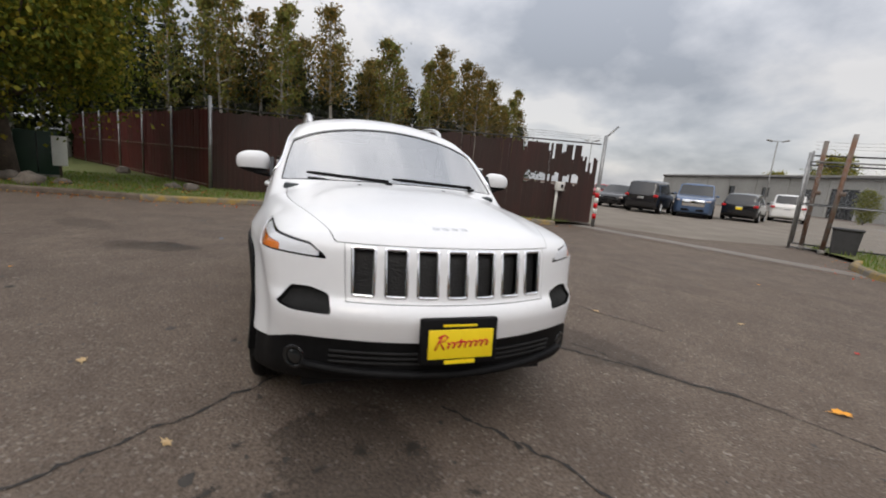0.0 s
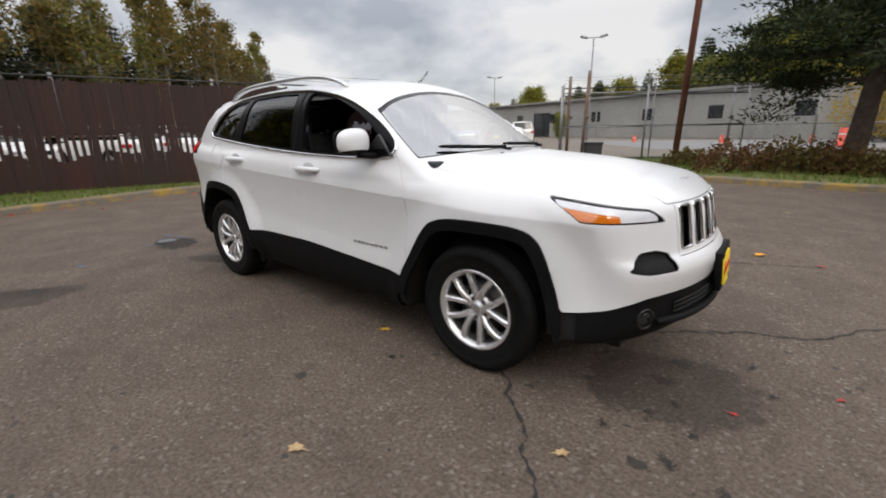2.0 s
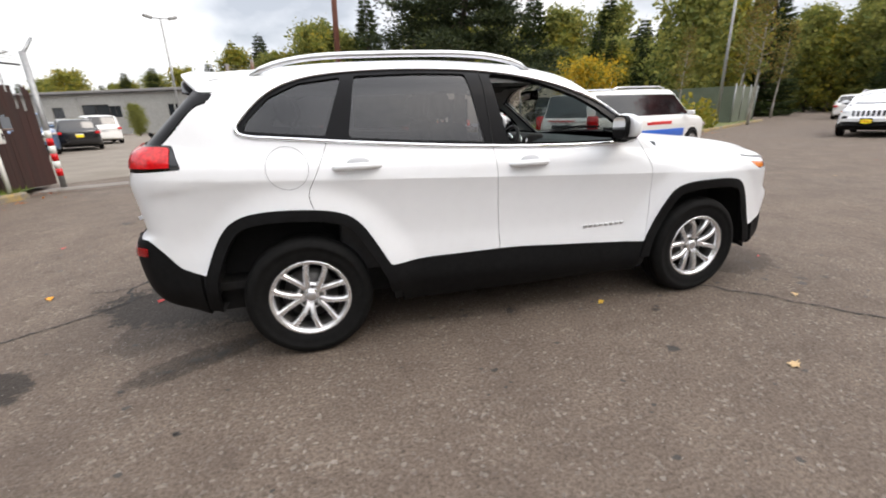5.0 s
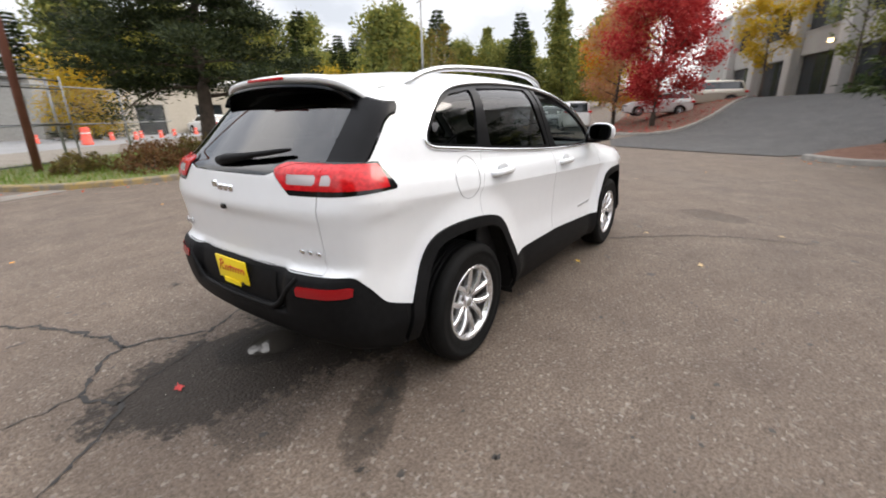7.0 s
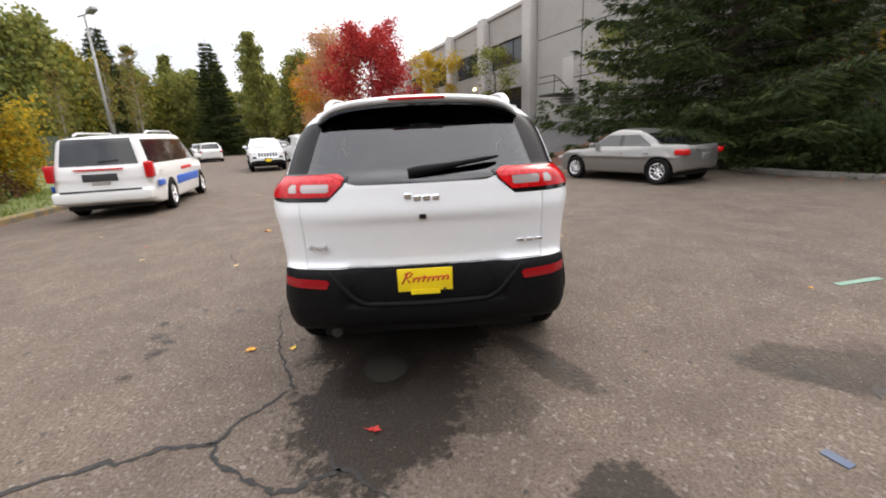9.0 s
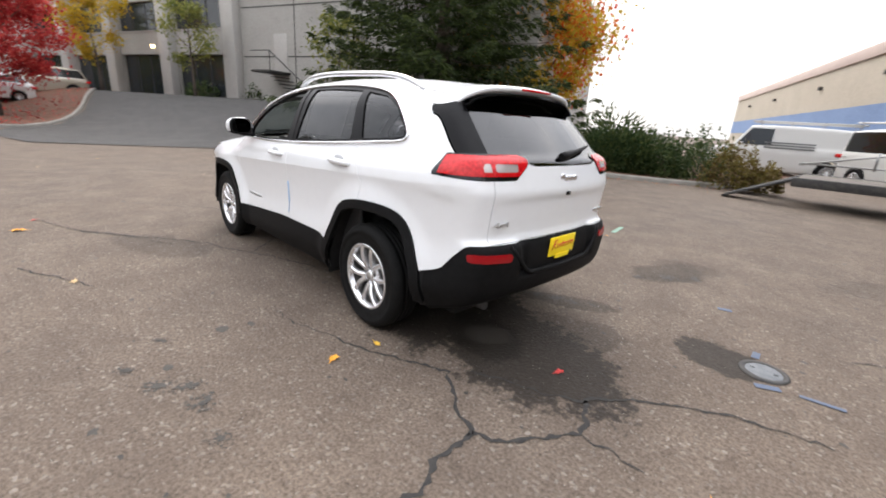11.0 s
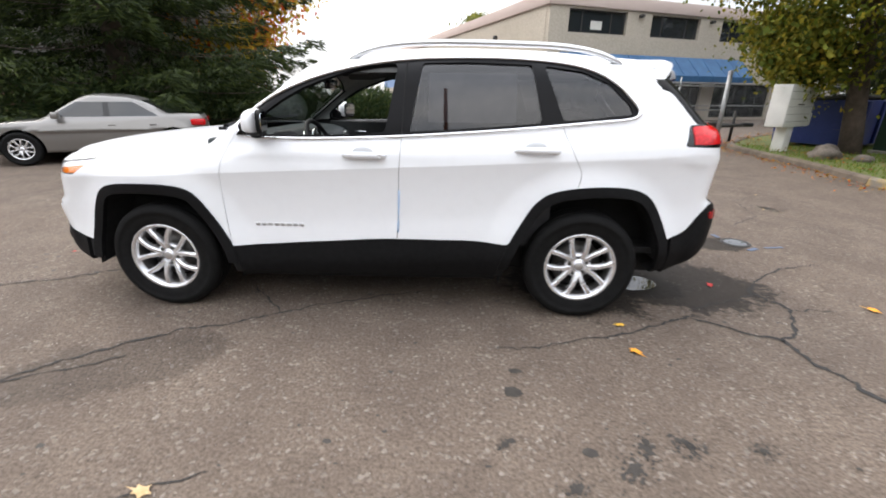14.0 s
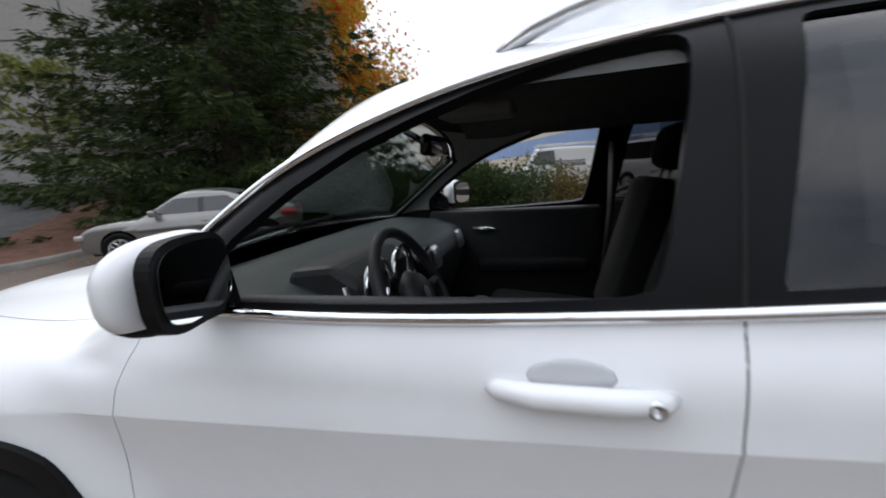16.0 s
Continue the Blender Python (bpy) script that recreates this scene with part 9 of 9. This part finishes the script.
for k, (x, y) in enumerate(((1.4, 11.0), (2.8, 11.4), (4.3, 11.2), (5.8, 11.8), (7.4, 12.2), (3.4, 12.6), (9.2, 13.2), (0.2, 12.4), (4.9, 12.4), (2.2, 12.0), (6.4, 12.7), (5.2, 11.4), (3.5, 11.5))):
    shrub("verge_shrub", x, y, rs_.uniform(0.55, 0.9), rs_.uniform(0.38, 0.68), LEAF_RUSSET if k % 3 == 0 else LEAF_WEED, 140 + k, "low brown-green shrub in the verge", 1500, 0.045, 0.1)
for k, (x, y) in enumerate(((24.5, -8.6), (21.0, -9.8), (18.0, -10.8), (15.2, -11.6), (28, -6.0))):
    shrub("clipped_bush", x, y, 0.85, 0.8, LEAF_SHRUB, 160 + k, "rounded dark green bush at the office wall", 600, 0.09)
for k, (x, y) in enumerate(((15.5, 14.2), (18.5, 16.0))):
    shrub("yellow_bush", x, y, 0.9, 1.3, LEAF_LIME, 170 + k, "yellow-green bush beside the kerb", 600, 0.12, 0.0)

# fallen leaves along the bare part of the west kerb
litter = thing("leaf_litter", pose(0, 0, 0), "brown and orange fallen leaves along the kerb", "leaf litter", "", "stuff")
lv = Leaves(91)
for x, y in KERB_W[3:24]:
    c = lv.r.normal(size=(34, 3)) * (0.22, 0.30, 0.006) + (x + 0.16, y, 0.022)
    c[:, 2] = np.abs(c[:, 2])
    lv.spray(c, 0.030, 0.9, 0.7)
    c = lv.r.normal(size=(22, 3)) * (0.5, 0.4, 0.008) + (x - 0.75, y, 0.19)
    lv.spray(c, 0.032, 0.85, 0.7)
put("leaves", lv.mesh("leaves"), LITTER, litter)

# ---------- cracks, stains, litter ----------
def crack(pts, w0, w1, seed, label="dark branching crack in the asphalt"):
    """A ragged, slightly raised dark seam along a line."""
    rnd = random.Random(seed)
    line = []
    for (x0, y0), (x1, y1) in zip(pts, pts[1:]):
        n = max(2, int(math.hypot(x1 - x0, y1 - y0) / 0.03))
        for k in range(n):
            t = k / n
            line.append((x0 + (x1 - x0) * t, y0 + (y1 - y0) * t))
    line.append(pts[-1])
    bm = bmesh.new()
    rows = []
    for k, (x, y) in enumerate(line):
        t = k / max(len(line) - 1, 1)
        (xa, ya), (xb, yb) = line[max(k - 1, 0)], line[min(k + 1, len(line) - 1)]
        d = math.hypot(xb - xa, yb - ya) or 1
        nx, ny = -(yb - ya) / d, (xb - xa) / d
        j = 0.034 * noise.noise((x * 9, y * 9, seed)) + 0.018 * noise.noise((x * 31, y * 31, seed)) + rnd.uniform(-0.006, 0.006)
        w = 1.08 * (w0 + (w1 - w0) * t) * rnd.uniform(0.25, 1.45)
        z = float(ground_z(x, y)) + 0.004
        rows.append([bm.verts.new((x + nx * (j + o), y + ny * (j + o), z)) for o in (-w, w)])
    for r0, r1 in zip(rows, rows[1:]):
        f = bm.faces.new((r0[0], r0[1], r1[1], r1[0]))
    bmesh.ops.recalc_face_normals(bm, faces=bm.faces)
    return tagged(put("crack", bm, TAR), label, "crack", "asphalt cracks", "structure")


crack([(-0.82, 1.25), (-1.09, 1.22), (-1.33, 1.12), (-1.57, 1.06), (-1.90, 0.92), (-2.12, 0.79), (-2.30, 0.96), (-2.54, 1.07)], 0.004, 0.011, 1)
crack([(-2.54, 1.07), (-2.66, 0.97), (-2.87, 0.67), (-2.80, 0.50), (-2.76, 0.41), (-2.89, 0.23), (-3.04, 0.10), (-3.34, -0.09), (-3.7, -0.2)], 0.013, 0.006, 2)
crack([(-2.54, 1.07), (-2.53, 1.28), (-2.62, 1.46), (-2.67, 1.66), (-2.76, 1.88), (-2.95, 2.20), (-3.2, 2.7), (-3.3, 3.6)], 0.015, 0.008, 3)
crack([(-2.87, 0.67), (-3.0, 0.65), (-3.16, 0.68)], 0.009, 0.003, 4)
crack([(-2.76, 0.41), (-2.58, 0.55), (-2.34, 0.61), (-2.12, 0.74)], 0.007, 0.004, 5)
crack([(2.2, 2.1), (1.62, 1.62), (1.50, 1.48), (1.33, 1.36), (1.10, 1.17), (0.88, 1.11), (0.58, 0.93), (0.42, 0.83), (0.10, 0.69), (-0.40, 0.52)], 0.011, 0.005, 6)
crack([(0.58, 0.93), (0.74, 0.72), (0.98, 0.50)], 0.009, 0.004, 7)
crack([(1.1, 2.55), (0.81, 2.41), (0.70, 2.33), (0.54, 2.24), (0.34, 2.15)], 0.008, 0.003, 8)
crack([(1.35, -0.68), (1.54, -0.86), (1.66, -1.01), (1.78, -1.15), (1.95, -1.40), (2.12, -1.60), (2.3, -2.1), (2.4, -2.9)], 0.009, 0.007, 9)
crack([(1.9, 0.12), (2.02, 0.2), (2.24, 0.36), (2.42, 0.48), (2.62, 0.55), (2.81, 0.65), (3.06, 0.98), (3.6, 1.5)], 0.010, 0.006, 10)
crack([(1.22, 1.44), (1.49, 1.61), (1.77, 1.76), (2.2, 2.1), (2.9, 2.4)], 0.005, 0.004, 11)
crack([(-3.7, -1.4), (-4.2, -1.8), (-4.4, -2.6), (-5.0, -3.0)], 0.006, 0.003, 12)
crack([(-4.4, 1.4), (-4.9, 0.6), (-5.8, 0.2)], 0.007, 0.003, 13)

patch("puddle", rounded([(-1.80, 0.22), (-1.97, 0.12), (-2.13, 0.24), (-2.09, 0.37), (-1.92, 0.44), (-1.80, 0.40)], 3, 0.0).tolist(), WATER, 0.005, "small shiny puddle behind the rear wheel", "puddle", "structure", 0.004, 5)
rnd_s = random.Random(31)


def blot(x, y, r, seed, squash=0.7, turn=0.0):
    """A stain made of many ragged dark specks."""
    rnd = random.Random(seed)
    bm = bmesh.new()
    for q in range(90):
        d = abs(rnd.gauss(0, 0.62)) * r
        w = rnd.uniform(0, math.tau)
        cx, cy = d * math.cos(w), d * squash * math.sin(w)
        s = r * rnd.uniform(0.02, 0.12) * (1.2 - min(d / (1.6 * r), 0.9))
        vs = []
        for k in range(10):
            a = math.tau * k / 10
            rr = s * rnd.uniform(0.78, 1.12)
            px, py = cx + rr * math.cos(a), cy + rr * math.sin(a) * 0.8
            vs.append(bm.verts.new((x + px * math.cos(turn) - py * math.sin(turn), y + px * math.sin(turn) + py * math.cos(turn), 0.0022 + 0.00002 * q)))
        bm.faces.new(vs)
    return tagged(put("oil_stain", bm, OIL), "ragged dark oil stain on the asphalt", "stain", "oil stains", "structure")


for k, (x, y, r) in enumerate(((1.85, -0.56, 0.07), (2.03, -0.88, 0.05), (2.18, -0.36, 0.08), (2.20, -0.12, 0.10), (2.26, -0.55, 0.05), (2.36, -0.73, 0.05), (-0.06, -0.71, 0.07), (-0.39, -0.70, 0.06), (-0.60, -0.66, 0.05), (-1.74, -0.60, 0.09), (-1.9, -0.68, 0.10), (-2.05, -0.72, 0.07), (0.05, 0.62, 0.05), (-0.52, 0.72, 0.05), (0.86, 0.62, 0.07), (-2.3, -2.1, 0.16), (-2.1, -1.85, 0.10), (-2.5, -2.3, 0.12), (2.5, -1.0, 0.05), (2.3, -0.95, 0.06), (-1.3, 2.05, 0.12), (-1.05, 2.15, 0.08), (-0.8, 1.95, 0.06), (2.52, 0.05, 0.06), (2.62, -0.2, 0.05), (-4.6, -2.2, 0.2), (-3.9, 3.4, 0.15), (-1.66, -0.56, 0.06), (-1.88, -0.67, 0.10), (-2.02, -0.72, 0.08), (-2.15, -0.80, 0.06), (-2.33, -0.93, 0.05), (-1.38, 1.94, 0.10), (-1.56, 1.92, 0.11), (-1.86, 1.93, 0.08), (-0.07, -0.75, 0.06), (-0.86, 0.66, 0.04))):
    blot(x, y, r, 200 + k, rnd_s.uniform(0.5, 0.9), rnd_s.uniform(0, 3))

# small pits and drips all over the lot, as stuff
pr = random.Random(77)
pv, pf = [], []
for _ in range(900):
    x, y, s = pr.uniform(-6, 6), pr.uniform(-5, 5), pr.uniform(0.006, 0.026) * (1 + (pr.random() < 0.08))
    i, n = len(pv), 7
    for k in range(n):
        a, rr = math.tau * k / n, s * pr.uniform(0.45, 1.2)
        pv.append((x + rr * math.cos(a), y + 0.75 * rr * math.sin(a), 0.0021))
    pf.append(tuple(range(i, i + n)))
tagged(put("asphalt_pits", mesh_from("asphalt_pits", pv, pf, False), OIL), "small dark pits and drips in the asphalt", "pits", "", "stuff")

mh = thing("drain_cover", pose(-3.33, -0.75, 0.003), "small round grey steel drain cover among blue paint flecks", "drain cover", "", "structure")
COVER_STEEL = speckled("worn_cover_steel", (0.13, 0.14, 0.15), (0.19, 0.20, 0.21), 25, rough=0.7, metal=0.1, fine=120)
part("ring", lathe([(0.100, 0.003), (0.104, 0.009), (0.128, 0.009), (0.134, 0.0)], 32, "z"), DARK_METAL, mh)
part("lid", lathe([(0.0, 0.007), (0.092, 0.007), (0.099, 0.003)], 32, "z"), COVER_STEEL, mh)
for k in (-1, 1):
    part("pick_hole", box(0.06 * k - 0.012, 0.06 * k + 0.012, -0.006, 0.006, 0.006, 0.0085), GLOSS_BLACK, mh)
PAINT_MARK = speckled("blue_marking_paint", (0.075, 0.105, 0.17), (0.11, 0.13, 0.17), 20, rough=0.8)
for k, (x, y, l, w, turn) in enumerate(((-3.62, -0.63, 0.20, 0.030, 10), (-3.25, -0.96, 0.10, 0.045, 95), (-2.90, -1.67, 0.10, 0.05, 20), (-3.38, -0.56, 0.13, 0.045, 30))):
    o = put("paint_mark", box(-l / 2, l / 2, -w / 2, w / 2, 0, 0.003), PAINT_MARK)
    o.matrix_world = pose(x, y, 0.003, 0, 0, turn)
    tagged(o, "faded blue survey paint mark", "paint mark", "survey marks", "structure")
o = put("paint_mark", box(-0.24, 0.24, -0.03, 0.03, 0, 0.003), speckled("green_marking_paint", (0.17, 0.30, 0.23), (0.21, 0.32, 0.25), 20, rough=0.8))
o.matrix_world = pose(-1.05, -3.69, 0.003, 0, 0, -80)
tagged(o, "faded green survey paint mark", "paint mark", "survey marks", "structure")


def leaf_mesh(seed, mat):
    rnd = random.Random(seed)
    bm = bmesh.new()
    n = 15
    ring = []
    for k in range(n):
        w = math.tau * k / n
        lobe = 0.024 * (1 + 0.35 * math.cos(5 * w)) * (1.25 if abs(w - math.pi) < 0.3 else 1.0)
        ring.append(bm.verts.new((lobe * math.cos(w) * 1.25, lobe * math.sin(w), 0.004 + 0.012 * rnd.random() * abs(math.sin(w)))))
    c = bm.verts.new((0, 0, 0.004))
    for k in range(n):
        bm.faces.new((c, ring[k], ring[(k + 1) % n]))
    s = bm.verts.new((-0.075, 0.004, 0.006))
    bm.faces.new((ring[n // 2], ring[n // 2 + 1], s))
    me = bpy.data.meshes.new("leaf")
    bm.to_mesh(me)
    bm.free()
    me.materials.append(mat)
    return me


LEAF_Y = speckled("fallen_yellow_leaf", (0.62, 0.36, 0.03), (0.70, 0.44, 0.06), 60, rough=0.6)
LEAF_O = speckled("fallen_orange_leaf", (0.72, 0.28, 0.015), (0.78, 0.36, 0.03), 60, rough=0.6)
LEAF_R = speckled("fallen_red_leaf", (0.40, 0.02, 0.02), (0.50, 0.04, 0.03), 60, rough=0.6)
LEAF_P = speckled("fallen_pale_leaf", (0.44, 0.28, 0.12), (0.54, 0.40, 0.22), 60, rough=0.7)
kinds = {"yellow": leaf_mesh(1, LEAF_Y), "orange": leaf_mesh(2, LEAF_O), "red": leaf_mesh(3, LEAF_R), "pale": leaf_mesh(4, LEAF_P)}
FALLEN = [("pale", 1.07, -1.80, 1.0), ("pale", 1.96, -1.16, 0.8), ("yellow", 0.60, -0.82, 0.9), ("red", 2.48, -0.47, 0.5), ("red", 2.87, -0.05, 0.5), ("orange", 2.45, 2.57, 1.6), ("orange", -3.42, 0.65, 1.1), ("red", -2.52, 0.29, 0.9), ("orange", -1.60, 1.24, 1.0), ("pale", 0.53, 2.25, 1.0), ("yellow", -1.62, 0.95, 0.8), ("yellow", -1.42, -0.72, 0.8)]
for kind, x, y, s in FALLEN:
    o = new("fallen_leaf", kinds[kind])
    o.matrix_world = pose(x, y, 0.004, 0, 0, rnd_s.uniform(0, 360)) @ Matrix.Scale(s, 4)
    tagged(o, f"curled {kind} leaf fallen on the asphalt", "leaf", "fallen leaves")
for k in range(40):
    x, y = rnd_s.uniform(-9, 12), rnd_s.uniform(-8, 9)
    if abs(x) < 3.2 and abs(y) < 2.4:
        continue
    kind = rnd_s.choice(["yellow", "orange", "pale", "pale", "red"])
    o = new("fallen_leaf", kinds[kind])
    o.matrix_world = pose(x, y, float(ground_z(x, y)) + 0.004, 0, 0, rnd_s.uniform(0, 360)) @ Matrix.Scale(rnd_s.uniform(0.5, 1.0), 4)
    tagged(o, f"curled {kind} leaf fallen on the asphalt", "leaf", "fallen leaves")
# litter of leaves in the mulch and along the kerbs, as stuff
lv = Leaves(301)
c = []
for (x, y) in KERB_W + KERB_S + KERB_N[:20]:
    for _ in range(26):
        px, py = x + rnd_s.gauss(0, 0.35), y + rnd_s.gauss(0, 0.5)
        c.append((px, py, float(ground_z(px, py)) + 0.015))
lv.spray(c, 0.022, 0.85, 0.7)
tagged(put("leaf_litter", lv.mesh("leaf_litter"), LEAF_ORANGE), "scattered brown and orange leaf litter along the kerbs", "leaf litter", "", "stuff")
lv = Leaves(302)
test = inside_outline(EAST, 0)
px, py = np.random.RandomState(4).uniform(20, 40, 2600), np.random.RandomState(5).uniform(-2, 8.5, 2600)
ok = test(px, py) > 0.1
lv.spray(np.stack([px[ok], py[ok], ground_z(px[ok], py[ok]) + 0.15], 1), 0.05, 0.8, 0.7)
tagged(put("leaf_litter", lv.mesh("leaf_litter"), LEAF_RED), "fallen red leaves on the mulch island", "leaf litter", "", "stuff")
# pale grit standing proud of the asphalt near the car, as stuff
gr = np.random.RandomState(8)
gx, gy = gr.uniform(-5.5, 5, 9000), gr.uniform(-4.6, 4.6, 9000)
gs = gr.uniform(0.0015, 0.0042, 9000)
vv, ff = [], []
for x, y, s in zip(gx, gy, gs):
    i = len(vv)
    w = x * 91.7
    vv += [(x + s * math.cos(w + q * 2.094), y + s * math.sin(w + q * 2.094), 0.0) for q in range(3)] + [(x, y, s * 0.9)]
    ff += [(i, i + 1, i + 3), (i + 1, i + 2, i + 3), (i + 2, i, i + 3)]
GRIT = leafy("asphalt_grit", (0.12, 0.11, 0.10), (0.22, 0.21, 0.19), (0.42, 0.40, 0.37))
tagged(put("grit", mesh_from("grit", vv, ff, False), GRIT), "loose pale grit on the asphalt", "grit", "", "stuff")
